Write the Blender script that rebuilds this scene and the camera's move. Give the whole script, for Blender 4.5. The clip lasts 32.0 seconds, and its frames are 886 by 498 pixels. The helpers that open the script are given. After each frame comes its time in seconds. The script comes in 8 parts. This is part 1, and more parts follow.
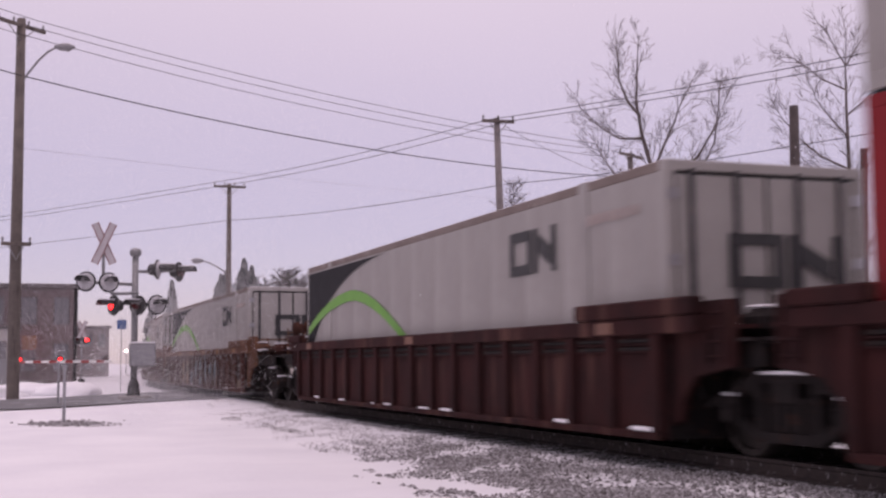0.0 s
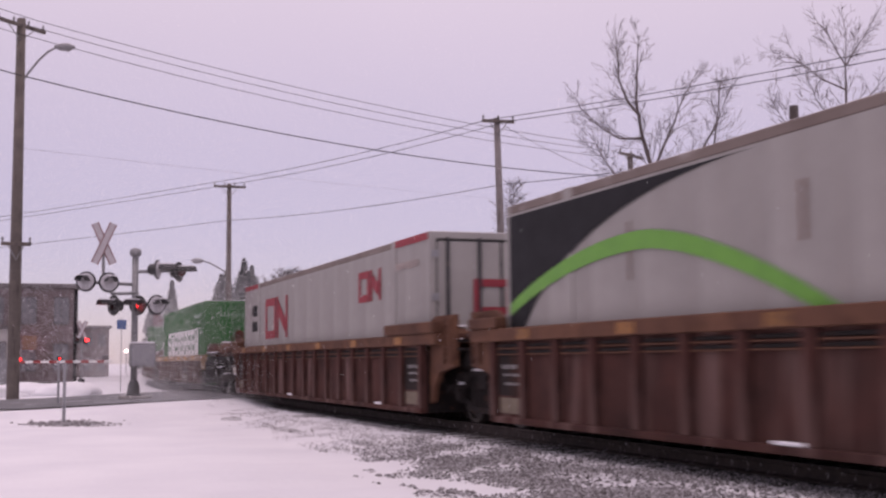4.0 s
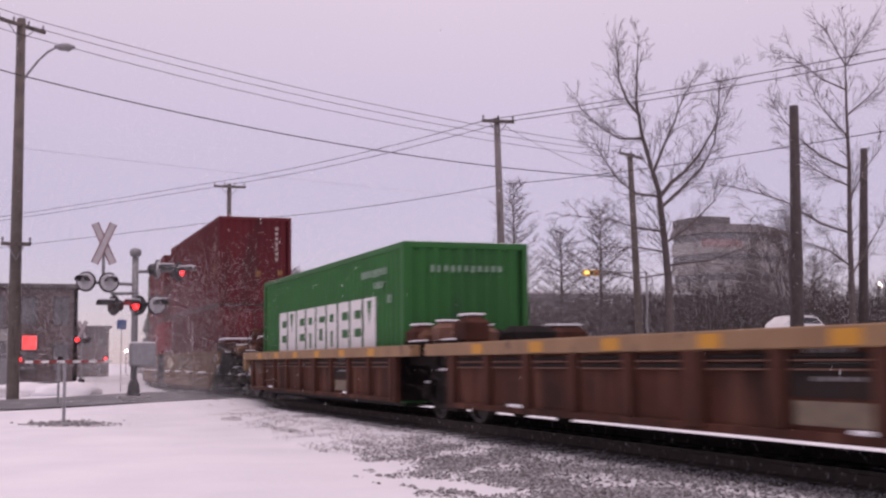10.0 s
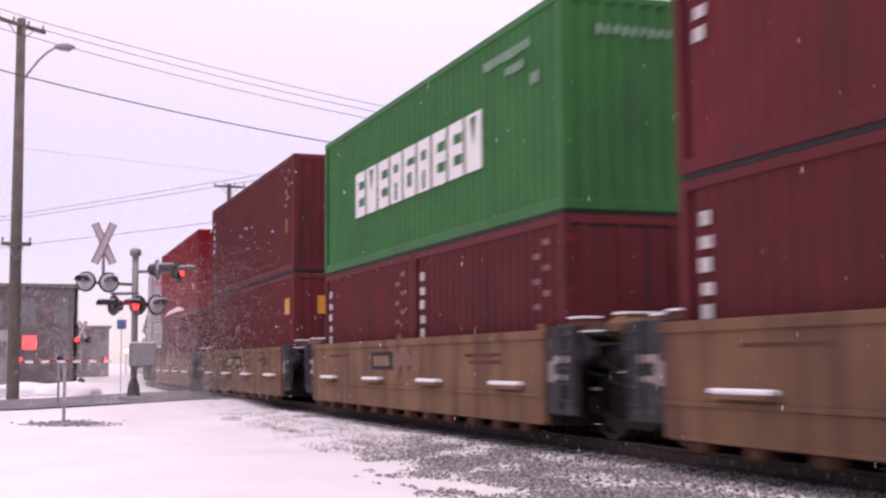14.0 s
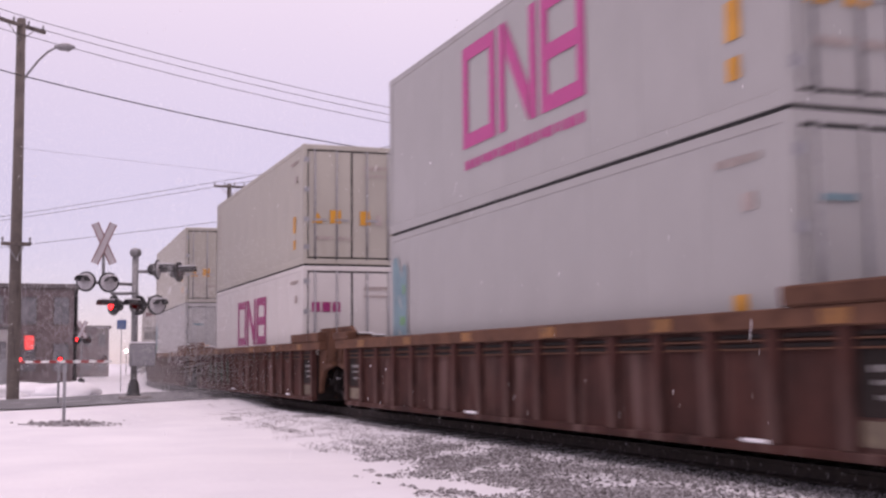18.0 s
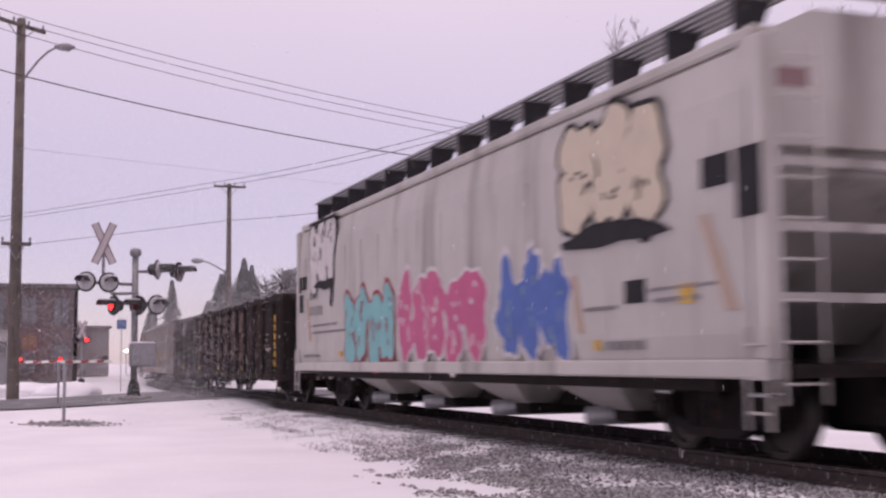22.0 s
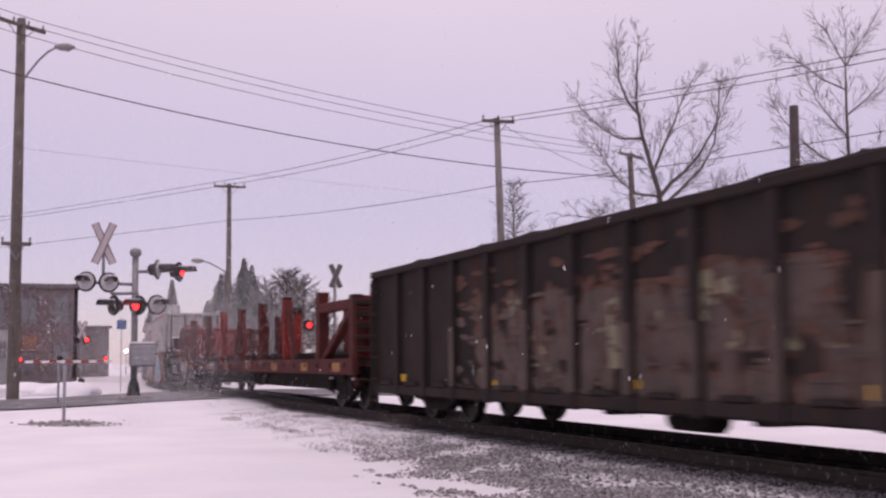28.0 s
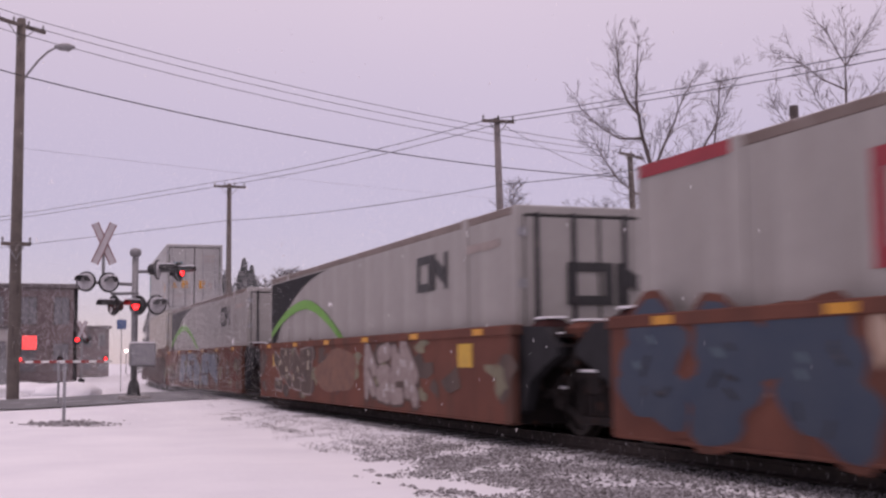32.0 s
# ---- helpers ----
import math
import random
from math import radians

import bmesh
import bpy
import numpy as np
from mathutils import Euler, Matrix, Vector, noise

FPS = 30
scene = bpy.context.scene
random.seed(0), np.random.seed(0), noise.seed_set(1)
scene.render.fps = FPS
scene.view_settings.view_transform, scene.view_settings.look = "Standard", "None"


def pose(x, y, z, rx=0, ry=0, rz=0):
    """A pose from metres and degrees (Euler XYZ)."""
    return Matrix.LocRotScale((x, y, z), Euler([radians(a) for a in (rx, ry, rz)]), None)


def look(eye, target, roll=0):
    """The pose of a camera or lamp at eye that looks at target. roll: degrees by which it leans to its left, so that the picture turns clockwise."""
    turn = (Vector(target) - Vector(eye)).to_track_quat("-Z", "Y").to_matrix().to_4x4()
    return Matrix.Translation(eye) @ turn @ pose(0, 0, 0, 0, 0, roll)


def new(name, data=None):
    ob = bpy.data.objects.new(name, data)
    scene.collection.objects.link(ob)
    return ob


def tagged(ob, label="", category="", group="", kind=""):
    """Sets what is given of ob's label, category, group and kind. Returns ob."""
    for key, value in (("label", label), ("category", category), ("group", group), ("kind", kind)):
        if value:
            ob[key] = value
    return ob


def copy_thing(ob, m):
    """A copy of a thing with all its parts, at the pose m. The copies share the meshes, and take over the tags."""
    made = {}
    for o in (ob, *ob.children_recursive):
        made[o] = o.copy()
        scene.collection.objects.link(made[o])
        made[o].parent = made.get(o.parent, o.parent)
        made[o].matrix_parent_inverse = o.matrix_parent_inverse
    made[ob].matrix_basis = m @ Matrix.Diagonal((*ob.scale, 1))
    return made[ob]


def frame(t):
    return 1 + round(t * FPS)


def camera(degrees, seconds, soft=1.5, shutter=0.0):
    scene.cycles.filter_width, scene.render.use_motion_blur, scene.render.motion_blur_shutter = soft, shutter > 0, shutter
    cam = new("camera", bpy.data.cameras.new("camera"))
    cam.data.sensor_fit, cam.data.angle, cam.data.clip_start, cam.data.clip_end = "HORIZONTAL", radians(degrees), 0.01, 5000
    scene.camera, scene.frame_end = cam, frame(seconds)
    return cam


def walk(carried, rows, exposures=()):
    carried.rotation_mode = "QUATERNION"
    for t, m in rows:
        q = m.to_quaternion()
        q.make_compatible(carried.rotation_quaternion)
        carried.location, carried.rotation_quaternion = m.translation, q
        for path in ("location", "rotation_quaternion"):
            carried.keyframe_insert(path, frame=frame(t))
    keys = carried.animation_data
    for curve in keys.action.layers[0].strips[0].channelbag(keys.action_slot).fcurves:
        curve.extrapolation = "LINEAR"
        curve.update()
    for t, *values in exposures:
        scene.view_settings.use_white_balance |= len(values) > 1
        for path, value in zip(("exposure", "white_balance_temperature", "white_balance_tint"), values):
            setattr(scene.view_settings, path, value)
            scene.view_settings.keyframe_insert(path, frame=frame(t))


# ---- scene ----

# ---------------------------------------------------------------- camera
cam = camera(39.9, 32.0, soft=2.4, shutter=0.45)
EYE = (0.0, 0.0, 1.0)
AIM = (0.3415, 0.9357, 1.0913)
walk(cam, [(0, look(EYE, AIM, -0.487)), (32, look(EYE, AIM, -0.487))],
     exposures=[(0, 0.09, 6900, 40), (3, 0.09, 6900, 40), (7, 0.03, 6900, 40), (9.5, 0.07, 6900, 40), (11, 0.27, 6900, 40), (12, 0.65, 6900, 40),
                (14.5, 0.65, 6900, 40), (16.5, 0.53, 6900, 40), (17.5, 0.39, 6900, 40), (20, 0.29, 6900, 40), (22, 0.19, 6900, 40),
                (24, 0.09, 6900, 40), (27.5, 0.1, 6900, 40), (28, 0.14, 6900, 40), (29, 0.03, 6900, 40), (30, -0.07, 6900, 40), (32, 0.01, 6900, 40)])

# ---------------------------------------------------------------- light: overcast sky in falling snow
world = bpy.data.worlds.new("overcast_sky")
scene.world = world
world.use_nodes = True
wn, wl = world.node_tree.nodes, world.node_tree.links
wn.clear()
sky = wn.new("ShaderNodeTexSky")
sky.sky_type, sky.sun_disc, sky.sun_elevation, sky.sun_rotation = "NISHITA", False, radians(60), radians(200)
sky.dust_density, sky.air_density = 0.3, 0.8
sky_bg = wn.new("ShaderNodeBackground")
sky_bg.inputs[1].default_value = 0.05
wl.new(sky.outputs[0], sky_bg.inputs[0])
cloud_bg = wn.new("ShaderNodeBackground")
coord = wn.new("ShaderNodeTexCoord")
cloud = wn.new("ShaderNodeTexNoise")
cloud.inputs["Scale"].default_value, cloud.inputs["Detail"].default_value = 1.3, 3
ramp = wn.new("ShaderNodeValToRGB")
ramp.color_ramp.elements[0].position, ramp.color_ramp.elements[0].color = 0.3, (0.645, 0.635, 0.655, 1)
ramp.color_ramp.elements[1].position, ramp.color_ramp.elements[1].color = 0.7, (0.72, 0.71, 0.73, 1)
wl.new(coord.outputs["Generated"], cloud.inputs["Vector"])
wl.new(cloud.outputs["Fac"], ramp.inputs[0])
# an overcast sky is darker towards the horizon
height = wn.new("ShaderNodeSeparateXYZ")
rise = wn.new("ShaderNodeValToRGB")
rise.color_ramp.interpolation = "EASE"
rise.color_ramp.elements[0].position, rise.color_ramp.elements[0].color = 0.0, (0.42, 0.38, 0.42, 1)
rise.color_ramp.elements[1].position, rise.color_ramp.elements[1].color = 0.42, (1.0, 0.975, 0.89, 1)
grade = wn.new("ShaderNodeMix")
grade.data_type, grade.blend_type = "RGBA", "MULTIPLY"
grade.inputs[0].default_value = 1.0
wl.new(coord.outputs["Generated"], height.inputs[0])
wl.new(height.outputs[2], rise.inputs[0])
wl.new(ramp.outputs[0], grade.inputs[6])
wl.new(rise.outputs[0], grade.inputs[7])
wl.new(grade.outputs[2], cloud_bg.inputs[0])
cloud_bg.inputs[1].default_value = 0.83
both = wn.new("ShaderNodeAddShader")
out = wn.new("ShaderNodeOutputWorld")
wl.new(sky_bg.outputs[0], both.inputs[0])
wl.new(cloud_bg.outputs[0], both.inputs[1])
wl.new(both.outputs[0], out.inputs[0])
sun = new("sun", bpy.data.lights.new("sun", "SUN"))
sun.data.energy, sun.data.angle, sun.data.color = 0.78, radians(50), (1.0, 0.97, 0.93)
sun.matrix_world = look((0, 0, 60), (4, 10, 0))


# ---------------------------------------------------------------- materials
def surface(name, base, second=None, rough=0.7, metal=0.0, scale=3.0, amount=0.5, bump=0.15, streak=0.0, dirt=None, dirt_amount=0.0, vary=0.06, fine=60.0, gloss=0.5):
    """Two scales of noise between two colours, upright streaks of dirt, fine relief."""
    m = bpy.data.materials.new(name)
    m.use_nodes = True
    n, l = m.node_tree.nodes, m.node_tree.links
    p = n["Principled BSDF"]
    p.inputs["Roughness"].default_value, p.inputs["Metallic"].default_value = rough, metal
    p.inputs["Specular IOR Level"].default_value = gloss
    second = second or tuple(c * 0.72 for c in base)
    tc = n.new("ShaderNodeTexCoord")
    big = n.new("ShaderNodeTexNoise")
    big.inputs["Scale"].default_value, big.inputs["Detail"].default_value, big.inputs["Roughness"].default_value = scale, 5, 0.62
    l.new(tc.outputs["Object"], big.inputs["Vector"])
    r1 = n.new("ShaderNodeValToRGB")
    r1.color_ramp.elements[0].position, r1.color_ramp.elements[1].position = 0.5 - amount * 0.5 + 0.08, 0.5 + amount * 0.5 - 0.08
    r1.color_ramp.elements[0].color, r1.color_ramp.elements[1].color = (*base, 1), (*second, 1)
    if r1.color_ramp.elements[0].position >= r1.color_ramp.elements[1].position:
        r1.color_ramp.elements[0].position, r1.color_ramp.elements[1].position = 0.42, 0.62
    l.new(big.outputs["Fac"], r1.inputs[0])
    col = r1.outputs[0]
    if dirt:
        mp = n.new("ShaderNodeMapping")
        mp.inputs["Scale"].default_value = (1.0, 1.0, 0.12 if streak else 1.0)
        l.new(tc.outputs["Object"], mp.inputs["Vector"])
        dn = n.new("ShaderNodeTexNoise")
        dn.inputs["Scale"].default_value, dn.inputs["Detail"].default_value = scale * (2.2 if streak else 1.7), 6
        l.new(mp.outputs[0], dn.inputs["Vector"])
        dr = n.new("ShaderNodeValToRGB")
        dr.color_ramp.elements[0].position, dr.color_ramp.elements[1].position = 0.66 - 0.3 * dirt_amount, 0.78 - 0.2 * dirt_amount
        l.new(dn.outputs["Fac"], dr.inputs[0])
        mx = n.new("ShaderNodeMix")
        mx.data_type = "RGBA"
        l.new(dr.outputs[0], mx.inputs[0])
        l.new(col, mx.inputs[6])
        mx.inputs[7].default_value = (*dirt, 1)
        col = mx.outputs[2]
    if vary:
        info = n.new("ShaderNodeObjectInfo")
        hsv = n.new("ShaderNodeHueSaturation")
        rg = n.new("ShaderNodeMapRange")
        rg.inputs[3].default_value, rg.inputs[4].default_value = 1 - vary, 1 + vary
        l.new(info.outputs["Random"], rg.inputs[0])
        l.new(rg.outputs[0], hsv.inputs["Value"])
        l.new(col, hsv.inputs["Color"])
        col = hsv.outputs[0]
    l.new(col, p.inputs["Base Color"])
    if bump:
        fn = n.new("ShaderNodeTexNoise")
        fn.inputs["Scale"].default_value, fn.inputs["Detail"].default_value = fine, 3
        l.new(tc.outputs["Object"], fn.inputs["Vector"])
        bp = n.new("ShaderNodeBump")
        bp.inputs["Strength"].default_value, bp.inputs["Distance"].default_value = bump, 0.02
        l.new(fn.outputs["Fac"], bp.inputs["Height"])
        l.new(bp.outputs[0], p.inputs["Normal"])
    return m


def glow(name, color, strength):
    m = bpy.data.materials.new(name)
    m.use_nodes = True
    p = m.node_tree.nodes["Principled BSDF"]
    p.inputs["Base Color"].default_value = (*color, 1)
    p.inputs["Emission Color"].default_value, p.inputs["Emission Strength"].default_value = (*color, 1), strength
    return m


RUST = (0.075, 0.035, 0.022)
GRIME = (0.03, 0.024, 0.022)
M = {
    "snow": surface("snow", (0.84, 0.84, 0.86), (0.76, 0.76, 0.79), 0.65, scale=1.2, bump=0.35, fine=24, vary=0),
    "maroon": surface("maroon_paint", (0.047, 0.016, 0.015), (0.024, 0.011, 0.011), 0.85, gloss=0.1, scale=1.6, dirt=(0.095, 0.045, 0.036), dirt_amount=0.36, streak=1),
    "brown": surface("brown_paint", (0.088, 0.038, 0.031), (0.043, 0.022, 0.019), 0.85, gloss=0.1, scale=1.4, dirt=(0.155, 0.095, 0.084), dirt_amount=0.5, streak=1),
    "brown_sill": surface("brown_sill_paint", (0.155, 0.075, 0.046), (0.09, 0.044, 0.031), 0.8, gloss=0.15, scale=1.8, dirt=RUST, dirt_amount=0.35),
    "umber": surface("umber_paint", (0.095, 0.037, 0.025), (0.038, 0.02, 0.016), 0.85, gloss=0.1, scale=0.9, dirt=(0.15, 0.07, 0.05), dirt_amount=0.45, streak=1),
    "ochre": surface("ochre_paint", (0.3, 0.175, 0.082), (0.23, 0.13, 0.062), 0.6, scale=2.0, dirt=RUST, dirt_amount=0.2),
    "tan": surface("tan_paint", (0.205, 0.118, 0.066), (0.14, 0.079, 0.048), 0.8, gloss=0.15, scale=0.9, dirt=(0.1, 0.052, 0.037), dirt_amount=0.6, streak=1),
    "rust_side": surface("rust_brown_side", (0.165, 0.066, 0.046), (0.115, 0.047, 0.035), 0.85, gloss=0.15, scale=0.8, dirt=(0.1, 0.05, 0.038), dirt_amount=0.5, streak=1),
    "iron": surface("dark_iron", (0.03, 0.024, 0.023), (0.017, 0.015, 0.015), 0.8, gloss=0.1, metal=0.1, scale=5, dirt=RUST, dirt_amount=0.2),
    "wheel": surface("wheel_steel", (0.05, 0.04, 0.036), (0.03, 0.026, 0.024), 0.5, metal=0.7, scale=6),
    "tread": surface("worn_tread", (0.25, 0.24, 0.23), (0.16, 0.15, 0.15), 0.35, metal=1.0, scale=8),
    "white_box": surface("white_aluminium", (0.34, 0.325, 0.305), (0.262, 0.248, 0.232), 0.6, scale=0.7, dirt=(0.25, 0.22, 0.19), dirt_amount=0.2, streak=1, vary=0.02),
    "roof_edge": surface("weathered_roof_edge", (0.2, 0.16, 0.14), (0.14, 0.105, 0.09), 0.7, scale=1.5, dirt=(0.3, 0.27, 0.25), dirt_amount=0.3, vary=0.03),
    "reefer": surface("reefer_white", (0.38, 0.375, 0.365), (0.33, 0.325, 0.315), 0.5, scale=0.45, dirt=(0.29, 0.275, 0.255), dirt_amount=0.2, streak=1, vary=0.012),
    "reefer_aged": surface("reefer_yellowed", (0.42, 0.395, 0.335), (0.36, 0.335, 0.285), 0.5, scale=0.45, dirt=(0.3, 0.26, 0.2), dirt_amount=0.24, streak=1, vary=0.012),
    "reefer_warm": surface("reefer_cream", (0.62, 0.59, 0.56), (0.56, 0.53, 0.5), 0.45, scale=0.6, dirt=(0.5, 0.46, 0.41), dirt_amount=0.15, streak=1, vary=0.012),
    "green": surface("green_container", (0.016, 0.135, 0.028), (0.013, 0.105, 0.024), 0.6, gloss=0.3, scale=0.8, dirt=(0.02, 0.07, 0.03), dirt_amount=0.2, streak=1),
    "oxide": surface("oxide_container", (0.125, 0.02, 0.023), (0.088, 0.016, 0.019), 0.7, gloss=0.18, scale=0.8, dirt=(0.06, 0.02, 0.02), dirt_amount=0.42, streak=1, vary=0.16),
    "deep_red": surface("deep_red_container", (0.22, 0.012, 0.016), (0.165, 0.01, 0.014), 0.7, gloss=0.12, scale=0.8, dirt=(0.09, 0.012, 0.014), dirt_amount=0.2, streak=1),
    "red": surface("red_container", (0.24, 0.02, 0.023), (0.19, 0.017, 0.02), 0.6, gloss=0.15, scale=0.8, dirt=(0.11, 0.02, 0.02), dirt_amount=0.18, streak=1),
    "gasket": surface("black_gasket", (0.012, 0.012, 0.012), rough=0.8, vary=0),
    "steel": surface("galvanised_steel", (0.36, 0.36, 0.37), (0.26, 0.26, 0.27), 0.45, metal=0.6, scale=9),
    "white": surface("white_lettering", (0.75, 0.75, 0.73), (0.66, 0.66, 0.64), 0.6, scale=4, vary=0),
    "faint": surface("faded_lettering", (0.42, 0.36, 0.33), (0.33, 0.27, 0.25), 0.7, scale=9, vary=0),
    "black": surface("black_marking", (0.018, 0.018, 0.019), (0.03, 0.03, 0.03), 0.6, scale=5, vary=0),
    "charcoal": surface("charcoal_marking", (0.026, 0.026, 0.029), (0.018, 0.018, 0.02), 0.75, gloss=0.15, scale=3, vary=0),
    "lime": surface("lime_marking", (0.115, 0.36, 0.035), (0.09, 0.3, 0.03), 0.5, scale=3, vary=0),
    "pale_green": surface("pale_green_lettering", (0.22, 0.34, 0.25), (0.16, 0.27, 0.19), 0.7, scale=6, vary=0),
    "crimson": surface("crimson_marking", (0.32, 0.03, 0.042), (0.24, 0.026, 0.036), 0.7, scale=4, vary=0),
    "magenta": surface("magenta_marking", (0.52, 0.055, 0.24), (0.46, 0.05, 0.22), 0.55, scale=4, vary=0),
    "plum": surface("plum_marking", (0.33, 0.022, 0.14), (0.28, 0.02, 0.12), 0.55, scale=4, vary=0),
    "amber": surface("amber_sticker", (0.62, 0.28, 0.012), (0.52, 0.23, 0.012), 0.5, scale=5, vary=0),
    "yellow": surface("yellow_paint", (0.6, 0.36, 0.03), (0.5, 0.29, 0.03), 0.6, scale=5, dirt=RUST, dirt_amount=0.15, vary=0),
    "hopper": surface("hopper_grey", (0.47, 0.45, 0.42), (0.39, 0.37, 0.345), 0.55, scale=0.7, dirt=(0.24, 0.22, 0.2), dirt_amount=0.46, streak=1),
    "coal": surface("black_gondola", (0.04, 0.031, 0.029), (0.025, 0.021, 0.02), 0.85, gloss=0.08, scale=1.2, dirt=(0.06, 0.026, 0.018), dirt_amount=0.32, streak=1),
    "pale": surface("pale_gondola", (0.24, 0.195, 0.175), (0.15, 0.11, 0.095), 0.75, scale=1.6, dirt=(0.13, 0.05, 0.034), dirt_amount=0.55),
    "pale_rib": surface("pale_rib", (0.29, 0.265, 0.25), (0.22, 0.195, 0.18), 0.7, scale=2.0, dirt=(0.2, 0.1, 0.07), dirt_amount=0.2),
    "redflat": surface("red_flatcar", (0.1, 0.023, 0.019), (0.058, 0.017, 0.015), 0.8, gloss=0.15, scale=1.5, dirt=GRIME, dirt_amount=0.25, streak=1),
    "stake": surface("red_stake", (0.24, 0.024, 0.018), (0.14, 0.02, 0.016), 0.7, gloss=0.15, scale=3, dirt=RUST, dirt_amount=0.25, streak=1),
    "pole": surface("weathered_pole", (0.15, 0.125, 0.11), (0.1, 0.085, 0.076), 0.9, scale=3, dirt=(0.045, 0.036, 0.03), dirt_amount=0.3, streak=1, bump=0.4),
    "grey_pole": surface("bleached_pole", (0.23, 0.205, 0.2), (0.17, 0.15, 0.146), 0.9, scale=3, dirt=(0.11, 0.095, 0.09), dirt_amount=0.3, streak=1, bump=0.4),
    "dark_pole": surface("tarred_pole", (0.07, 0.055, 0.052), (0.045, 0.036, 0.034), 0.9, scale=4, dirt=(0.1, 0.085, 0.08), dirt_amount=0.25, streak=1, bump=0.4),
    "bark": surface("grey_bark", (0.125, 0.1, 0.093), (0.08, 0.066, 0.062), 0.95, scale=5, bump=0.5),
    # needles lifted to grey: the haze of distance is put into the colour
    "needle": surface("haze_grey_needles", (0.11, 0.115, 0.118), (0.07, 0.077, 0.078), 0.9, scale=1.5),
    "far_bark": surface("grey_brown_bark", (0.11, 0.092, 0.09), (0.075, 0.064, 0.062), 0.95, scale=4, bump=0.3),
    "brush": surface("dark_brush", (0.085, 0.068, 0.066), (0.05, 0.041, 0.042), 0.95, scale=2, bump=0),
    "wire": surface("wire", (0.03, 0.03, 0.032), rough=0.6, vary=0),
    "asphalt": surface("wet_asphalt", (0.06, 0.058, 0.062), (0.13, 0.13, 0.135), 0.55, scale=0.5, dirt=(0.45, 0.45, 0.47), dirt_amount=0.3, vary=0),
    "tie": surface("wooden_tie", (0.045, 0.035, 0.03), (0.03, 0.025, 0.022), 0.9, scale=6),
    "rail": surface("rusty_rail", (0.075, 0.058, 0.054), (0.045, 0.036, 0.034), 0.85, scale=6, dirt=(0.3, 0.29, 0.29), dirt_amount=0.2, gloss=0.2),
    "brick": surface("greyed_brick", (0.17, 0.13, 0.13), (0.13, 0.1, 0.1), 0.85, scale=0.5, dirt=(0.1, 0.08, 0.078), dirt_amount=0.2),
    "concrete": surface("pale_concrete", (0.36, 0.34, 0.325), (0.3, 0.28, 0.27), 0.85, scale=0.5, dirt=(0.3, 0.28, 0.27), dirt_amount=0.2, streak=1),
    "hall_wall": surface("grey_render", (0.27, 0.255, 0.26), (0.22, 0.21, 0.215), 0.85, scale=0.4, dirt=(0.17, 0.16, 0.16), dirt_amount=0.25, streak=1),
    "buck": surface("dulled_white_board", (0.5, 0.47, 0.48), (0.4, 0.37, 0.38), 0.7, scale=5, vary=0),
    "roof": surface("dark_roof", (0.13, 0.115, 0.115), (0.09, 0.08, 0.08), 0.85, scale=1.0),
    "glass": surface("dark_window", (0.03, 0.033, 0.04), (0.05, 0.053, 0.06), 0.12, scale=0.7, bump=0),
    # paler than the near glass: haze and reflected sky are in the base colour
    "far_glass": surface("haze_pale_window", (0.15, 0.15, 0.16), (0.2, 0.2, 0.21), 0.25, scale=0.7, bump=0),
    "signal_black": surface("signal_black", (0.02, 0.02, 0.021), (0.03, 0.03, 0.03), 0.55, scale=8),
    "alu": surface("aluminium_paint", (0.26, 0.26, 0.265), (0.19, 0.19, 0.195), 0.45, metal=0.3, scale=6),
    "signal_red": surface("sign_red", (0.4, 0.06, 0.055), (0.32, 0.05, 0.05), 0.55, scale=6),
    "sign_blue": surface("sign_blue", (0.05, 0.12, 0.3), rough=0.5, scale=6),
    "snow_lens": surface("snowy_lens", (0.55, 0.54, 0.55), (0.42, 0.41, 0.42), 0.5, scale=9),
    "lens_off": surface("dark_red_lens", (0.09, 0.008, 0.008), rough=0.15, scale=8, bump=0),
    "teal": surface("teal_spray", (0.15, 0.42, 0.42), (0.12, 0.35, 0.36), 0.6, scale=3, vary=0),
    "sky_blue": surface("pale_blue_spray", (0.16, 0.28, 0.31), (0.12, 0.2, 0.23), 0.6, scale=3, vary=0),
    "steel_blue": surface("steel_blue_spray", (0.075, 0.1, 0.15), (0.1, 0.12, 0.16), 0.6, scale=2, vary=0),
    "blue": surface("blue_spray", (0.05, 0.12, 0.38), (0.04, 0.1, 0.3), 0.6, scale=3, vary=0),
    "pink": surface("pink_spray", (0.5, 0.09, 0.2), (0.42, 0.07, 0.17), 0.6, scale=3, vary=0),
    "cream": surface("cream_spray", (0.55, 0.48, 0.36), (0.48, 0.42, 0.33), 0.6, scale=3, vary=0),
    "bone": surface("bone_spray", (0.56, 0.54, 0.52), (0.48, 0.46, 0.45), 0.6, scale=3, vary=0),
    "olive": surface("olive_spray", (0.19, 0.17, 0.1), (0.13, 0.12, 0.08), 0.7, scale=4, vary=0),
    "rusty": surface("rust_patch", (0.2, 0.095, 0.06), (0.12, 0.06, 0.045), 0.8, scale=5, vary=0),
    "mud": surface("dull_brown_spray", (0.1, 0.068, 0.054), (0.055, 0.04, 0.034), 0.9, scale=3, vary=0),
    "faded_notice": surface("faded_notice", (0.2, 0.16, 0.11), (0.13, 0.1, 0.075), 0.8, scale=7, vary=0.15),
    "faded_orange": surface("faded_orange", (0.42, 0.3, 0.22), (0.36, 0.27, 0.21), 0.7, scale=5, vary=0),
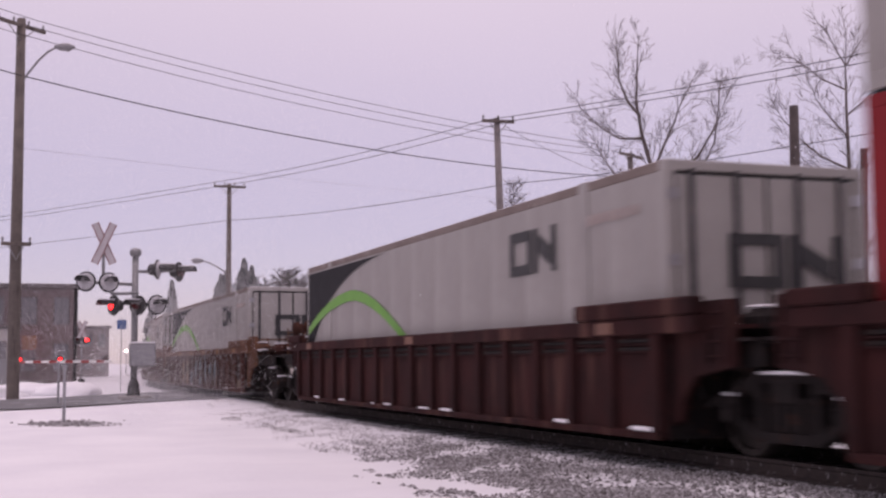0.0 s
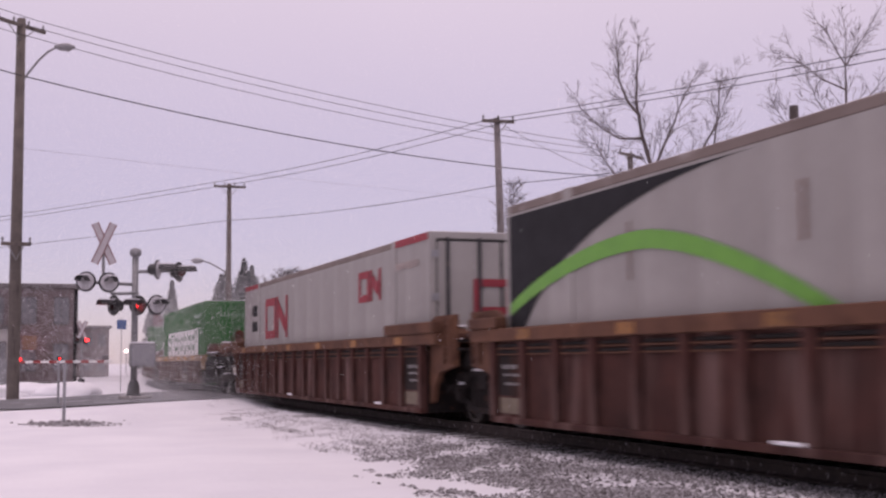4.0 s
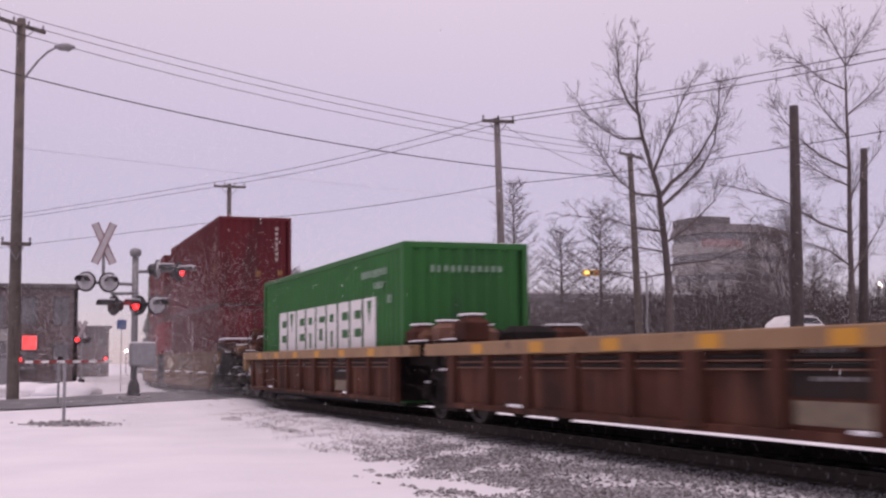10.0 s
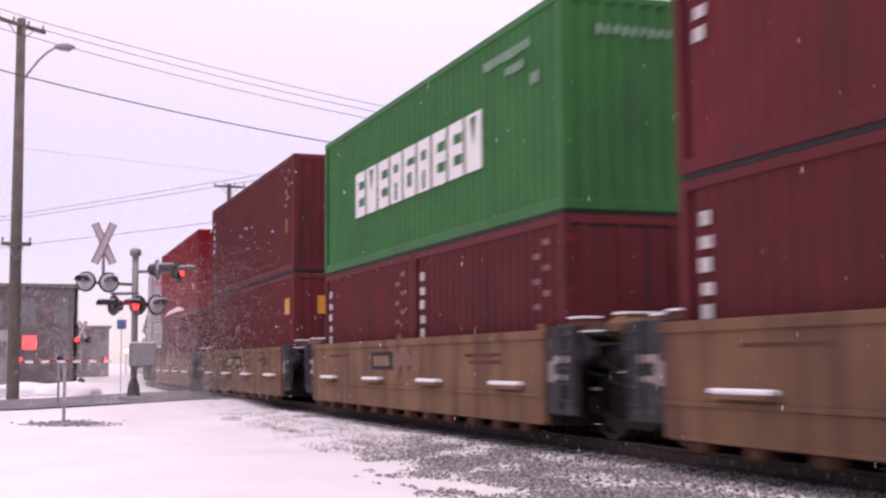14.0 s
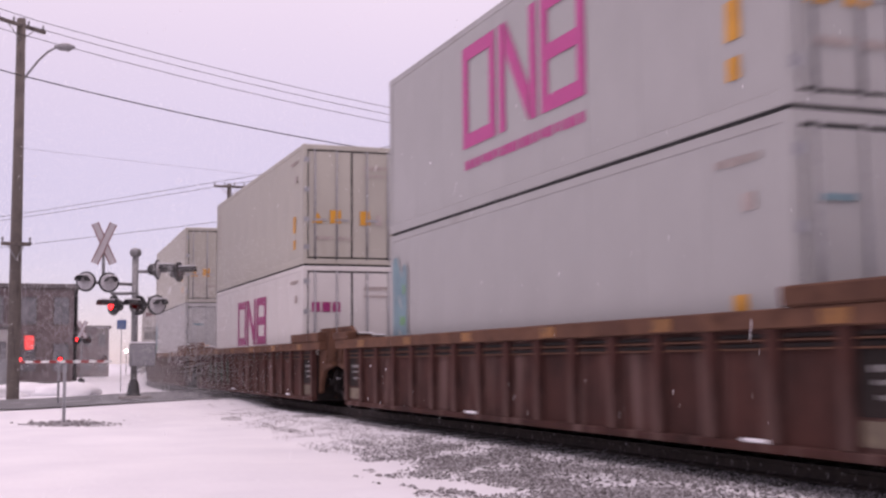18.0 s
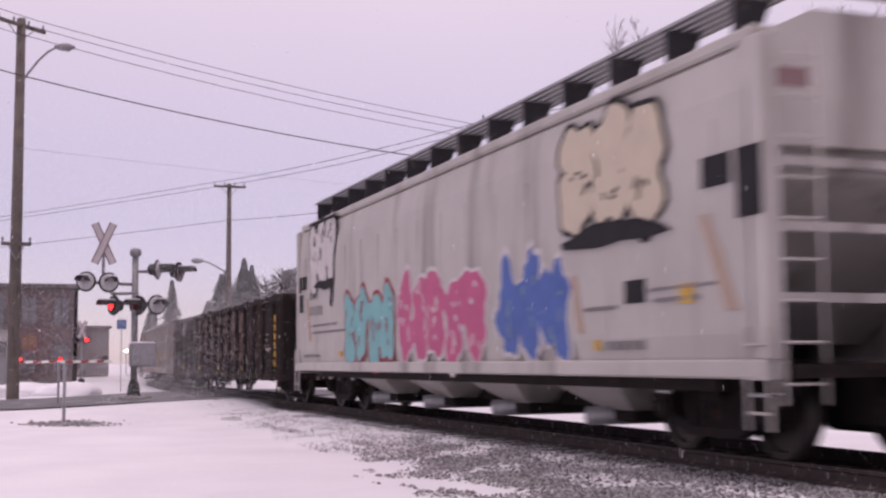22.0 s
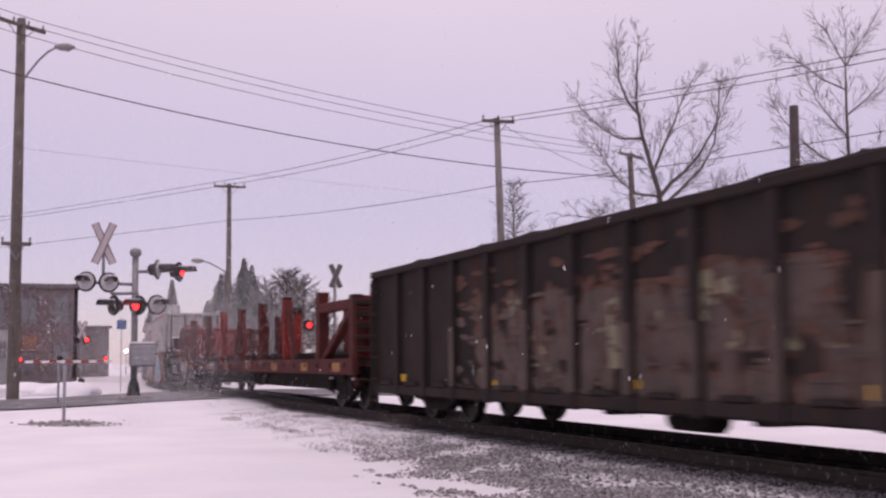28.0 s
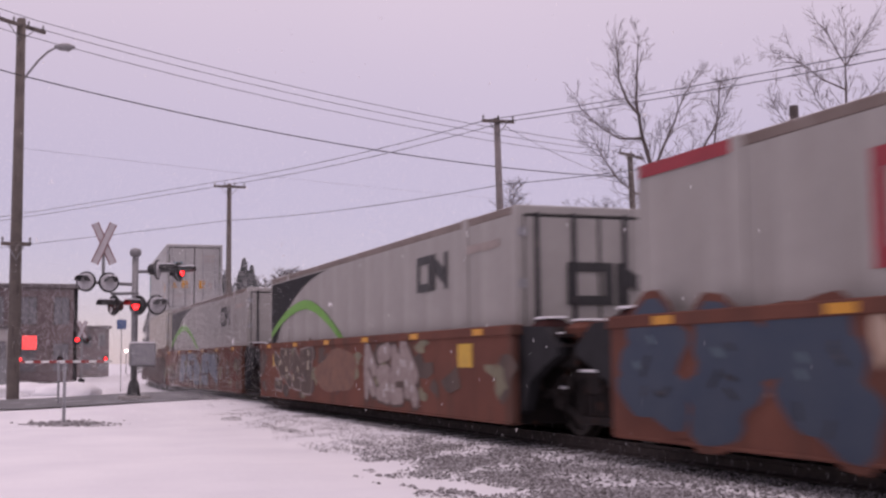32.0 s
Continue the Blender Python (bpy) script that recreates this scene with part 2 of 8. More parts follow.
    "bone_worn": surface("worn_white", (0.3, 0.25, 0.23), (0.2, 0.15, 0.14), 0.8, scale=9, vary=0),
    "teal_blue": surface("teal_blue_spray", (0.085, 0.14, 0.165), (0.06, 0.1, 0.125), 0.6, scale=3, vary=0),
    "dusty_red": surface("dusty_red_marking", (0.25, 0.12, 0.115), (0.19, 0.08, 0.08), 0.7, scale=6, vary=0),
    "mark_grey": surface("grey_marking", (0.17, 0.165, 0.16), (0.23, 0.22, 0.215), 0.7, scale=5, vary=0),
    "navy": surface("dark_blue_spray", (0.04, 0.058, 0.088), (0.055, 0.072, 0.098), 0.7, scale=2, vary=0, gloss=0.2),
    "pine": surface("dull_green_spray", (0.035, 0.075, 0.05), (0.028, 0.05, 0.037), 0.85, scale=4, vary=0, gloss=0.1),
    "dull_rust": surface("dull_rust_spray", (0.12, 0.062, 0.046), (0.07, 0.042, 0.034), 0.9, scale=4, vary=0, gloss=0.1),
    "slate": surface("dark_grey_panel", (0.042, 0.041, 0.045), (0.026, 0.026, 0.029), 0.75, scale=3, dirt=(0.12, 0.1, 0.09), dirt_amount=0.3, gloss=0.2),
    "dim_amber": surface("worn_amber_patch", (0.3, 0.13, 0.03), (0.2, 0.085, 0.028), 0.7, scale=5, dirt=RUST, dirt_amount=0.4, vary=0.2),
    "pale_rust": surface("pale_flaked_rust", (0.24, 0.17, 0.15), (0.15, 0.09, 0.08), 0.85, scale=9, vary=0),
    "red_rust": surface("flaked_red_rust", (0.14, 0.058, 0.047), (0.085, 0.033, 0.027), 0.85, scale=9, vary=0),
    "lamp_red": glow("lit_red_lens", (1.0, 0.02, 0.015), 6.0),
    "reflection_red": glow("red_window_reflection", (0.95, 0.09, 0.08), 0.9),
    "faded_red": surface("faded_red_board", (0.32, 0.2, 0.2), rough=0.8, scale=1),
    "lamp_white": glow("lit_white_lamp", (1.0, 0.9, 0.75), 6.0),
    "lamp_amber": glow("lit_amber_lamp", (1.0, 0.6, 0.12), 4.0),
    "dull_window": surface("dull_orange_window", (0.3, 0.16, 0.1), rough=0.4, scale=2),
}


def thin_snow():
    """Flakes let the light of both sides through."""
    m = bpy.data.materials.new("snowflake")
    m.use_nodes = True
    n, l = m.node_tree.nodes, m.node_tree.links
    n.clear()
    a, b, x, o = n.new("ShaderNodeBsdfDiffuse"), n.new("ShaderNodeBsdfTranslucent"), n.new("ShaderNodeMixShader"), n.new("ShaderNodeOutputMaterial")
    for s in (a, b):
        s.inputs[0].default_value = (0.93, 0.93, 0.94, 1)
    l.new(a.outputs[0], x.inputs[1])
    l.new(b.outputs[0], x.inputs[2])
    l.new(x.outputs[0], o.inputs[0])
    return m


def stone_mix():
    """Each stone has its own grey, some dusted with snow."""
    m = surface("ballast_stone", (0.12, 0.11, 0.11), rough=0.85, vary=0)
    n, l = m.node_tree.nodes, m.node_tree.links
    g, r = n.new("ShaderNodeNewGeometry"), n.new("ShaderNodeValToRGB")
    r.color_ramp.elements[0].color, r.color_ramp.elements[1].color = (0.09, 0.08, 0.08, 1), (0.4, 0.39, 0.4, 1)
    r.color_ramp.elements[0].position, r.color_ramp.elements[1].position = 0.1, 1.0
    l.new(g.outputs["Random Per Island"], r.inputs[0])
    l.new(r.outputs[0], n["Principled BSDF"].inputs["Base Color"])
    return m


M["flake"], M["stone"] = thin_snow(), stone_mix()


# ---------------------------------------------------------------- mesh helpers
def box(bm, x0, x1, y0, y1, z0, z1, chamfer=0.0):
    """A box; with chamfer its four upright edges and upper rim are cut."""
    c = min(chamfer, abs(x1 - x0) * 0.3, abs(y1 - y0) * 0.3, abs(z1 - z0) * 0.3)
    if c <= 0:
        v = [bm.verts.new(p) for p in ((x0, y0, z0), (x1, y0, z0), (x1, y1, z0), (x0, y1, z0), (x0, y0, z1), (x1, y0, z1), (x1, y1, z1), (x0, y1, z1))]
        for f in ((3, 2, 1, 0), (4, 5, 6, 7), (0, 1, 5, 4), (1, 2, 6, 5), (2, 3, 7, 6), (3, 0, 4, 7)):
            bm.faces.new([v[i] for i in f])
        return
    rings = []
    for z, s in ((z0, c), (z0 + c, 0.0), (z1 - c, 0.0), (z1, c)):
        rings.append([bm.verts.new((x, y, z)) for x, y in ((x0 + s, y0 + s), (x1 - s, y0 + s), (x1 - s, y1 - s), (x0 + s, y1 - s))])
    for a, b in zip(rings, rings[1:]):
        for i in range(4):
            bm.faces.new((a[i], a[(i + 1) % 4], b[(i + 1) % 4], b[i]))
    bm.faces.new(rings[0][::-1])
    bm.faces.new(rings[-1])


def tube(bm, pts, radii, seg=8, cap=True):
    """A round bar through points, with a radius at each."""
    pts = [Vector(p) for p in pts]
    if not hasattr(radii, "__len__"):
        radii = [radii] * len(pts)
    rings = []
    for i, p in enumerate(pts):
        d = (pts[min(i + 1, len(pts) - 1)] - pts[max(i - 1, 0)])
        if d.length < 1e-9:
            d = Vector((0, 0, 1))
        d.normalize()
        a = d.cross(Vector((0, 0, 1)) if abs(d.z) < 0.9 else Vector((1, 0, 0))).normalized()
        b = d.cross(a)
        rings.append([bm.verts.new(p + (a * math.cos(2 * math.pi * k / seg) + b * math.sin(2 * math.pi * k / seg)) * radii[i]) for k in range(seg)])
    for a, b in zip(rings, rings[1:]):
        for k in range(seg):
            bm.faces.new((a[k], a[(k + 1) % seg], b[(k + 1) % seg], b[k]))
    if cap and seg > 2:
        bm.faces.new(rings[0][::-1])
        bm.faces.new(rings[-1])


def prism(bm, outline, axis, a, b):
    """An outline of two coordinates, drawn out along axis 'x' (y, z), 'y' (x, z) or 'z' (x, y) from a to b."""
    def at(p, q):
        return (q, p[0], p[1]) if axis == "x" else (p[0], q, p[1]) if axis == "y" else (p[0], p[1], q)
    lo, hi = [bm.verts.new(at(p, a)) for p in outline], [bm.verts.new(at(p, b)) for p in outline]
    n = len(outline)
    bm.faces.new(lo[::-1])
    bm.faces.new(hi)
    for i in range(n):
        bm.faces.new((lo[i], lo[(i + 1) % n], hi[(i + 1) % n], hi[i]))


def strip(bm, upper, lower, x, depth):
    """A band on an upright side between two lines of (y, z) points."""
    rows = [[bm.verts.new((q, p[0], p[1])) for p in pts] for q, pts in ((x, upper), (x, lower), (x + depth, lower), (x + depth, upper))]
    for j in range(4):
        a, b = rows[j], rows[(j + 1) % 4]
        for i in range(len(a) - 1):
            bm.faces.new((a[i], a[i + 1], b[i + 1], b[i]))
    for i in (0, -1):
        bm.faces.new([r[i] for r in rows])


def mesh_of(name, bm, material, smooth=False):
    bmesh.ops.recalc_face_normals(bm, faces=bm.faces)
    me = bpy.data.meshes.new(name)
    bm.to_mesh(me)
    bm.free()
    for m in (material if isinstance(material, (list, tuple)) else [material]):
        me.materials.append(M[m])
    if smooth:
        me.shade_smooth()
    return me


def part(name, bm, material, parent, label="", at=None, smooth=False):
    """ONE mesh object under a thing or under a part. bm may be a finished mesh that is shared."""
    me = bm if isinstance(bm, bpy.types.Mesh) else mesh_of(name, bm, material, smooth)
    ob = new(name, me)
    ob.parent = parent
    if at is not None:
        ob.location = at
    return tagged(ob, label) if label else ob


def boxpart(name, material, parent, x0, x1, y0, y1, z0, z1, label="", chamfer=0.0):
    bm = bmesh.new()
    box(bm, x0, x1, y0, y1, z0, z1, chamfer)
    return part(name, bm, material, parent, label)


def barpart(name, material, parent, pts, radii, label="", seg=8):
    bm = bmesh.new()
    tube(bm, pts, radii, seg)
    return part(name, bm, material, parent, label, smooth=True)


def thing(name, label, category, group="", kind="", m=None):
    ob = new(name)
    ob.empty_display_size = 0.3
    if m is not None:
        ob.matrix_basis = m
    return tagged(ob, label, category, group, kind)


# ---------------------------------------------------------------- the track's line
TRACK_X = 8.024
BEND, RADIUS, TURN = 46.0, 250.0, 0.122


def line(q):
    """A point of the track's centre line and its heading (towards the distance, to the right), q metres along it."""
    if q <= BEND:
        return TRACK_X, q, 0.0
    a = min((q - BEND) / RADIUS, TURN)
    x, y = TRACK_X + RADIUS * (1 - math.cos(a)), BEND + RADIUS * math.sin(a)
    rest = max(0.0, q - BEND - RADIUS * TURN)
    return x + rest * math.sin(a), y + rest * math.cos(a), a


def offset_of(x, y):
    """How far a place lies to the side of the track's centre line."""
    if y <= BEND:
        return x - TRACK_X
    cx = TRACK_X + RADIUS
    ex, ey, ea = line(BEND + RADIUS * TURN)
    if y < ey:
        return RADIUS - math.hypot(cx - x, y - BEND)
    return (x - ex) * math.cos(ea) - (y - ey) * math.sin(ea)


def sstep(a, b, v):
    v = min(1.0, max(0.0, (v - a) / (b - a)))
    return v * v * (3 - 2 * v)


ROAD_Y0, ROAD_Y1, ROAD_LEAN = 36.8, 46.5, 0.3


def bareness(x, y):
    """How much gravel shows through the snow: all under the train, a broken band on the near shoulder, streaks further on."""
    u = offset_of(x, y)
    side = abs(u)
    if side < 0.85:
        return 1.0
    ragged = side + 0.45 * noise.noise((x * 0.9, y * 0.4, 1.3)) + 0.5 * noise.noise((x * 2.6, y * 1.1, 4.2)) + 0.3 * noise.noise((x * 6.0, y * 2.5, 4.9))
    edge = 3.35 - 0.35 * sstep(13.5, 21.0, y)
    m = sstep(edge + 0.6, edge - 0.8, ragged) * (1 - 0.66 * sstep(13.0, 21.0, y))
    m *= 1 - 0.75 * sstep(-0.05, 0.4, noise.noise((x * 1.6 + 5.0, y * 0.8, 8.8)))
    m *= 1 - 0.7 * sstep(1.2, 1.6, side) * sstep(2.1, 1.75, side) * sstep(-0.15, 0.15, noise.noise((x * 1.1, y * 0.5, 2.2)))
    streak = sstep(0.28, 0.42, noise.noise((u * 2.4, y * 0.4, 6.1))) * sstep(14, 18, y) * sstep(3.3, 2.7, side)
    m = max(m, 0.7 * streak)
    return max(m if u < 0 else m * 0.25, 0.85 * sstep(1.35, 0.95, side))


def ground_z(x, y):
    u = offset_of(x, y)
    side = abs(u)
    z = -0.175 - 0.2 * sstep(1.35, 3.6, side)
    z += 2.7 * sstep(5, 42, u) * sstep(170, 90, y) * sstep(20, 30, x * 62 / max(y, 1.0) + 6)
    bump = 0.05 * noise.noise((x * 0.5, y * 0.4, 3.1)) + 0.02 * noise.noise((x * 1.7, y * 1.7, 7.7))
    z += bump * sstep(2.0, 4.0, side)
    mid = (ROAD_Y0 + ROAD_Y1) / 2 + (x - TRACK_X) * ROAD_LEAN
    near = sstep(9.5, 5.0, abs(y - mid))
    road = -0.06 - 0.16 * sstep(1.6, 8.0, side) + (2.7 * sstep(10, 60, u) if u > 0 else 0.0)
    return z + (road - z) * near


# ---------------------------------------------------------------- ground, road, track
def snow_ground_material():
    """Snow that thins to dark gravel near the track and to tyre-packed grey in patches."""
    m = bpy.data.materials.new("snowy_ground")
    m.use_nodes = True
    n, l = m.node_tree.nodes, m.node_tree.links
    p = n["Principled BSDF"]
    tc = n.new("ShaderNodeTexCoord")
    sep = n.new("ShaderNodeSeparateXYZ")
    l.new(tc.outputs["Object"], sep.inputs[0])
    at = n.new("ShaderNodeAttribute")
    at.attribute_name = "bare"
    patch = n.new("ShaderNodeTexNoise")
    patch.inputs["Scale"].default_value, patch.inputs["Detail"].default_value, patch.inputs["Roughness"].default_value = 0.9, 6, 0.7
    mp = n.new("ShaderNodeMapping")
    mp.inputs["Scale"].default_value = (1.0, 0.45, 1.0)
    l.new(tc.outputs["Object"], mp.inputs["Vector"])
    l.new(mp.outputs[0], patch.inputs["Vector"])
    speck = n.new("ShaderNodeTexNoise")
    speck.inputs["Scale"].default_value, speck.inputs["Detail"].default_value, speck.inputs["Roughness"].default_value = 7.0, 4, 0.7
    l.new(tc.outputs["Object"], speck.inputs["Vector"])
    reach = n.new("ShaderNodeMath")
    reach.operation, reach.inputs[1].default_value = "MULTIPLY", 0.6
    l.new(at.outputs["Fac"], reach.inputs[0])
    mixn = n.new("ShaderNodeMath")
    mixn.operation = "ADD"
    l.new(patch.outputs["Fac"], mixn.inputs[0])
    l.new(speck.outputs["Fac"], mixn.inputs[1])
    add = n.new("ShaderNodeMath")
    add.operation = "MULTIPLY_ADD"
    add.inputs[1].default_value = 0.7
    l.new(mixn.outputs[0], add.inputs[0])
    l.new(reach.outputs[0], add.inputs[2])
    bare = n.new("ShaderNodeValToRGB")
    bare.color_ramp.elements[0].position, bare.color_ramp.elements[1].position = 1.0 / 1.8, 1.28 / 1.8
    sc2 = n.new("ShaderNodeMath")
    sc2.operation, sc2.inputs[1].default_value = "MULTIPLY", 1 / 1.8
    l.new(add.outputs[0], sc2.inputs[0])
    l.new(sc2.outputs[0], bare.inputs[0])
    snow = n.new("ShaderNodeTexNoise")
    snow.inputs["Scale"].default_value, snow.inputs["Detail"].default_value = 0.5, 5
    l.new(tc.outputs["Object"], snow.inputs["Vector"])
    sr = n.new("ShaderNodeValToRGB")
    sr.color_ramp.elements[0].position, sr.color_ramp.elements[1].position = 0.3, 0.7
    sr.color_ramp.elements[0].color, sr.color_ramp.elements[1].color = (0.7, 0.7, 0.735, 1), (0.8, 0.8, 0.82, 1)
    l.new(snow.outputs["Fac"], sr.inputs[0])
    grit = n.new("ShaderNodeTexVoronoi")
    grit.inputs["Scale"].default_value = 16
    l.new(tc.outputs["Object"], grit.inputs["Vector"])
    gr = n.new("ShaderNodeValToRGB")
    gr.color_ramp.elements[0].color, gr.color_ramp.elements[1].color = (0.025, 0.022, 0.021, 1), (0.15, 0.14, 0.14, 1)
    l.new(grit.outputs["Color"], gr.inputs[0])
    mx = n.new("ShaderNodeMix")
    mx.data_type = "RGBA"
    l.new(bare.outputs[0], mx.inputs[0])
    l.new(sr.outputs[0], mx.inputs[6])
    l.new(gr.outputs[0], mx.inputs[7])
    l.new(mx.outputs[2], p.inputs["Base Color"])
    p.inputs["Roughness"].default_value = 0.75
    bp = n.new("ShaderNodeBump")
    bp.inputs["Strength"].default_value, bp.inputs["Distance"].default_value = 0.5, 0.03
    fine = n.new("ShaderNodeTexNoise")
    fine.inputs["Scale"].default_value, fine.inputs["Detail"].default_value = 9, 5
    l.new(tc.outputs["Object"], fine.inputs["Vector"])
    l.new(fine.outputs["Fac"], bp.inputs["Height"])
    l.new(bp.outputs[0], p.inputs["Normal"])
    return m


M["ground"] = snow_ground_material()


def spread(lo, hi, step, far_lo, far_hi, grow=1.22):
    vals, v = [], lo
    while v < hi:
        vals.append(v)
        v += step
    vals.append(hi)
    d = step
    while vals[-1] < far_hi:
        d *= grow
        vals.append(vals[-1] + d)
    d = step
    while vals[0] > far_lo:
        d *= grow
        vals.insert(0, vals[0] - d)
    return vals


def build_ground():
    xs, ys = spread(3, 11, 0.15, -1500, 2500, 1.15), spread(7, 46, 0.22, -900, 3000, 1.15)
    verts = [(x, y, ground_z(x, y)) for y in ys for x in xs]
    w = len(xs)
    faces = [(j * w + i, j * w + i + 1, (j + 1) * w + i + 1, (j + 1) * w + i) for j in range(len(ys) - 1) for i in range(w - 1)]
    me = bpy.data.meshes.new("ground")
    me.from_pydata(verts, [], faces)
    bare = me.attributes.new("bare", "FLOAT", "POINT")
    bare.data.foreach_set("value", [bareness(v[0], v[1]) if abs(v[0]) < 60 and 0 < v[1] < 200 else 0.0 for v in verts])
    me.materials.append(M["ground"])
    me.shade_smooth()
    tagged(new("ground", me), "snow-covered ground with bare gravel beside the track", "ground", kind="structure")


build_ground()


def build_road():
    """The slushy street over the crossing, laid just above the ground sheet."""
    me = bpy.data.meshes.new("road")
    xs = [-60 + 1.5 * i for i in range(100)]
    rows = 9
    verts, faces = [], []
    for x in xs:
        mid = (ROAD_Y0 + ROAD_Y1) / 2 + (x - TRACK_X) * ROAD_LEAN
        for j in range(rows):
            y = mid + (j / (rows - 1) - 0.5) * (ROAD_Y1 - ROAD_Y0) + 0.25 * noise.noise((x * 0.4, j * 3.0, 0))
            verts.append((x, y, ground_z(x, y) + 0.035))
    for i in range(len(xs) - 1):
        for j in range(rows - 1):
            faces.append((i * rows + j, (i + 1) * rows + j, (i + 1) * rows + j + 1, i * rows + j + 1))
    me.from_pydata(verts, [], faces)
    me.materials.append(M["asphalt"])
    tagged(new("road", me), "wet slushy asphalt street crossing the track", "road", kind="structure")


build_road()


def build_track():
    track = thing("railway_track", "rusty steel rails on dark wooden ties in ballast", "track", kind="structure")
    for off, name in ((-0.75, "rail"), (0.75, "rail")):
        bm = bmesh.new()
        prof = [(-0.07, -0.17), (0.07, -0.17), (0.07, -0.155), (0.012, -0.13), (0.012, -0.045), (0.036, -0.035), (0.034, 0.0), (-0.034, 0.0), (-0.036, -0.035), (-0.012, -0.045), (-0.012, -0.13), (-0.07, -0.155)]
        rings = []
        q = -60.0
        while q < 330:
            x, y, h = line(q)
            rings.append([bm.verts.new((x + (off + a) * math.cos(h), y - (off + a) * math.sin(h), b)) for a, b in prof])
            q += 2.0 if 40 < q < 82 else 10.0
        for a, b in zip(rings, rings[1:]):
            for i in range(len(prof)):
                bm.faces.new((a[i], a[(i + 1) % 12], b[(i + 1) % 12], b[i]))
        part(name, bm, "rail", track)
    bm = bmesh.new()
    box(bm, -1.3, 1.3, -0.115, 0.115, -0.34, -0.168, 0.01)
    me = mesh_of("tie", bm, "tie")
    for i in range(150):
        x, y, h = line(2 + 0.55 * i)
        t = part("tie", me, None, track, at=(x, y, 0.004 * math.sin(i * 2.3)))
        t.rotation_euler.z = -h


build_track()


def build_stones():
    """Loose ballast that pokes through the thin snow on both shoulders."""
    rnd = random.Random(4)
    verts, faces = [], []
    for i in range(100000):
        y = 8 + 24 * rnd.random() ** 1.5
        u = -rnd.uniform(0.9, 4.0)
        x = TRACK_X + u
        b = bareness(x, y)
        if rnd.random() > b * (0.75 if u < -1.4 else 0.3) or b < 0.12:
            continue
        r = rnd.uniform(0.012, 0.031) * (1 - 0.45 * sstep(14, 20, y))
        z = ground_z(x, y) + r * 0.15
        b = len(verts)
        a0 = rnd.random() * 6.28
        for k in range(4):
            a = a0 + k * 1.57 + rnd.uniform(-0.3, 0.3)
            verts.append((x + r * math.cos(a) * rnd.uniform(0.7, 1.2), y + r * math.sin(a) * rnd.uniform(0.7, 1.2), z + r * rnd.uniform(-0.3, 0.3)))
        verts.append((x + r * 0.2 * rnd.uniform(-1, 1), y, z + r * rnd.uniform(0.5, 0.9)))
        faces += [(b, b + 1, b + 4), (b + 1, b + 2, b + 4), (b + 2, b + 3, b + 4), (b + 3, b, b + 4)]
    me = bpy.data.meshes.new("ballast_stones")
    me.from_pydata(verts, [], faces)
    me.materials.append(M["stone"])
    tagged(new("ballast_stones", me), "dark crushed ballast stones poking through snow", "gravel", kind="stuff")


build_stones()


# ---------------------------------------------------------------- poles and wires
def utility_pole(x, y, base, top, r, arms, label, lean=0.0, wood="pole"):
    p = thing("utility_pole", label, "utility pole", "poles along the railway", m=pose(x, y, base))
    h = top - base
    barpart("shaft", wood, p, [(0, 0, -0.4), (lean * 0.5, 0, h * 0.5), (lean, 0, h)], [r * 1.15, r, r * 0.8], seg=12)
    for z, half, turn, pins in arms:
        c, s = math.cos(turn), math.sin(turn)
        zz = z - base
        lx = lean * zz / h
        bm2 = bmesh.new()
        box(bm2, -half, half, -0.06, 0.06, -0.07, 0.07, 0.012)
        a = part("crossarm", bm2, "pole", p, at=(lx, -r * 0.9 * c, zz))
        a.rotation_euler.z = turn
        for i in range(pins):
            o = -half * 0.92 + 2 * half * 0.92 * i / max(1, pins - 1)
            barpart("insulator", "alu", p, [(lx + o * c, -r * 0.9 * c + o * s, zz + 0.07), (lx + o * c, -r * 0.9 * c + o * s, zz + 0.2), (lx + o * c, -r * 0.9 * c + o * s, zz + 0.27)], [0.03, 0.055, 0.03], seg=6)
        for k in (-1, 1):
            barpart("brace", "alu", p, [(lx + k * half * 0.55 * c, -r * c + k * half * 0.55 * s, zz - 0.05), (lx, -r * c, zz - 0.62)], 0.022, seg=5)
    return p


def lamp_arm(p, z, dx, dy, dz, lit=False):
    """A curved bracket and a cobra-head lantern on a pole."""
    pts = [(dx * f, dy * f, z + dz * math.sin(f * 1.35) / math.sin(1.35)) for f in (0, 0.25, 0.5, 0.75, 1.0)]
    barpart("lamp_bracket", "alu", p, pts, 0.045, "grey curved lamp bracket", 7)
    n = math.hypot(dx, dy)
    ux, uy = dx / n, dy / n
    e = Vector(pts[-1])
    head = barpart("lantern", "alu", p, [e - Vector((ux, uy, 0)) * 0.1, e + Vector((ux, uy, 0)) * 0.15, e + Vector((ux, uy, -0.02)) * 0.45, e + Vector((ux, uy, 0)) * 0.7], [0.06, 0.15, 0.17, 0.05], "grey cobra-head lantern", 8)
    if lit:
        barpart("lamp_glass", "lamp_white", head, [e + Vector((ux * 0.35, uy * 0.35, -0.12)), e + Vector((ux * 0.35, uy * 0.35, -0.2))], 0.11)


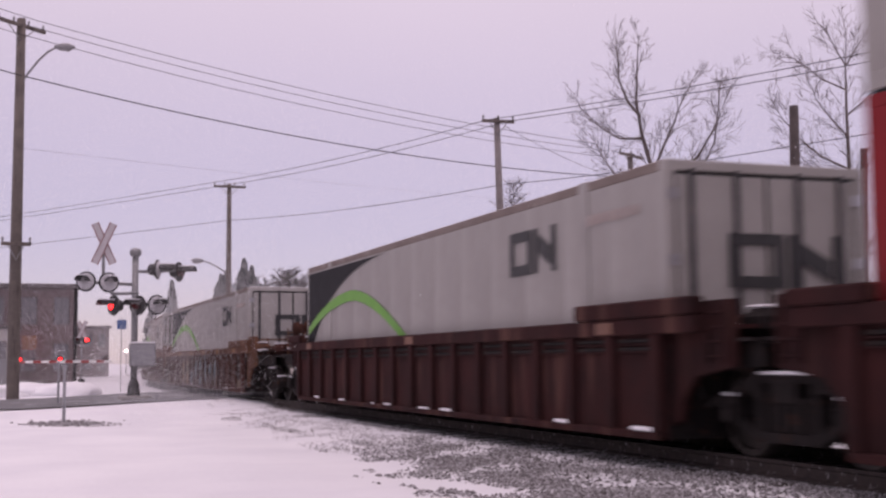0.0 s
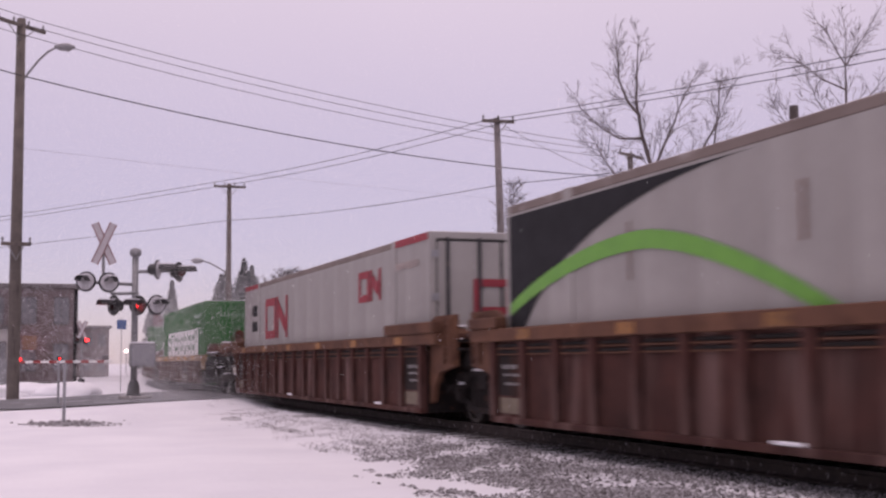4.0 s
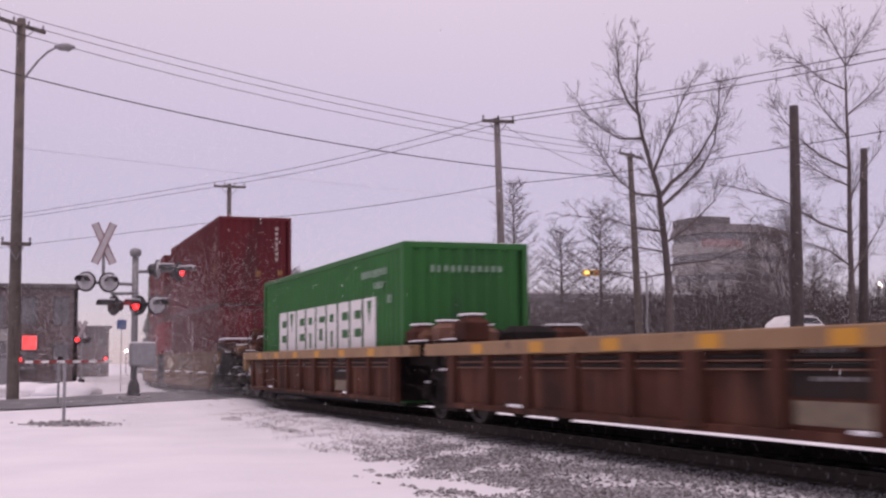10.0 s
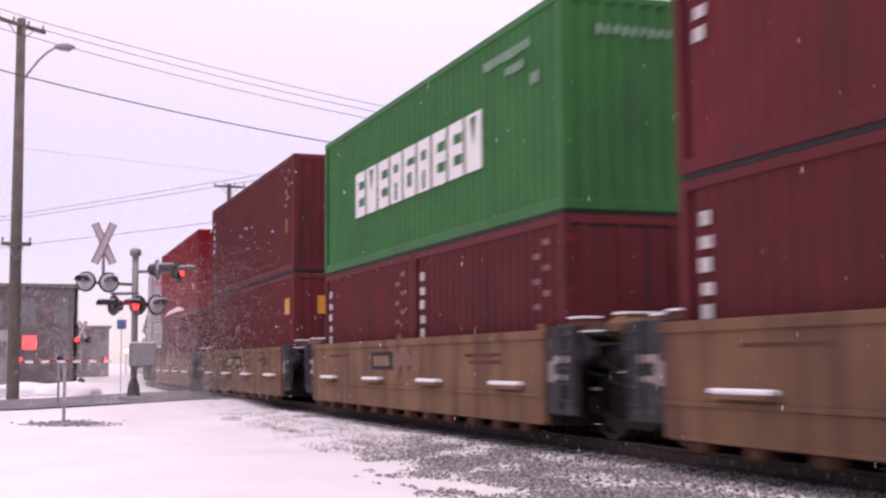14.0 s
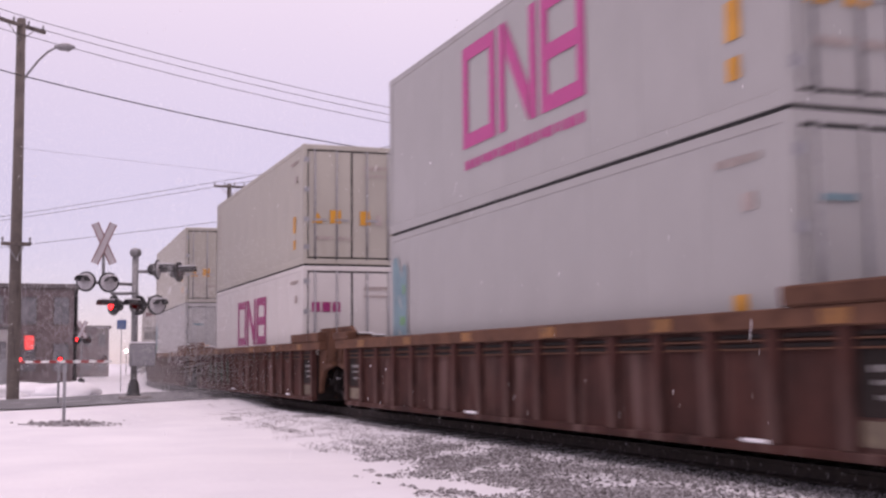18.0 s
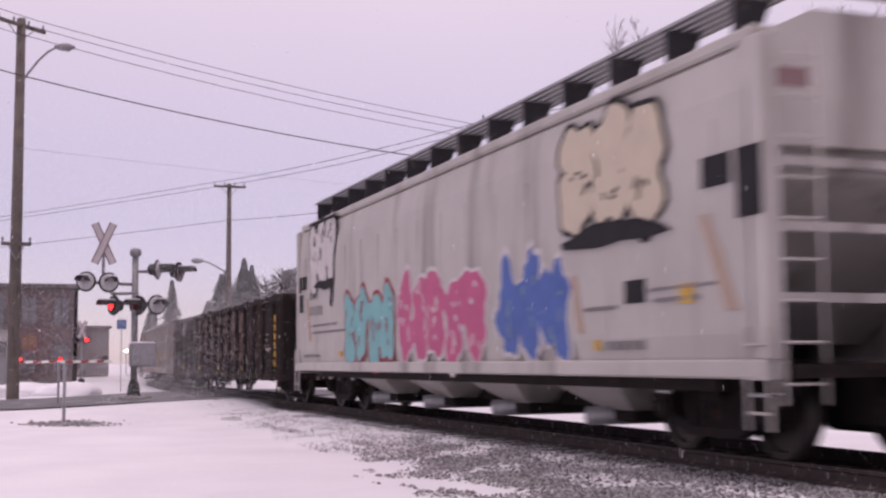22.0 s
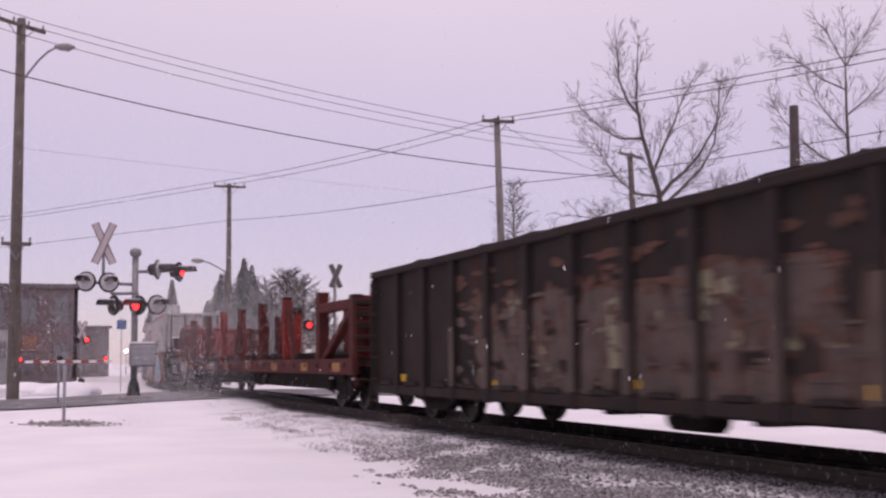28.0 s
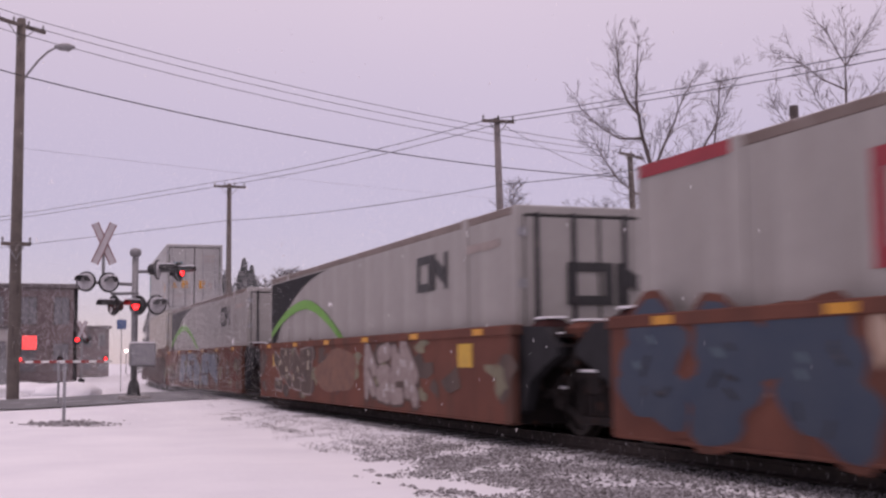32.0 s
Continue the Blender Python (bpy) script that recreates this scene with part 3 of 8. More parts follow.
P1 = utility_pole(0.6, 50, -0.25, 14.6, 0.21, [(14.3, 1.25, 0.75, 4), (5.65, 0.55, 0.1, 2)], "tall weathered wooden utility pole with a lamp bracket")
lamp_arm(P1, 12.2, 1.35, -0.3, 1.55)
P2 = utility_pole(13.3, 75, -0.2, 12.05, 0.17, [(11.85, 0.98, 0.0, 4)], "weathered wooden utility pole with one crossarm")
lamp_arm(P2, 6.6, -1.65, -0.2, 0.8)
P3 = utility_pole(21.15, 50, 0.4, 11.85, 0.17, [(11.68, 0.75, -0.1, 3)], "grey wooden utility pole with a short crossarm", lean=-0.28, wood="grey_pole")
lamp_arm(P3, 4.3, -1.45, -0.2, 0.95)
P4 = utility_pole(33.5, 60, 1.6, 12.5, 0.19, [(12.35, 1.3, 0.55, 3)], "weathered wooden utility pole with a slanting crossarm", lean=-0.4)
P5 = utility_pole(27.8, 38, 1.2, 10.45, 0.21, [], "dark wooden pole with a flat top", lean=0.18, wood="dark_pole")
P6 = utility_pole(36.4, 45, 1.8, 10.45, 0.2, [], "dark wooden pole with a flat top", lean=0.45, wood="dark_pole")


def wire(points, sag, r=0.011, label="thin black overhead wire"):
    bm = bmesh.new()
    pts = []
    for k, (a, b) in enumerate(zip(points, points[1:])):
        a, b = Vector(a), Vector(b)
        for i in range(0 if k == 0 else 1, 15):
            f = i / 14
            pts.append(a.lerp(b, f) - Vector((0, 0, sag * (b - a).length * 4 * f * (1 - f))))
    tube(bm, pts, r, 5)
    ob = new("overhead_wire", mesh_of("overhead_wire", bm, "wire", True))
    tagged(ob, label, "wire", "wires between the poles")


for o, za, zb in ((-0.9, 14.0, 12.2), (-0.1, 14.4, 12.5), (0.85, 14.68, 12.74)):
    wire([(-14 + o, 30, 14.2 + 0.1 * o), (0.6 + 0.75 * o, 50 + 0.5 * o, za), (33.2 + o, 60, zb)], 0.018 if o < 0.5 else 0.017, 0.014)
wire([(-14, 30, 12.8), (0.75, 50, 12.3), (33.2, 60, 11.13)], 0.0215, 0.026, "thick black overhead cable")
for o in (-0.72, 0.72):
    wire([(-60 + o, 178, 12.5), (13.3 + o, 75, 12.15), (20.9 + o * 0.7, 50, 11.74), (30.5 + o, 18, 10.43)], 0.009, 0.017)
wire([(-40, 110, 6.6), (13.3, 74.8, 9.75), (20.95, 49.8, 8.8), (27.9, 37.8, 8.9), (33, 28, 9.5)], 0.009, 0.016)
wire([(20.9, 50, 11.7), (33.2, 60, 10.9)], 0.02)
for dx in (0.0, 0.35):
    wire([(23.1 + dx, 44.0, 10.8), (22.9 + dx, 44.0, 9.2)], 0.0, 0.012)
wire([(0.76, 50, 9.43), (37.53, 90, 13.95)], 0.002, 0.005)


# ---------------------------------------------------------------- crossing signals
FLASHERS = []          # (disc, phase, delay): each shows its lit face in turn


def signal_lamp(parent, x, y, z, yaw, phase, size=0.25, name="lamp_head", late=0.0, hood=0.34):
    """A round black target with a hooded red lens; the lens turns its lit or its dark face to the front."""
    head = new(name)
    head.parent = parent
    head.location, head.rotation_euler = (x, y, z), (0, 0, yaw)
    body = bmesh.new()
    tube(body, [(0, 0.02, 0), (0, 0.05, 0), (0, 0.09, 0)], [size, size * 1.02, size * 0.9], 20)
    tube(body, [(0, 0.09, 0), (0, 0.28, 0), (0, 0.34, 0)], [size * 0.62, size * 0.55, size * 0.3], 14)
    me = mesh_of("lamp_target", body, "signal_black")
    bpy.data.objects.remove(head)
    head = new(name, me)
    head.parent = parent
    head.location, head.rotation_euler = (x, y, z), (0, 0, yaw)
    bm = bmesh.new()
    r = size * 0.5
    arc = [math.pi * (0.02 + 0.096 * i) for i in range(11)]
    prism(bm, [(math.cos(a) * r, math.sin(a) * r) for a in arc] + [(math.cos(a) * r * 1.06, math.sin(a) * r * 1.06) for a in arc[::-1]], "y", -hood, 0.03)
    part("hood", bm, "signal_black", head)
    bm = bmesh.new()
    if phase is None:
        tube(bm, [(0, 0.018, 0), (0, -0.02, 0), (0, -0.035, 0)], [size * 0.84, size * 0.8, size * 0.4], 20)
        part("lens", bm, "snow_lens", head, "snow-covered pale lens")
        return head
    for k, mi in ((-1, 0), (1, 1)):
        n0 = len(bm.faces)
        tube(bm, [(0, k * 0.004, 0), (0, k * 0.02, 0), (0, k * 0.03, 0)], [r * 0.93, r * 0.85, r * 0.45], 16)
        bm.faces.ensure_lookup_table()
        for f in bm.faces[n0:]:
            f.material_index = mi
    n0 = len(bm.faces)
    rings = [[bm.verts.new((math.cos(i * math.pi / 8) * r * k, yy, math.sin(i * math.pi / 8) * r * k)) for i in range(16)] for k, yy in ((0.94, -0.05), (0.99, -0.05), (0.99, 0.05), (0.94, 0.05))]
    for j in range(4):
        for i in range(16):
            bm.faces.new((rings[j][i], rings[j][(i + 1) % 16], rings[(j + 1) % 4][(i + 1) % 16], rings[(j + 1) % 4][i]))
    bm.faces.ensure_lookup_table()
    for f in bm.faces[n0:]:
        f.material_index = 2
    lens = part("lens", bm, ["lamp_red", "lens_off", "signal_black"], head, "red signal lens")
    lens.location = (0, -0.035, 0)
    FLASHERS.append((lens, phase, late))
    return head


def snow_cap(parent, x0, x1, y0, y1, z, h=0.05):
    bm = bmesh.new()
    box(bm, x0, x1, y0, y1, z - 0.004, z + h, h * 0.9)
    part("snow_cap", bm, "snow", parent, "thin cap of fresh snow")


def crossbuck(parent, x, y, z, half=0.68, width=0.2, face="buck"):
    for i, k in enumerate((-1, 1)):
        bm = bmesh.new()
        box(bm, -width / 2, width / 2, -0.012, 0.012, -half, half)
        b = part("crossbuck_blade", bm, face, parent, "dull white crossbuck blade with a red edge", at=(x, y - 0.03 * i, z))
        b.rotation_euler.y = k * radians(24)
        for s in (-1, 1):
            bm = bmesh.new()
            box(bm, s * width / 2 - 0.02, s * width / 2 + 0.02, -0.018, -0.0125, -half, half)
            part("red_edge", bm, "faded_red" if face == "buck" else "alu", b)


def crossing_signal():
    g = ground_z(4.0, 39)
    p = thing("crossing_signal", "level crossing signal mast with crossbuck, hooded lamps and control box", "railway signal", m=pose(4.0, 39, g))
    b = -g
    barpart("mast", "alu", p, [(0, 0, 0.5), (0, 0, 4.35 + b)], 0.1, "grey steel mast", 12)
    barpart("finial", "alu", p, [(0, 0, 4.3 + b), (0, 0, 4.36 + b), (0, 0, 4.46 + b), (0, 0, 4.56 + b), (0, 0, 4.6 + b)], [0.07, 0.16, 0.19, 0.15, 0.03], "round bell on the mast top", 14)
    bm = bmesh.new()
    box(bm, -0.42, 0.5, -0.4, 0.4, 0.0, 0.12, 0.02)
    part("footing", bm, "concrete", p, "concrete footing")
    bm = bmesh.new()
    tube(bm, [(0, 0, 0.12), (0, 0, 0.2), (0, 0, 0.45), (0, 0, 0.62)], [0.24, 0.2, 0.17, 0.1], 12)
    part("base_casting", bm, "signal_black", p, "dark cast base")
    bm = bmesh.new()
    box(bm, -0.14, 0.62, -0.34, 0.2, 0.9 + b, 1.62 + b, 0.03)
    cab = part("control_box", bm, "alu", p, "grey metal control box")
    snow_cap(cab, -0.12, 0.6, -0.32, 0.18, 1.62 + b, 0.05)
    boxpart("box_door", "steel", cab, -0.1, 0.58, -0.352, -0.344, 0.95 + b, 1.57 + b)
    arms = [((0, 0, 3.45 + b), (-1.5, -0.1, 3.5 + b)), ((0, 0, 3.85 + b), (1.3, -0.2, 3.9 + b)), ((-0.7, 0, 2.85 + b), (0.75, 0, 2.88 + b)), ((-0.75, -0.1, 3.15 + b), (0.1, -0.05, 3.18 + b))]
    for a, c in arms:
        barpart("arm", "alu", p, [a, c], 0.05, "grey pipe arm", 8)
    barpart("crossbuck_post", "alu", p, [(-0.97, -0.05, 3.4 + b), (-0.97, -0.05, 4.75 + b)], 0.05, "", 8)
    crossbuck(p, -0.97, -0.13, 4.7 + b)
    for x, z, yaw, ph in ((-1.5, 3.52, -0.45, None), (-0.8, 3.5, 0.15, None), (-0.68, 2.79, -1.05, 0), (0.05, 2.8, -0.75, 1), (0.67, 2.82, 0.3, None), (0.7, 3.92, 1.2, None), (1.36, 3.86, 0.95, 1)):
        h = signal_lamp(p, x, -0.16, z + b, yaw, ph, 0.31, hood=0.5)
        snow_cap(h, -0.12, 0.12, -0.46, 0.0, 0.165, 0.03)
    return p


crossing_signal()


def second_signal(x, y, scale_h, label, lamps, buck, late=0.0, face="buck"):
    g = ground_z(x, y)
    p = thing("crossing_signal", label, "railway signal", m=pose(x, y, g))
    barpart("mast", "alu", p, [(0, 0, 0), (0, 0, scale_h)], 0.07, "grey steel mast", 10)
    crossbuck(p, 0, -0.1, buck - g, 0.55, 0.2, face)
    for lx, lz, ph in lamps:
        barpart("arm", "alu", p, [(0, 0, lz - g), (lx, 0, lz - g)], 0.035, "", 6)
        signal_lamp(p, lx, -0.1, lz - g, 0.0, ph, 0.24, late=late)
    boxpart("base_casting", "signal_black", p, -0.18, 0.18, -0.18, 0.18, 0, 0.5, "", 0.03)
    return p


second_signal(13.9, 52, 5.3, "level crossing signal mast beyond the track", [(-1.7, 3.15, 0), (-1.2, 2.6, 1), (-0.3, 3.1, None)], 4.75, face="pole")
second_signal(4.68, 75, 3.0, "distant level crossing signal with lit red lamps", [(-0.27, 2.42, 0), (0.27, 2.4, 1)], 3.0, 0.4)


def crossing_gate():
    g = ground_z(0.4, 70)
    p = thing("crossing_gate", "lowered red and white crossing gate with small red lamps", "crossing gate", m=pose(0.4, 70, g))
    b = -g
    boxpart("gate_housing", "alu", p, -0.25, 0.2, -0.2, 0.25, 0, 1.3 + b, "grey gate mechanism", 0.03)
    for i in range(13):
        x0 = 0.2 + i * 0.415
        boxpart("gate_board", "signal_red" if i % 2 else "white", p, x0, x0 + 0.415, -0.02, 0.02, 1.06 + b, 1.2 + b)
    barpart("gate_lamp", "lamp_red", p, [(0.75, -0.07, 1.29 + b), (0.75, 0.04, 1.29 + b)], 0.085, "small lit red lamp", 10)
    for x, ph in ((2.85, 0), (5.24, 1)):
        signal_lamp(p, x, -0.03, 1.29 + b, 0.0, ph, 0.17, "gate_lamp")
    return p


crossing_gate()


def sign_post(x, y, h, label):
    g = ground_z(x, y)
    p = thing("sign_post", label, "post", m=pose(x, y, g))
    boxpart("post", "steel", p, -0.035, 0.035, -0.02, 0.02, -0.1, h, "", 0.008)
    return p


sp = sign_post(1.5, 30, 1.35, "thin galvanised sign post set in bare soil")
sign_post(1.75, 38.5, 1.25, "thin galvanised sign post in the snow")


def soil_patch():
    rnd = random.Random(9)
    verts, faces = [], []
    for i in range(700):
        x, y = 1.55 + rnd.gauss(0, 0.4), 29.6 + rnd.gauss(0, 0.55) + 0.0
        r, z = rnd.uniform(0.02, 0.06), ground_z(x, y)
        b = len(verts)
        verts += [(x - r, y, z), (x, y - r, z), (x + r, y, z), (x, y + r, z), (x, y, z + r * 0.8)]
        faces += [(b, b + 1, b + 4), (b + 1, b + 2, b + 4), (b + 2, b + 3, b + 4), (b + 3, b, b + 4)]
    me = bpy.data.meshes.new("soil_patch")
    me.from_pydata(verts, [], faces)
    me.materials.append(M["stone"])
    tagged(new("soil_patch", me), "dark clods of bare soil round a sign post", "soil", kind="stuff")


soil_patch()
bs = thing("parking_sign", "small blue road sign on a grey post", "road sign", m=pose(5.55, 60, ground_z(5.55, 60)))
barpart("post", "alu", bs, [(0, 0, 0), (0, 0, 3.5)], 0.02)
boxpart("sign_plate", "sign_blue", bs, -0.22, 0.22, -0.045, -0.03, 2.95, 3.4, "blue sign plate", 0.01)


# glowing panel standing in for a window's red reflection, street side of the brick building, flashing with the crossing
wl_ob = thing("warning_lamp", "square glowing panel imitating a window's red reflection, on a short bracket", "lamp", m=pose(2.2, 94.2, 2.58))
barpart("bracket", "signal_black", wl_ob, [(0, 0.02, 0), (0, 0.9, 0)], 0.05)
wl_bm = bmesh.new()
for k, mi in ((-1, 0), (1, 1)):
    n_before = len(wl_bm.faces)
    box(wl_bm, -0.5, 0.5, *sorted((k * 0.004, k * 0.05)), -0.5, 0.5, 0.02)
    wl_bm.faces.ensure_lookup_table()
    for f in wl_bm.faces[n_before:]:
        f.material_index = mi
FLASHERS.append((part("lens", wl_bm, ["reflection_red", "dull_window"], wl_ob, "flip panel that glows like a window reflecting the red lamps"), 0, 0.4))


# ---------------------------------------------------------------- buildings
def building(name, label, x0, x1, y0, y1, base, top, storeys, bays, wall, roof_h=0.5, roof="roof", win=(0.55, 0.55), side_bays=0, turn=0.0):
    """Walls with real window openings on the front and the track side, reveals, glass and a roof with a parapet."""
    b = thing(name, label, "building", m=pose(x0, y0, base, 0, 0, turn))
    w, d, h = x1 - x0, y1 - y0, top - base
    sh = h / storeys
    t = 0.3

    def facade(length, n, place, nm):
        bm = bmesh.new()
        step = length / n
        ww, wh = step * win[0], sh * win[1]
        for s in range(storeys):
            z0, zs = s * sh, s * sh + (sh - wh) * 0.55
            for q0, q1 in ((z0, zs), (zs + wh, z0 + sh)):
                box(bm, *place(0, length), q0, q1)
            for i in range(n + 1):
                a = max(0.0, i * step - (step - ww) / 2)
                c = min(length, i * step + (step - ww) / 2)
                box(bm, *place(a, c), zs, zs + wh)
        part("wall", bm, wall, b)
        for s in range(storeys):
            zs = s * sh + (sh - wh) * 0.55
            for i in range(n):
                a = i * step + (step - ww) / 2
                win_ob = new("window")
                bm = bmesh.new()
                for (qa, qb, za, zb) in ((a, a + 0.07, zs, zs + wh), (a + ww - 0.07, a + ww, zs, zs + wh), (a + 0.07, a + ww - 0.07, zs, zs + 0.07), (a + 0.07, a + ww - 0.07, zs + wh - 0.07, zs + wh), (a + ww / 2 - 0.03, a + ww / 2 + 0.03, zs + 0.07, zs + wh - 0.07)):
                    box(bm, *place(qa, qb, 0.12, 0.2), za, zb)
                bpy.data.objects.remove(win_ob)
                fr = part("window", bm, "roof", b, "dark window frame")
                bm = bmesh.new()
                box(bm, *place(a + 0.07, a + ww - 0.07, 0.15, 0.17), zs + 0.07, zs + wh - 0.07)
                part("pane", bm, "far_glass", fr)
    facade(w, bays, lambda a, c, i=0.0, o=t: (a, c, i, o), "front")
    if side_bays:
        facade(d, side_bays, lambda a, c, i=0.0, o=t: (w - o, w - i, a, c), "side")
    else:
        boxpart("wall", wall, b, w - t, w, t, d, 0, h)
    boxpart("wall", wall, b, 0, t, t, d, 0, h)
    boxpart("wall", wall, b, t, w - t, d - t, d, 0, h)
    bm = bmesh.new()
    box(bm, -0.25, w + 0.25, -0.25, d + 0.25, h, h + roof_h, 0.06)
    part("roof", bm, roof, b)
    return b


building("brick_building", "dark brick industrial building of three storeys", -22, 5.6, 95, 118, -0.3, 6.6, 2, 12, "brick", 0.35, win=(0.5, 0.6), side_bays=6)
pl = building("low_shed", "pale low shed beside the street", -14, 1.3, 88, 94, -0.3, 3.4, 1, 7, "concrete", 0.25, win=(0.35, 0.5))
building("far_building", "distant grey flat-roofed building", 6.6, 10.8, 130, 150, -0.3, 4.6, 2, 3, "brick", 0.3)
def office_block():
    """An office tower on a six-sided plan: wall bands, recessed ribbon windows of single panes, a dark sloping crown."""
    plan = ((0.0, 0.0), (2.24, -9.0), (10.2, -10.0), (22.16, -2.0), (31.16, 12.0), (15.0, 20.0))
    o = thing("office_block", "pale office block with ribbon windows and a dark crown", "building", m=pose(104.50, 176, 1.8))
    cx, cy = sum(p[0] for p in plan) / 6, sum(p[1] for p in plan) / 6
    def ring(s):
        return [(cx + (p[0] - cx) * s, cy + (p[1] - cy) * s) for p in plan]
    top, storeys = 19.27, 6
    sh = top / storeys
    for i in range(storeys):
        bm = bmesh.new()
        prism(bm, ring(1.0), "z", i * sh, i * sh + sh * 0.62)
        part("wall_band", bm, "concrete", o)
        bm = bmesh.new()
        prism(bm, ring(0.955), "z", i * sh + sh * 0.62, (i + 1) * sh)
        part("window_recess", bm, "roof", o)
        inner = ring(0.972)
        for a, b in zip(inner[:3], inner[1:4]):
            n = max(2, round(math.hypot(b[0] - a[0], b[1] - a[1]) / 1.6))
            for k in range(n):
                p0, p1 = [(a[0] + (b[0] - a[0]) * f, a[1] + (b[1] - a[1]) * f) for f in ((k + 0.06) / n, (k + 0.94) / n)]
                bm = bmesh.new()
                prism(bm, [p0, p1, (p1[0], p1[1] + 0.06), (p0[0], p0[1] + 0.06)], "z", i * sh + sh * 0.64, (i + 1) * sh - 0.05)
                part("pane", bm, "far_glass", o)
    bm = bmesh.new()
    lo, hi = [bm.verts.new((x, y, top)) for x, y in ring(1.03)], [bm.verts.new((x, y, top + 1.45)) for x, y in ring(0.97)]
    for i in range(6):
        bm.faces.new((lo[i], lo[(i + 1) % 6], hi[(i + 1) % 6], hi[i]))
    bm.faces.new(lo[::-1])
    bm.faces.new(hi)
    part("crown", bm, "roof", o, "dark sloping roof band")
    boxpart("plant_room", "roof", o, 1.52, 7.48, -6, 2, top + 1.4, 22.22, "dark plant room on the roof", 0.1)
    boxpart("sign_board", "faded_red", o, -0.91, 6.30, -10.90, -10.70, 16.80, 17.97, "long faded red sign")


office_block()


def low_hall():
    """A long plain hall beyond the car park with a dark upper block, one window strip and a loading door."""
    h = thing("low_hall", "long pale grey hall with a dark upper block", "building", m=pose(41.1, 125, 1.0))
    boxpart("wall", "hall_wall", h, 0, 40, 0, 3, 0, HALL_TOP)
    boxpart("roof", "snow", h, -0.1, 40.1, -0.1, 3.1, HALL_TOP + 0.004, HALL_TOP + 0.3, "snow-covered flat roof", 0.05)
    for nm, mat, (x0, x1, z0, z1), lab in HALL_BITS:
        boxpart(nm, mat, h, x0, x1, -0.16, -0.004, z0, z1, lab, 0.02)


HALL_TOP = 7.47
HALL_BITS = (("dark_block", "roof", (7.07, 11.23, 5.73, 7.91), "dark upper storey"), ("window", "far_glass", (2.67, 4.17, 5.75, 6.24), "strip window"),
             ("loading_door", "roof", (2.60, 5.48, 2.26, 4.47), "dark loading door"), ("window", "far_glass", (12.52, 16.31, 6.02, 6.77), "strip window"), ("window", "far_glass", (18.06, 21.96, 6.06, 6.83), "strip window"))
low_hall()
building("far_hall", "wide grey building behind the street trees", 74, 150, 150, 170, 2.2, 8.4, 2, 18, "brick", 0.4, win=(0.5, 0.4))


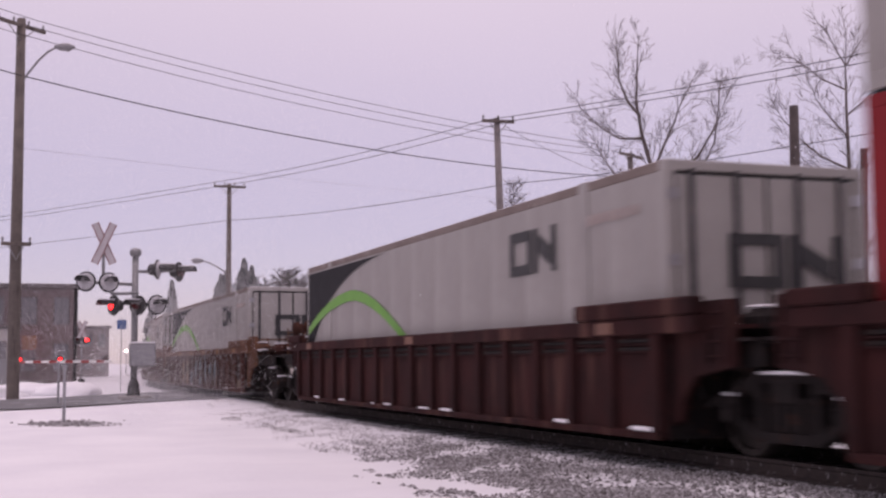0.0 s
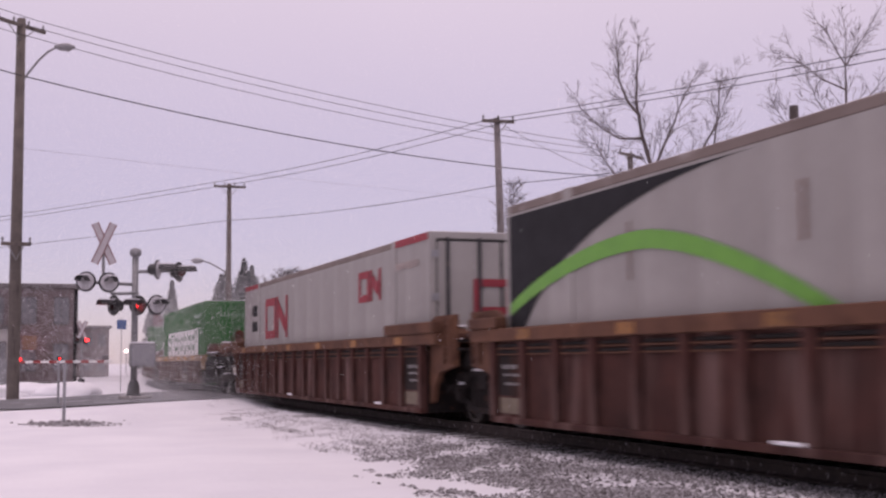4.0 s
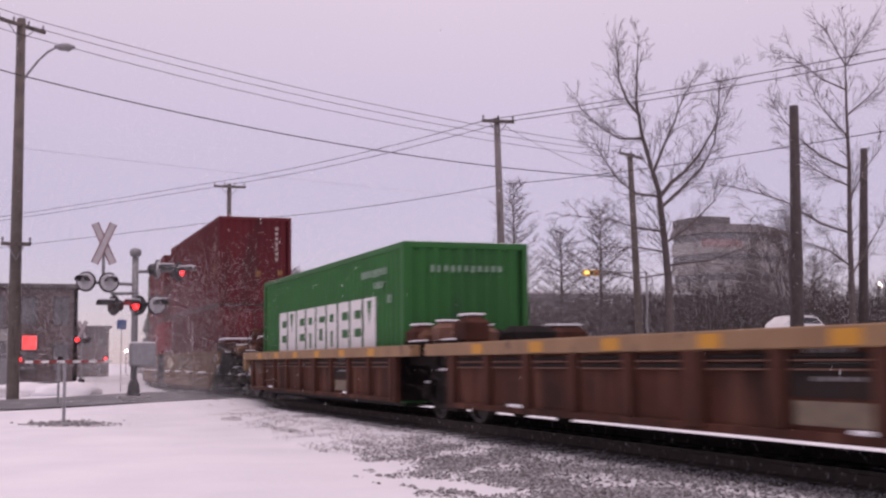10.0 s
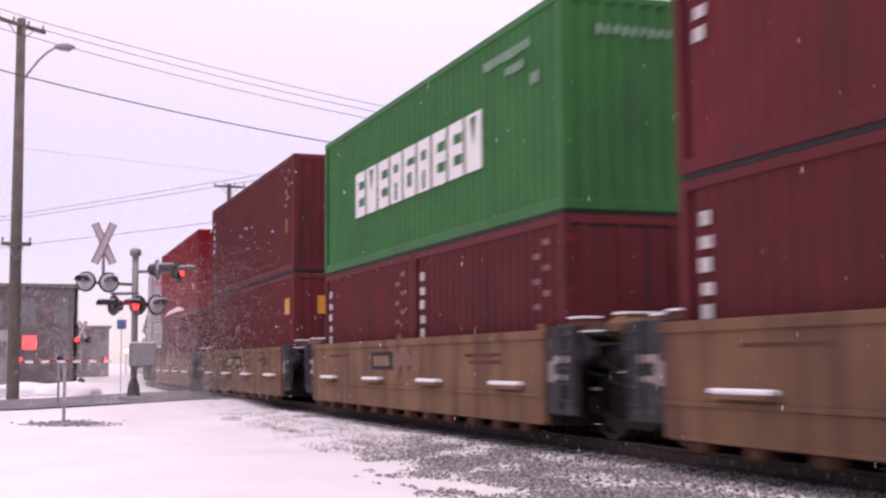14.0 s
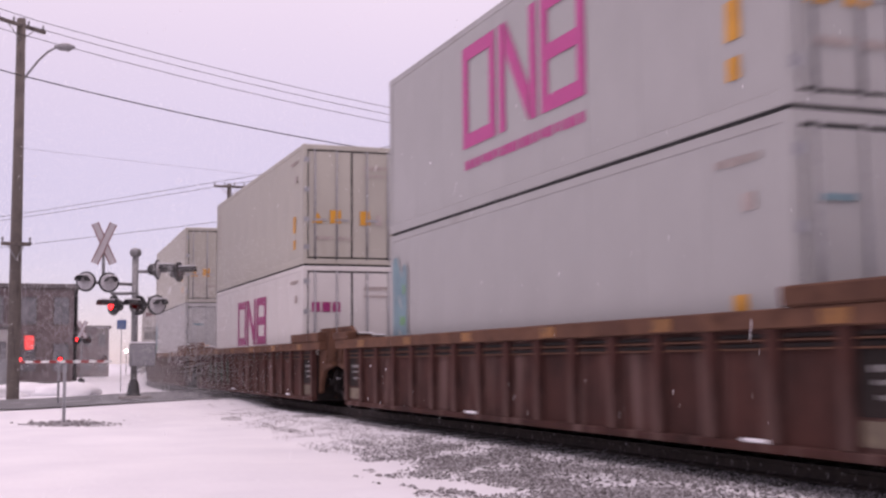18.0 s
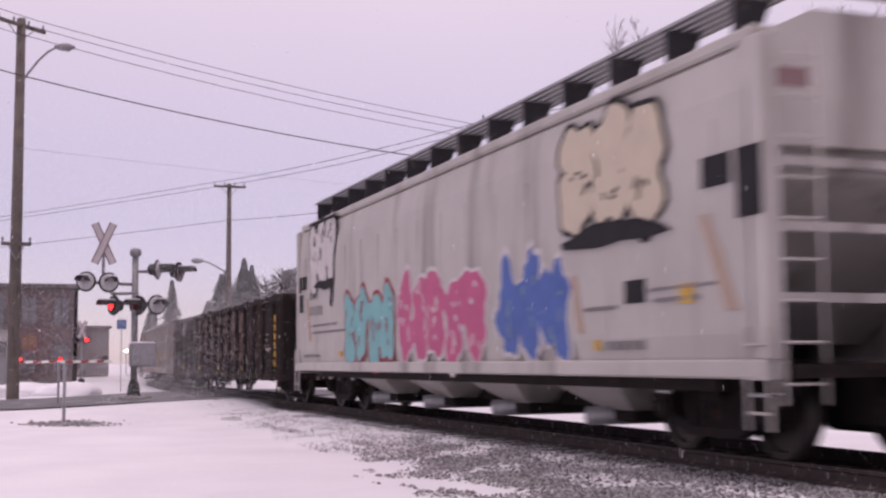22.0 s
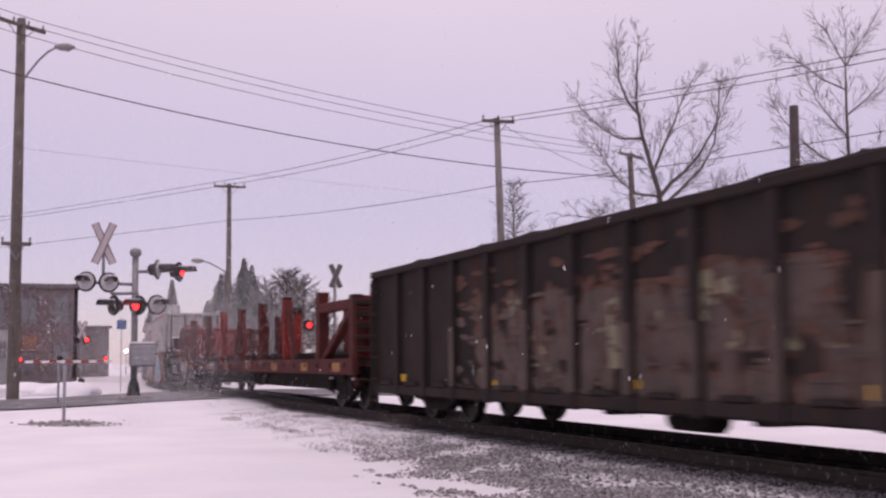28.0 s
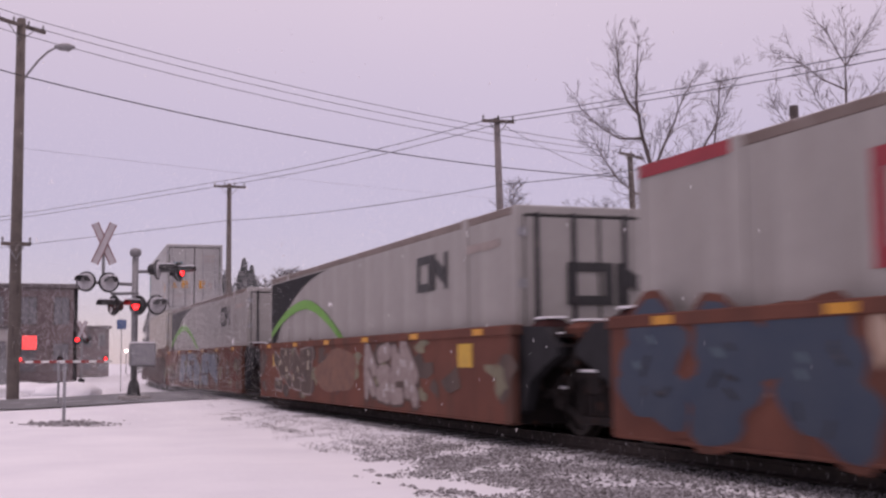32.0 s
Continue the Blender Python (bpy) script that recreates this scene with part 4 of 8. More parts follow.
# ---------------------------------------------------------------- trees
def bare_tree(name, x, y, base, height, seed, spread_a=0.55, trunk_r=0.2, depth=5, first=0.3, lean=(0, 0), dense=1.0, bark="bark", leaders=(), label="bare deciduous tree with grey bark"):
    rnd = random.Random(seed)
    t = thing(name, label, "tree", "bare trees beyond the track", m=pose(x, y, base))
    limbs, twigs = bmesh.new(), bmesh.new()

    def grow(p, d, length, r, level):
        n = 4 if level < 3 else 3
        pts, rad, q, dd = [p.copy()], [r], p.copy(), d.copy()
        for i in range(n):
            dd = (dd + Vector((rnd.uniform(-1, 1), rnd.uniform(-1, 1), rnd.uniform(-0.35, 0.75))) * 0.17).normalized()
            q = q + dd * length / n
            pts.append(q.copy())
            rad.append(max(0.006, r * (1 - 0.62 * (i + 1) / n)))
        tube(limbs if level < 2 else twigs, pts, rad, 7 if level == 0 else 5 if level < 3 else 3, cap=False)
        if level >= depth:
            return
        kids = max(1, round(((3, 3, 3, 3, 2, 2)[min(level, 5)] + (1 if rnd.random() < 0.4 else 0)) * dense))
        for k in range(kids):
            f = rnd.uniform(0.3, 1.0) if level else rnd.uniform(0.45, 1.0)
            i = min(n - 1, int(f * n))
            base_p = pts[i].lerp(pts[i + 1], f * n - i)
            a = rnd.random() * 2 * math.pi
            side = dd.cross(Vector((math.cos(a), math.sin(a), 0.3))).normalized()
            ang = rnd.uniform(0.6, 1.25) * spread_a * (1.4 if level else 1.0)
            nd = (dd * math.cos(ang) + side * math.sin(ang) + Vector((0, 0, 0.12))).normalized()
            grow(base_p, nd, length * rnd.uniform(0.5, 0.78), rad[i] * rnd.uniform(0.45, 0.7), level + 1)
        if level < depth - 1:
            grow(pts[-1], dd, length * 0.62, rad[-1], level + 1)

    trunk = bmesh.new()
    tp = [Vector((lean[0] * f * f, lean[1] * f * f, f * height * first)) for f in (0, 0.3, 0.65, 1.0)]
    tp[0].z = -0.3
    tube(trunk, tp, [trunk_r * 1.25, trunk_r, trunk_r * 0.92, trunk_r * 0.85], 10, cap=False)
    part("trunk", trunk, bark, t, smooth=True)
    top = tp[-1]
    for chain, r0 in leaders:
        pts = [Vector(p) for p in chain]
        n = len(pts)
        rad = [max(0.011, 0.72 * r0 * (1 - i / (n - 1)) ** 0.85) for i in range(n)]
        tube(limbs, pts, rad, 6, cap=False)
        for i in range(n - 1):
            for k in range(6):
                f = (k + rnd.random()) / 6
                d = (pts[i + 1] - pts[i]).normalized()
                side = d.cross(Vector((rnd.uniform(-1, 1), rnd.uniform(-1, 1), 0.3))).normalized()
                grow(pts[i].lerp(pts[i + 1], f), (d + side * rnd.uniform(0.5, 1.0) + Vector((0, 0, 0.2))).normalized(), rnd.uniform(0.45, 1.15) * (1 - 0.06 * i), max(0.013, rad[i] * 0.2), depth - 2 + (k % 3 == 1))
        grow(pts[-1], (pts[-1] - pts[-2]).normalized(), 0.5, rad[-1], depth - 1)
    if leaders:
        part("bough", limbs, bark, t, smooth=True)
        part("crown", twigs, bark, t, "fine bare twigs")
        return t
    grow(top, Vector((lean[0] * 0.12, lean[1] * 0.12, 1)).normalized(), height * 0.3, trunk_r * 0.85, 0)
    for k in range(round(5 * dense)):
        a = k * 1.25 + rnd.random()
        z = rnd.uniform(0.5, 1.0)
        grow(Vector((lean[0] * z * z, lean[1] * z * z, top.z * z)), Vector((math.cos(a), math.sin(a), rnd.uniform(0.35, 1.1))).normalized(), height * rnd.uniform(0.2, 0.3), trunk_r * 0.42, 1)
    part("bough", limbs, bark, t, smooth=True)
    part("crown", twigs, bark, t, "fine bare twigs")
    return t


bare_tree("bare_tree", 23.6, 40, 1.0, 13.2, 3, trunk_r=0.17, depth=5, first=0.2, label="bare ash tree with spreading limbs", leaders=(
    (((0, 0, 2.5), (-0.1, 0, 4.0), (-0.2, 0, 5.1), (-0.33, 0, 6.26), (-0.64, 0.1, 7.43), (-0.9, 0.2, 8.5), (-1.09, 0.2, 9.7), (-1.03, 0.2, 11.0), (-0.94, 0.2, 12.2)), 0.2),
    (((-0.28, 0, 6.1), (0.4, 0.3, 6.7), (1.15, 0.5, 7.2), (1.8, 0.6, 7.85), (2.45, 0.6, 8.8), (2.93, 0.6, 9.8), (3.35, 0.6, 10.7)), 0.12),
    (((-0.22, 0, 5.7), (0.5, -0.3, 6.4), (1.25, -0.5, 7.2), (1.84, -0.5, 8.2), (2.03, -0.5, 9.4), (2.1, -0.5, 10.3)), 0.1),
    (((-0.5, 0, 7.1), (0.06, 0.2, 8.1), (0.58, 0.3, 9.0), (0.9, 0.3, 9.8), (1.6, 0.3, 11.0)), 0.085),
    (((-0.98, 0.1, 9.1), (-1.54, 0.1, 9.7), (-1.88, 0.1, 10.5), (-1.88, 0.1, 11.2), (-1.95, 0.1, 11.7)), 0.08),
    (((-0.86, 0.1, 8.28), (-1.86, 0.2, 8.25), (-2.56, 0.2, 8.6), (-3.4, 0.2, 9.25)), 0.075),
    (((-0.34, 0, 6.1), (-1.44, -0.3, 6.1), (-2.26, -0.4, 6.6), (-2.83, -0.4, 7.3), (-3.2, -0.4, 8.0)), 0.08),
    (((-0.2, 0, 4.77), (-1.2, 0.4, 4.95), (-2.2, 0.6, 5.24), (-3.9, 0.7, 5.35)), 0.065),
    (((-0.1, 0, 4.0), (-1.5, -0.4, 4.1), (-2.7, -0.5, 4.07), (-4.0, -0.5, 3.8)), 0.06),
    (((-0.1, 0, 4.35), (1.07, 0.3, 5.0), (2.2, 0.4, 5.95), (2.9, 0.4, 6.8)), 0.07),
    (((0, 0, 3.5), (1.65, -0.3, 3.7), (3.1, -0.4, 4.2), (3.95, -0.4, 4.6)), 0.06),
    (((0, 0, 3.2), (-1.2, 0.4, 3.0), (-2.4, 0.5, 3.3), (-3.3, 0.5, 3.0)), 0.05)))
bare_tree("bare_tree", 33.5, 42, 1.8, 13.2, 12, trunk_r=0.15, depth=5, first=0.12, label="tall bare tree beside a pole", leaders=(
    (((0, 0, 1.5), (0, 0, 4.2), (0.1, 0, 7.1), (0.08, 0, 9.5), (0.1, 0, 11.4), (0.22, 0, 13.0)), 0.18),
    (((0.1, 0, 7.1), (-1.1, 0.2, 7.6), (-2.06, 0.3, 8.3), (-3.0, 0.3, 9.2), (-3.4, 0.3, 9.9)), 0.07),
    (((0.08, 0, 8.5), (-0.9, -0.2, 9.2), (-1.57, -0.2, 9.9), (-1.88, -0.2, 10.6)), 0.06),
    (((0.09, 0, 10.5), (-0.96, 0.2, 10.95), (-1.93, 0.2, 11.5), (-2.6, 0.2, 11.85)), 0.055),
    (((0.1, 0, 11.6), (-0.37, 0.1, 12.4), (-0.77, 0.1, 13.1)), 0.045),
    (((0.1, 0, 11.5), (0.85, 0.1, 12.5), (1.6, 0.1, 13.4)), 0.05),
    (((0.09, 0, 9.4), (1.04, -0.2, 10.2), (2.0, -0.2, 11.1)), 0.06),
    (((0.08, 0, 6.4), (-0.87, -0.2, 6.6), (-1.84, -0.2, 7.0), (-2.8, -0.2, 7.7)), 0.065),
    (((0, 0, 4.4), (-1.23, 0.3, 4.8), (-2.87, 0.4, 5.67), (-4.5, 0.4, 6.05), (-6.6, 0.4, 6.35)), 0.08),
    (((0, 0, 3.0), (-1.28, -0.3, 3.6), (-2.94, -0.4, 4.0), (-4.7, -0.4, 4.6)), 0.065),
    (((0.1, 0, 5.9), (1.03, 0.2, 7.1), (1.97, 0.2, 8.2)), 0.06),
    (((0, 0, 2.6), (1.2, 0.2, 4.0), (2.2, 0.2, 5.4)), 0.06)))


def street_tree(x, y, base, height, width, seed, twig=0.016, taper=0.75, label="young bare street tree with upswept twigs"):
    """A straight stem with many level boughs that shorten towards the top and turn up at their tips."""
    rnd = random.Random(seed)
    t = thing("street_tree", label, "tree", "bare trees beyond the track", m=pose(x, y, base))
    barpart("trunk", "far_bark", t, [(0, 0, -0.3), (rnd.uniform(-0.1, 0.1), 0, height * 0.5), (0, 0, height)], [0.15, 0.1, 0.012], seg=7)
    limbs, twigs = bmesh.new(), bmesh.new()
    n = int(height * 9)
    for i in range(n):
        f = 0.16 + 0.82 * (i + rnd.random()) / n
        a = i * 2.4 + rnd.uniform(-0.4, 0.4)
        reach = width * (1 - f) ** taper * rnd.uniform(0.55, 1.1) + 0.15
        up = rnd.uniform(0.12, 0.55)
        c, s = math.cos(a), math.sin(a)
        pts = [Vector((c * reach * k, s * reach * k, height * f + reach * (up * k + 0.3 * k * k))) for k in (0, 0.35, 0.7, 1.0)]
        tube(limbs, pts, [twig * 2.4, twig * 1.9, twig * 1.3, twig * 0.5], 4, cap=False)
        for _ in range(5 + int(reach * 4)):
            k = rnd.uniform(0.2, 1.0)
            p = pts[0].lerp(pts[3], k)
            side = Vector((rnd.uniform(-1, 1), rnd.uniform(-1, 1), rnd.uniform(-0.1, 0.9)))
            tube(twigs, [p, p + side * rnd.uniform(0.25, 0.65)], [twig, twig * 0.45], 3, cap=False)
    part("bough", limbs, "far_bark", t)
    part("crown", twigs, "far_bark", t, "fine bare twigs")


street_tree(33.79, 78, 1.5, 12.1, 3.3, 21, 0.014, 0.5)
street_tree(38.31, 80, 1.6, 8.9, 2.9, 33, 0.015, 0.42)
street_tree(39.48, 76, 1.6, 9.8, 2.9, 45, 0.015, 0.42)
street_tree(46.56, 118, 1.0, 9.9, 2.4, 46)
street_tree(62.74, 92, 2.4, 8.3, 2.6, 47)
street_tree(67.82, 90, 2.4, 7.7, 2.6, 48)
street_tree(59.24, 95, 2.4, 7.0, 2.6, 49)
for tx, ty, th, sd in ((27.3, 120, 10.2, 51), (29.3, 122, 9.4, 57), (25.2, 121, 9.0, 58), (31.4, 123, 7.6, 59), (28.4, 126, 10.0, 60)):
    street_tree(tx, ty, 0.5, th - 0.5, 3.1, sd, 0.03, 0.35, "bare round-crowned tree behind the street")
bare_tree("bare_tree", 45, 62, 2.2, 9.5, 61, trunk_r=0.15, depth=5, first=0.25, bark="far_bark")
bare_tree("bare_tree", 50, 70, 2.4, 9.0, 67, trunk_r=0.15, depth=5, first=0.25, bark="far_bark")


def spruce(x, y, base, height, width, seed):
    rnd = random.Random(seed)
    t = thing("spruce", "dark spruce with haze greyed into its needles", "tree", "conifers", m=pose(x, y, base))
    barpart("trunk", "bark", t, [(0, 0, -0.2), (0, 0, height)], [0.18, 0.02], seg=7)
    verts, faces = [], []
    for i in range(4200):
        f = rnd.random() ** 0.8
        z = height * (0.06 + 0.94 * f)
        a = rnd.random() * 6.283
        tier = 0.62 + 0.38 * (1 - (f * height * 0.9 + 0.15 * math.sin(3 * a + seed)) % 1.0)
        reach = width * (1 - f) ** 0.9 * rnd.uniform(0.25, 1.0) * tier * (0.85 + 0.9 * noise.noise((2 * math.cos(a) + seed, 2 * math.sin(a), f * 7))) + 0.05
        c, s = math.cos(a), math.sin(a)
        ln, wd = rnd.uniform(0.35, 0.8) * (0.4 + 0.6 * (1 - f)), rnd.uniform(0.06, 0.14)
        p = Vector((c * reach, s * reach, z - reach * 0.25))
        o = Vector((c, s, -0.35)) * ln
        k = Vector((-s, c, 0)) * wd
        b = len(verts)
        verts += [tuple(p - o * 0.5 - k), tuple(p - o * 0.5 + k), tuple(p + o * 0.5), tuple(p + Vector((0, 0, 0.1)))]
        faces += [(b, b + 1, b + 3), (b + 1, b + 2, b + 3), (b + 2, b, b + 3)]
    me = bpy.data.meshes.new("crown")
    me.from_pydata(verts, [], faces)
    me.materials.append(M["needle"])
    part("crown", me, None, t)


for x, y, h, w, s in ((20.9, 110, 10.6, 3.9, 1), (19.0, 111, 9.2, 3.9, 2), (22.2, 113, 10.2, 3.6, 3), (20.0, 114, 9.8, 3.8, 4), (23.2, 110, 7.8, 3.0, 5), (15.8, 120, 9.2, 2.0, 6), (14.6, 126, 7.6, 1.9, 7), (18.0, 112, 6.8, 2.2, 8), (24.6, 116, 7.0, 2.2, 9)):
    spruce(x, y, -0.2, h, w, s)


def thicket():
    """Dense bare brush along the far street."""
    rnd = random.Random(77)
    bm = bmesh.new()
    for i in range(10000):
        x = rnd.uniform(30, 104)
        y = rnd.uniform(72, 120) if x > 44 else rnd.uniform(95, 122)
        z = ground_z(x, y)
        h = rnd.uniform(1.8, 5.4)
        p = Vector((x, y, z - 0.1))
        d = Vector((rnd.uniform(-0.3, 0.3), rnd.uniform(-0.3, 0.3), 1)).normalized()
        q = p + d * h * 0.5
        r = q + (d + Vector((rnd.uniform(-0.3, 0.3), rnd.uniform(-0.3, 0.3), 0))) * h * 0.5
        tube(bm, [p, q, r], [0.05, 0.035, 0.012], 3, cap=False)
        for k in range(6):
            s = p.lerp(r, rnd.uniform(0.25, 0.95))
            e = s + Vector((rnd.uniform(-1, 1), rnd.uniform(-1, 1), rnd.uniform(0.2, 1.1))) * rnd.uniform(0.4, 1.1)
            tube(bm, [s, e], [0.022, 0.007], 3, cap=False)
    ob = new("thicket", mesh_of("thicket", bm, "brush"))
    tagged(ob, "dense bare brush along the far street", "brush", kind="stuff")


thicket()


# ---------------------------------------------------------------- street furniture beyond the track
def street_light(x, y, base, top, label, heads):
    p = thing("street_light", label, "street lamp", m=pose(x, y, base))
    barpart("shaft", "signal_black", p, [(0, 0, 0), (0, 0, top - base)], [0.09, 0.06])
    for dx in heads:
        barpart("arm", "signal_black", p, [(0, 0, top - base - 0.1), (dx, 0, top - base)], 0.03, seg=6)
        h = boxpart("lantern", "signal_black", p, dx - 0.22, dx + 0.22, -0.15, 0.15, top - base - 0.02, top - base + 0.1, "", 0.02)
        barpart("lamp_glass", "lamp_white", h, [(dx, -0.16, top - base), (dx, -0.12, top - base - 0.02)], 0.17, "lit lamp", 10)


street_light(35.6, 95, 1.5, 6.05, "car-park lamp post with one lit lantern", (0.4,))
street_light(36.2, 101, 1.6, 3.8, "low lit lamp by the hall", (0.0,))
street_light(40.9, 101, 1.7, 3.85, "low lit lamp by the hall", (0.0,))
hl = thing("distant_lamp", "small bright lamp far along the street", "lamp", m=pose(13.5, 140, -0.2))
barpart("post", "signal_black", hl, [(0, 0, 0), (0, 0, 2.5)], 0.05)
barpart("lamp_glass", "lamp_white", hl, [(0, -0.12, 2.6), (0, 0.05, 2.6)], 0.2, "lit lamp", 10)
street_light(42.5, 95, 1.7, 6.6, "unlit car-park lamp post", ())
tl = thing("traffic_signal", "yellow traffic signal head on a mast arm, amber lit", "traffic light", m=pose(35.6, 70, 6.35))
boxpart("housing", "yellow", tl, -0.55, 0.55, -0.12, 0.12, 0, 0.36, "yellow signal housing", 0.03)
for i, mname in enumerate(("lamp_amber", "signal_black", "signal_red")):
    barpart("lens", mname, tl, [(-0.35 + 0.35 * i, -0.18, 0.18), (-0.35 + 0.35 * i, -0.121, 0.18)], 0.12, "", 10)
barpart("mast_arm", "alu", tl, [(0, 0.16, 0.18), (4.2, 0.3, 0.3), (4.2, 0.3, -4.9)], 0.07)


def parked_car(x, y, yaw, paint, label):
    c = thing("parked_car", label, "car", m=pose(x, y, ground_z(x, y), 0, 0, yaw))
    bm = bmesh.new()
    prism(bm, [(-2.2, 0.35), (2.2, 0.35), (2.25, 0.75), (1.3, 0.88), (0.75, 1.38), (-1.3, 1.42), (-2.1, 0.95), (-2.25, 0.7)], "y", -0.85, 0.85)
    part("body", bm, paint, c)
    bm = bmesh.new()
    prism(bm, [(1.15, 0.92), (0.7, 1.33), (-1.2, 1.36), (-1.75, 0.96)], "y", -0.86, 0.86)
    part("window", bm, "glass", c)
    for a in (-1.4, 1.4):
        for b in (-0.72, 0.72):
            wh = barpart("wheel", "gasket", c, [(a, b - 0.12, 0.32), (a, b + 0.12, 0.32)], 0.32, "", 14)
            barpart("rim", "alu", wh, [(a, b - 0.13, 0.32), (a, b + 0.13, 0.32)], 0.19, "", 10)
    snow_cap(c, -1.1, 0.6, -0.7, 0.7, 1.4, 0.07)


parked_car(49.9, 68, 8, "white", "white parked car with snow on its roof")
street_light(62.3, 75, 2.4, 6.44, "tall lit lamp post by the far street", (0.0,))
ws = thing("warning_sign", "yellow diamond road sign on a post", "road sign", m=pose(29.21, 66, 1.2))
barpart("post", "alu", ws, [(0, 0, 0), (0, 0, 1.12)], 0.03)
wp = boxpart("sign_plate", "yellow", ws, -0.3, 0.3, -0.05, -0.035, -0.3, 0.3, "yellow sign plate", 0.01)
wp.location, wp.rotation_euler = (0, 0, 1.12), (0, radians(45), 0)
bank = bmesh.new()
crest_line = [(25.5 + i * 0.15, 2.3 + 0.25 * noise.noise((i * 0.5, 1, 1))) for i in range(41)]
prism(bank, [(25.2, 1.0)] + crest_line + [(31.8, 1.0)], "y", 71.4, 73.6)
tagged(new("snow_bank", mesh_of("snow_bank", bank, "snow")), "ploughed bank of snow beside the car park", "snow bank")
for sx, sy, sw in ((-1.5, 56, 2.6), (1.2, 58, 2.0), (2.9, 57, 1.6)):
    hb = bmesh.new()
    bmesh.ops.create_icosphere(hb, subdivisions=3, radius=1.0)
    for v in hb.verts:
        k = 1 + 0.25 * noise.noise((v.co.x * 2 + sx, v.co.y * 2, v.co.z * 2))
        v.co = Vector((v.co.x * sw * k, v.co.y * 1.4 * k, v.co.z * 0.5 * k))
    h = new("snow_mound", mesh_of("snow_mound", hb, "snow", True))
    h.location = (sx, sy, ground_z(sx, sy) + 0.05)
    tagged(h, "ploughed mound of snow at the roadside", "snow mound", "snow mounds at the roadside")

# ---------------------------------------------------------------- rolling stock: shared pieces
WHEEL_R = 0.46


def wheel_meshes():
    bm = bmesh.new()
    tube(bm, [(-0.95, 0, 0), (0.95, 0, 0)], 0.075, 10)
    for k in (-1, 1):
        prof = [(0.66, 0.49), (0.69, 0.49), (0.705, WHEEL_R), (0.80, WHEEL_R - 0.006), (0.80, 0.39), (0.76, 0.37), (0.74, 0.17), (0.80, 0.15), (0.80, 0.08), (0.66, 0.08), (0.66, 0.16), (0.70, 0.2), (0.70, 0.36), (0.66, 0.39)]
        rings = []
        for i in range(20):
            a = 2 * math.pi * i / 20
            rings.append([bm.verts.new((k * px, r * math.cos(a), r * math.sin(a))) for px, r in prof])
        for i in range(20):
            a, b = rings[i], rings[(i + 1) % 20]
            for j in range(len(prof)):
                f = bm.faces.new((a[j], a[(j + 1) % len(prof)], b[(j + 1) % len(prof)], b[j]))
                f.material_index = 1 if j == 2 else 0
    return mesh_of("wheelset", bm, ["wheel", "tread"])


def truck_mesh():
    bm = bmesh.new()
    for k in (-1, 1):
        x0, x1 = (0.86, 1.02) if k > 0 else (-1.02, -0.86)
        prism(bm, [(-1.22, 0.5), (-0.82, 0.58), (-0.48, 0.76), (0.48, 0.76), (0.82, 0.58), (1.22, 0.5), (1.22, 0.6), (0.86, 0.68), (0.5, 0.87), (-0.5, 0.87), (-0.86, 0.68), (-1.22, 0.6)], "x", x0, x1)
        prism(bm, [(-1.02, 0.44), (-0.5, 0.19), (0.5, 0.19), (1.02, 0.44), (0.94, 0.52), (0.46, 0.29), (-0.46, 0.29), (-0.94, 0.52)], "x", x0, x1)
        for y in (-0.44, 0.44):
            box(bm, x0 + 0.01, x1 - 0.01, y - 0.06, y + 0.06, 0.26, 0.78)
        for y in (-0.9, 0.9):
            tube(bm, [(k * 1.0, y, WHEEL_R), (k * 1.1, y, WHEEL_R)], [0.14, 0.1], 10)
            box(bm, *sorted((k * 0.82, k * 1.06)), y - 0.14, y + 0.14, 0.36, 0.62)
        for y in (-0.22, -0.07, 0.08, 0.23):
            tube(bm, [(k * 0.96, y, 0.3), (k * 0.96, y, 0.62)], 0.065, 6)
    box(bm, -1.05, 1.05, -0.2, 0.2, 0.56, 0.8, 0.02)
    for y in (-0.42, 0.42):
        box(bm, -0.85, 0.85, y - 0.05, y + 0.05, 0.34, 0.46)
    return mesh_of("truck", bm, "iron")


WHEEL_ME, TRUCK_ME = wheel_meshes(), truck_mesh()
SNOW_ON_TRUCK = bmesh.new()
for sy in (-1.02, 0.78):
    box(SNOW_ON_TRUCK, -1.05, -0.85, sy, sy + 0.24, 0.62, 0.66, 0.02)
box(SNOW_ON_TRUCK, -1.04, -0.86, -0.4, 0.4, 0.84, 0.875, 0.02)
SNOW_TRUCK_ME = mesh_of("snow_cap", SNOW_ON_TRUCK, "snow")


def add_truck(car, y):
    t = part("truck", TRUCK_ME, None, car, "dark cast bogie frame", at=(0, y, 0))
    part("snow_cap", SNOW_TRUCK_ME, None, t)["kind"] = "stuff"
    for a in (-0.9, 0.9):
        part("wheelset", WHEEL_ME, None, t, at=(0, a, WHEEL_R))
    return t


def coupler(car, y0, y1):
    bm = bmesh.new()
    box(bm, -0.1, 0.1, min(y0, y1), max(y0, y1), 0.7, 0.95, 0.02)
    box(bm, -0.17, 0.17, (y1 - 0.12 if y1 < y0 else y1 - 0.2), (y1 + 0.2 if y1 < y0 else y1 + 0.12), 0.66, 0.99, 0.04)
    part("coupler", bm, "iron", car)


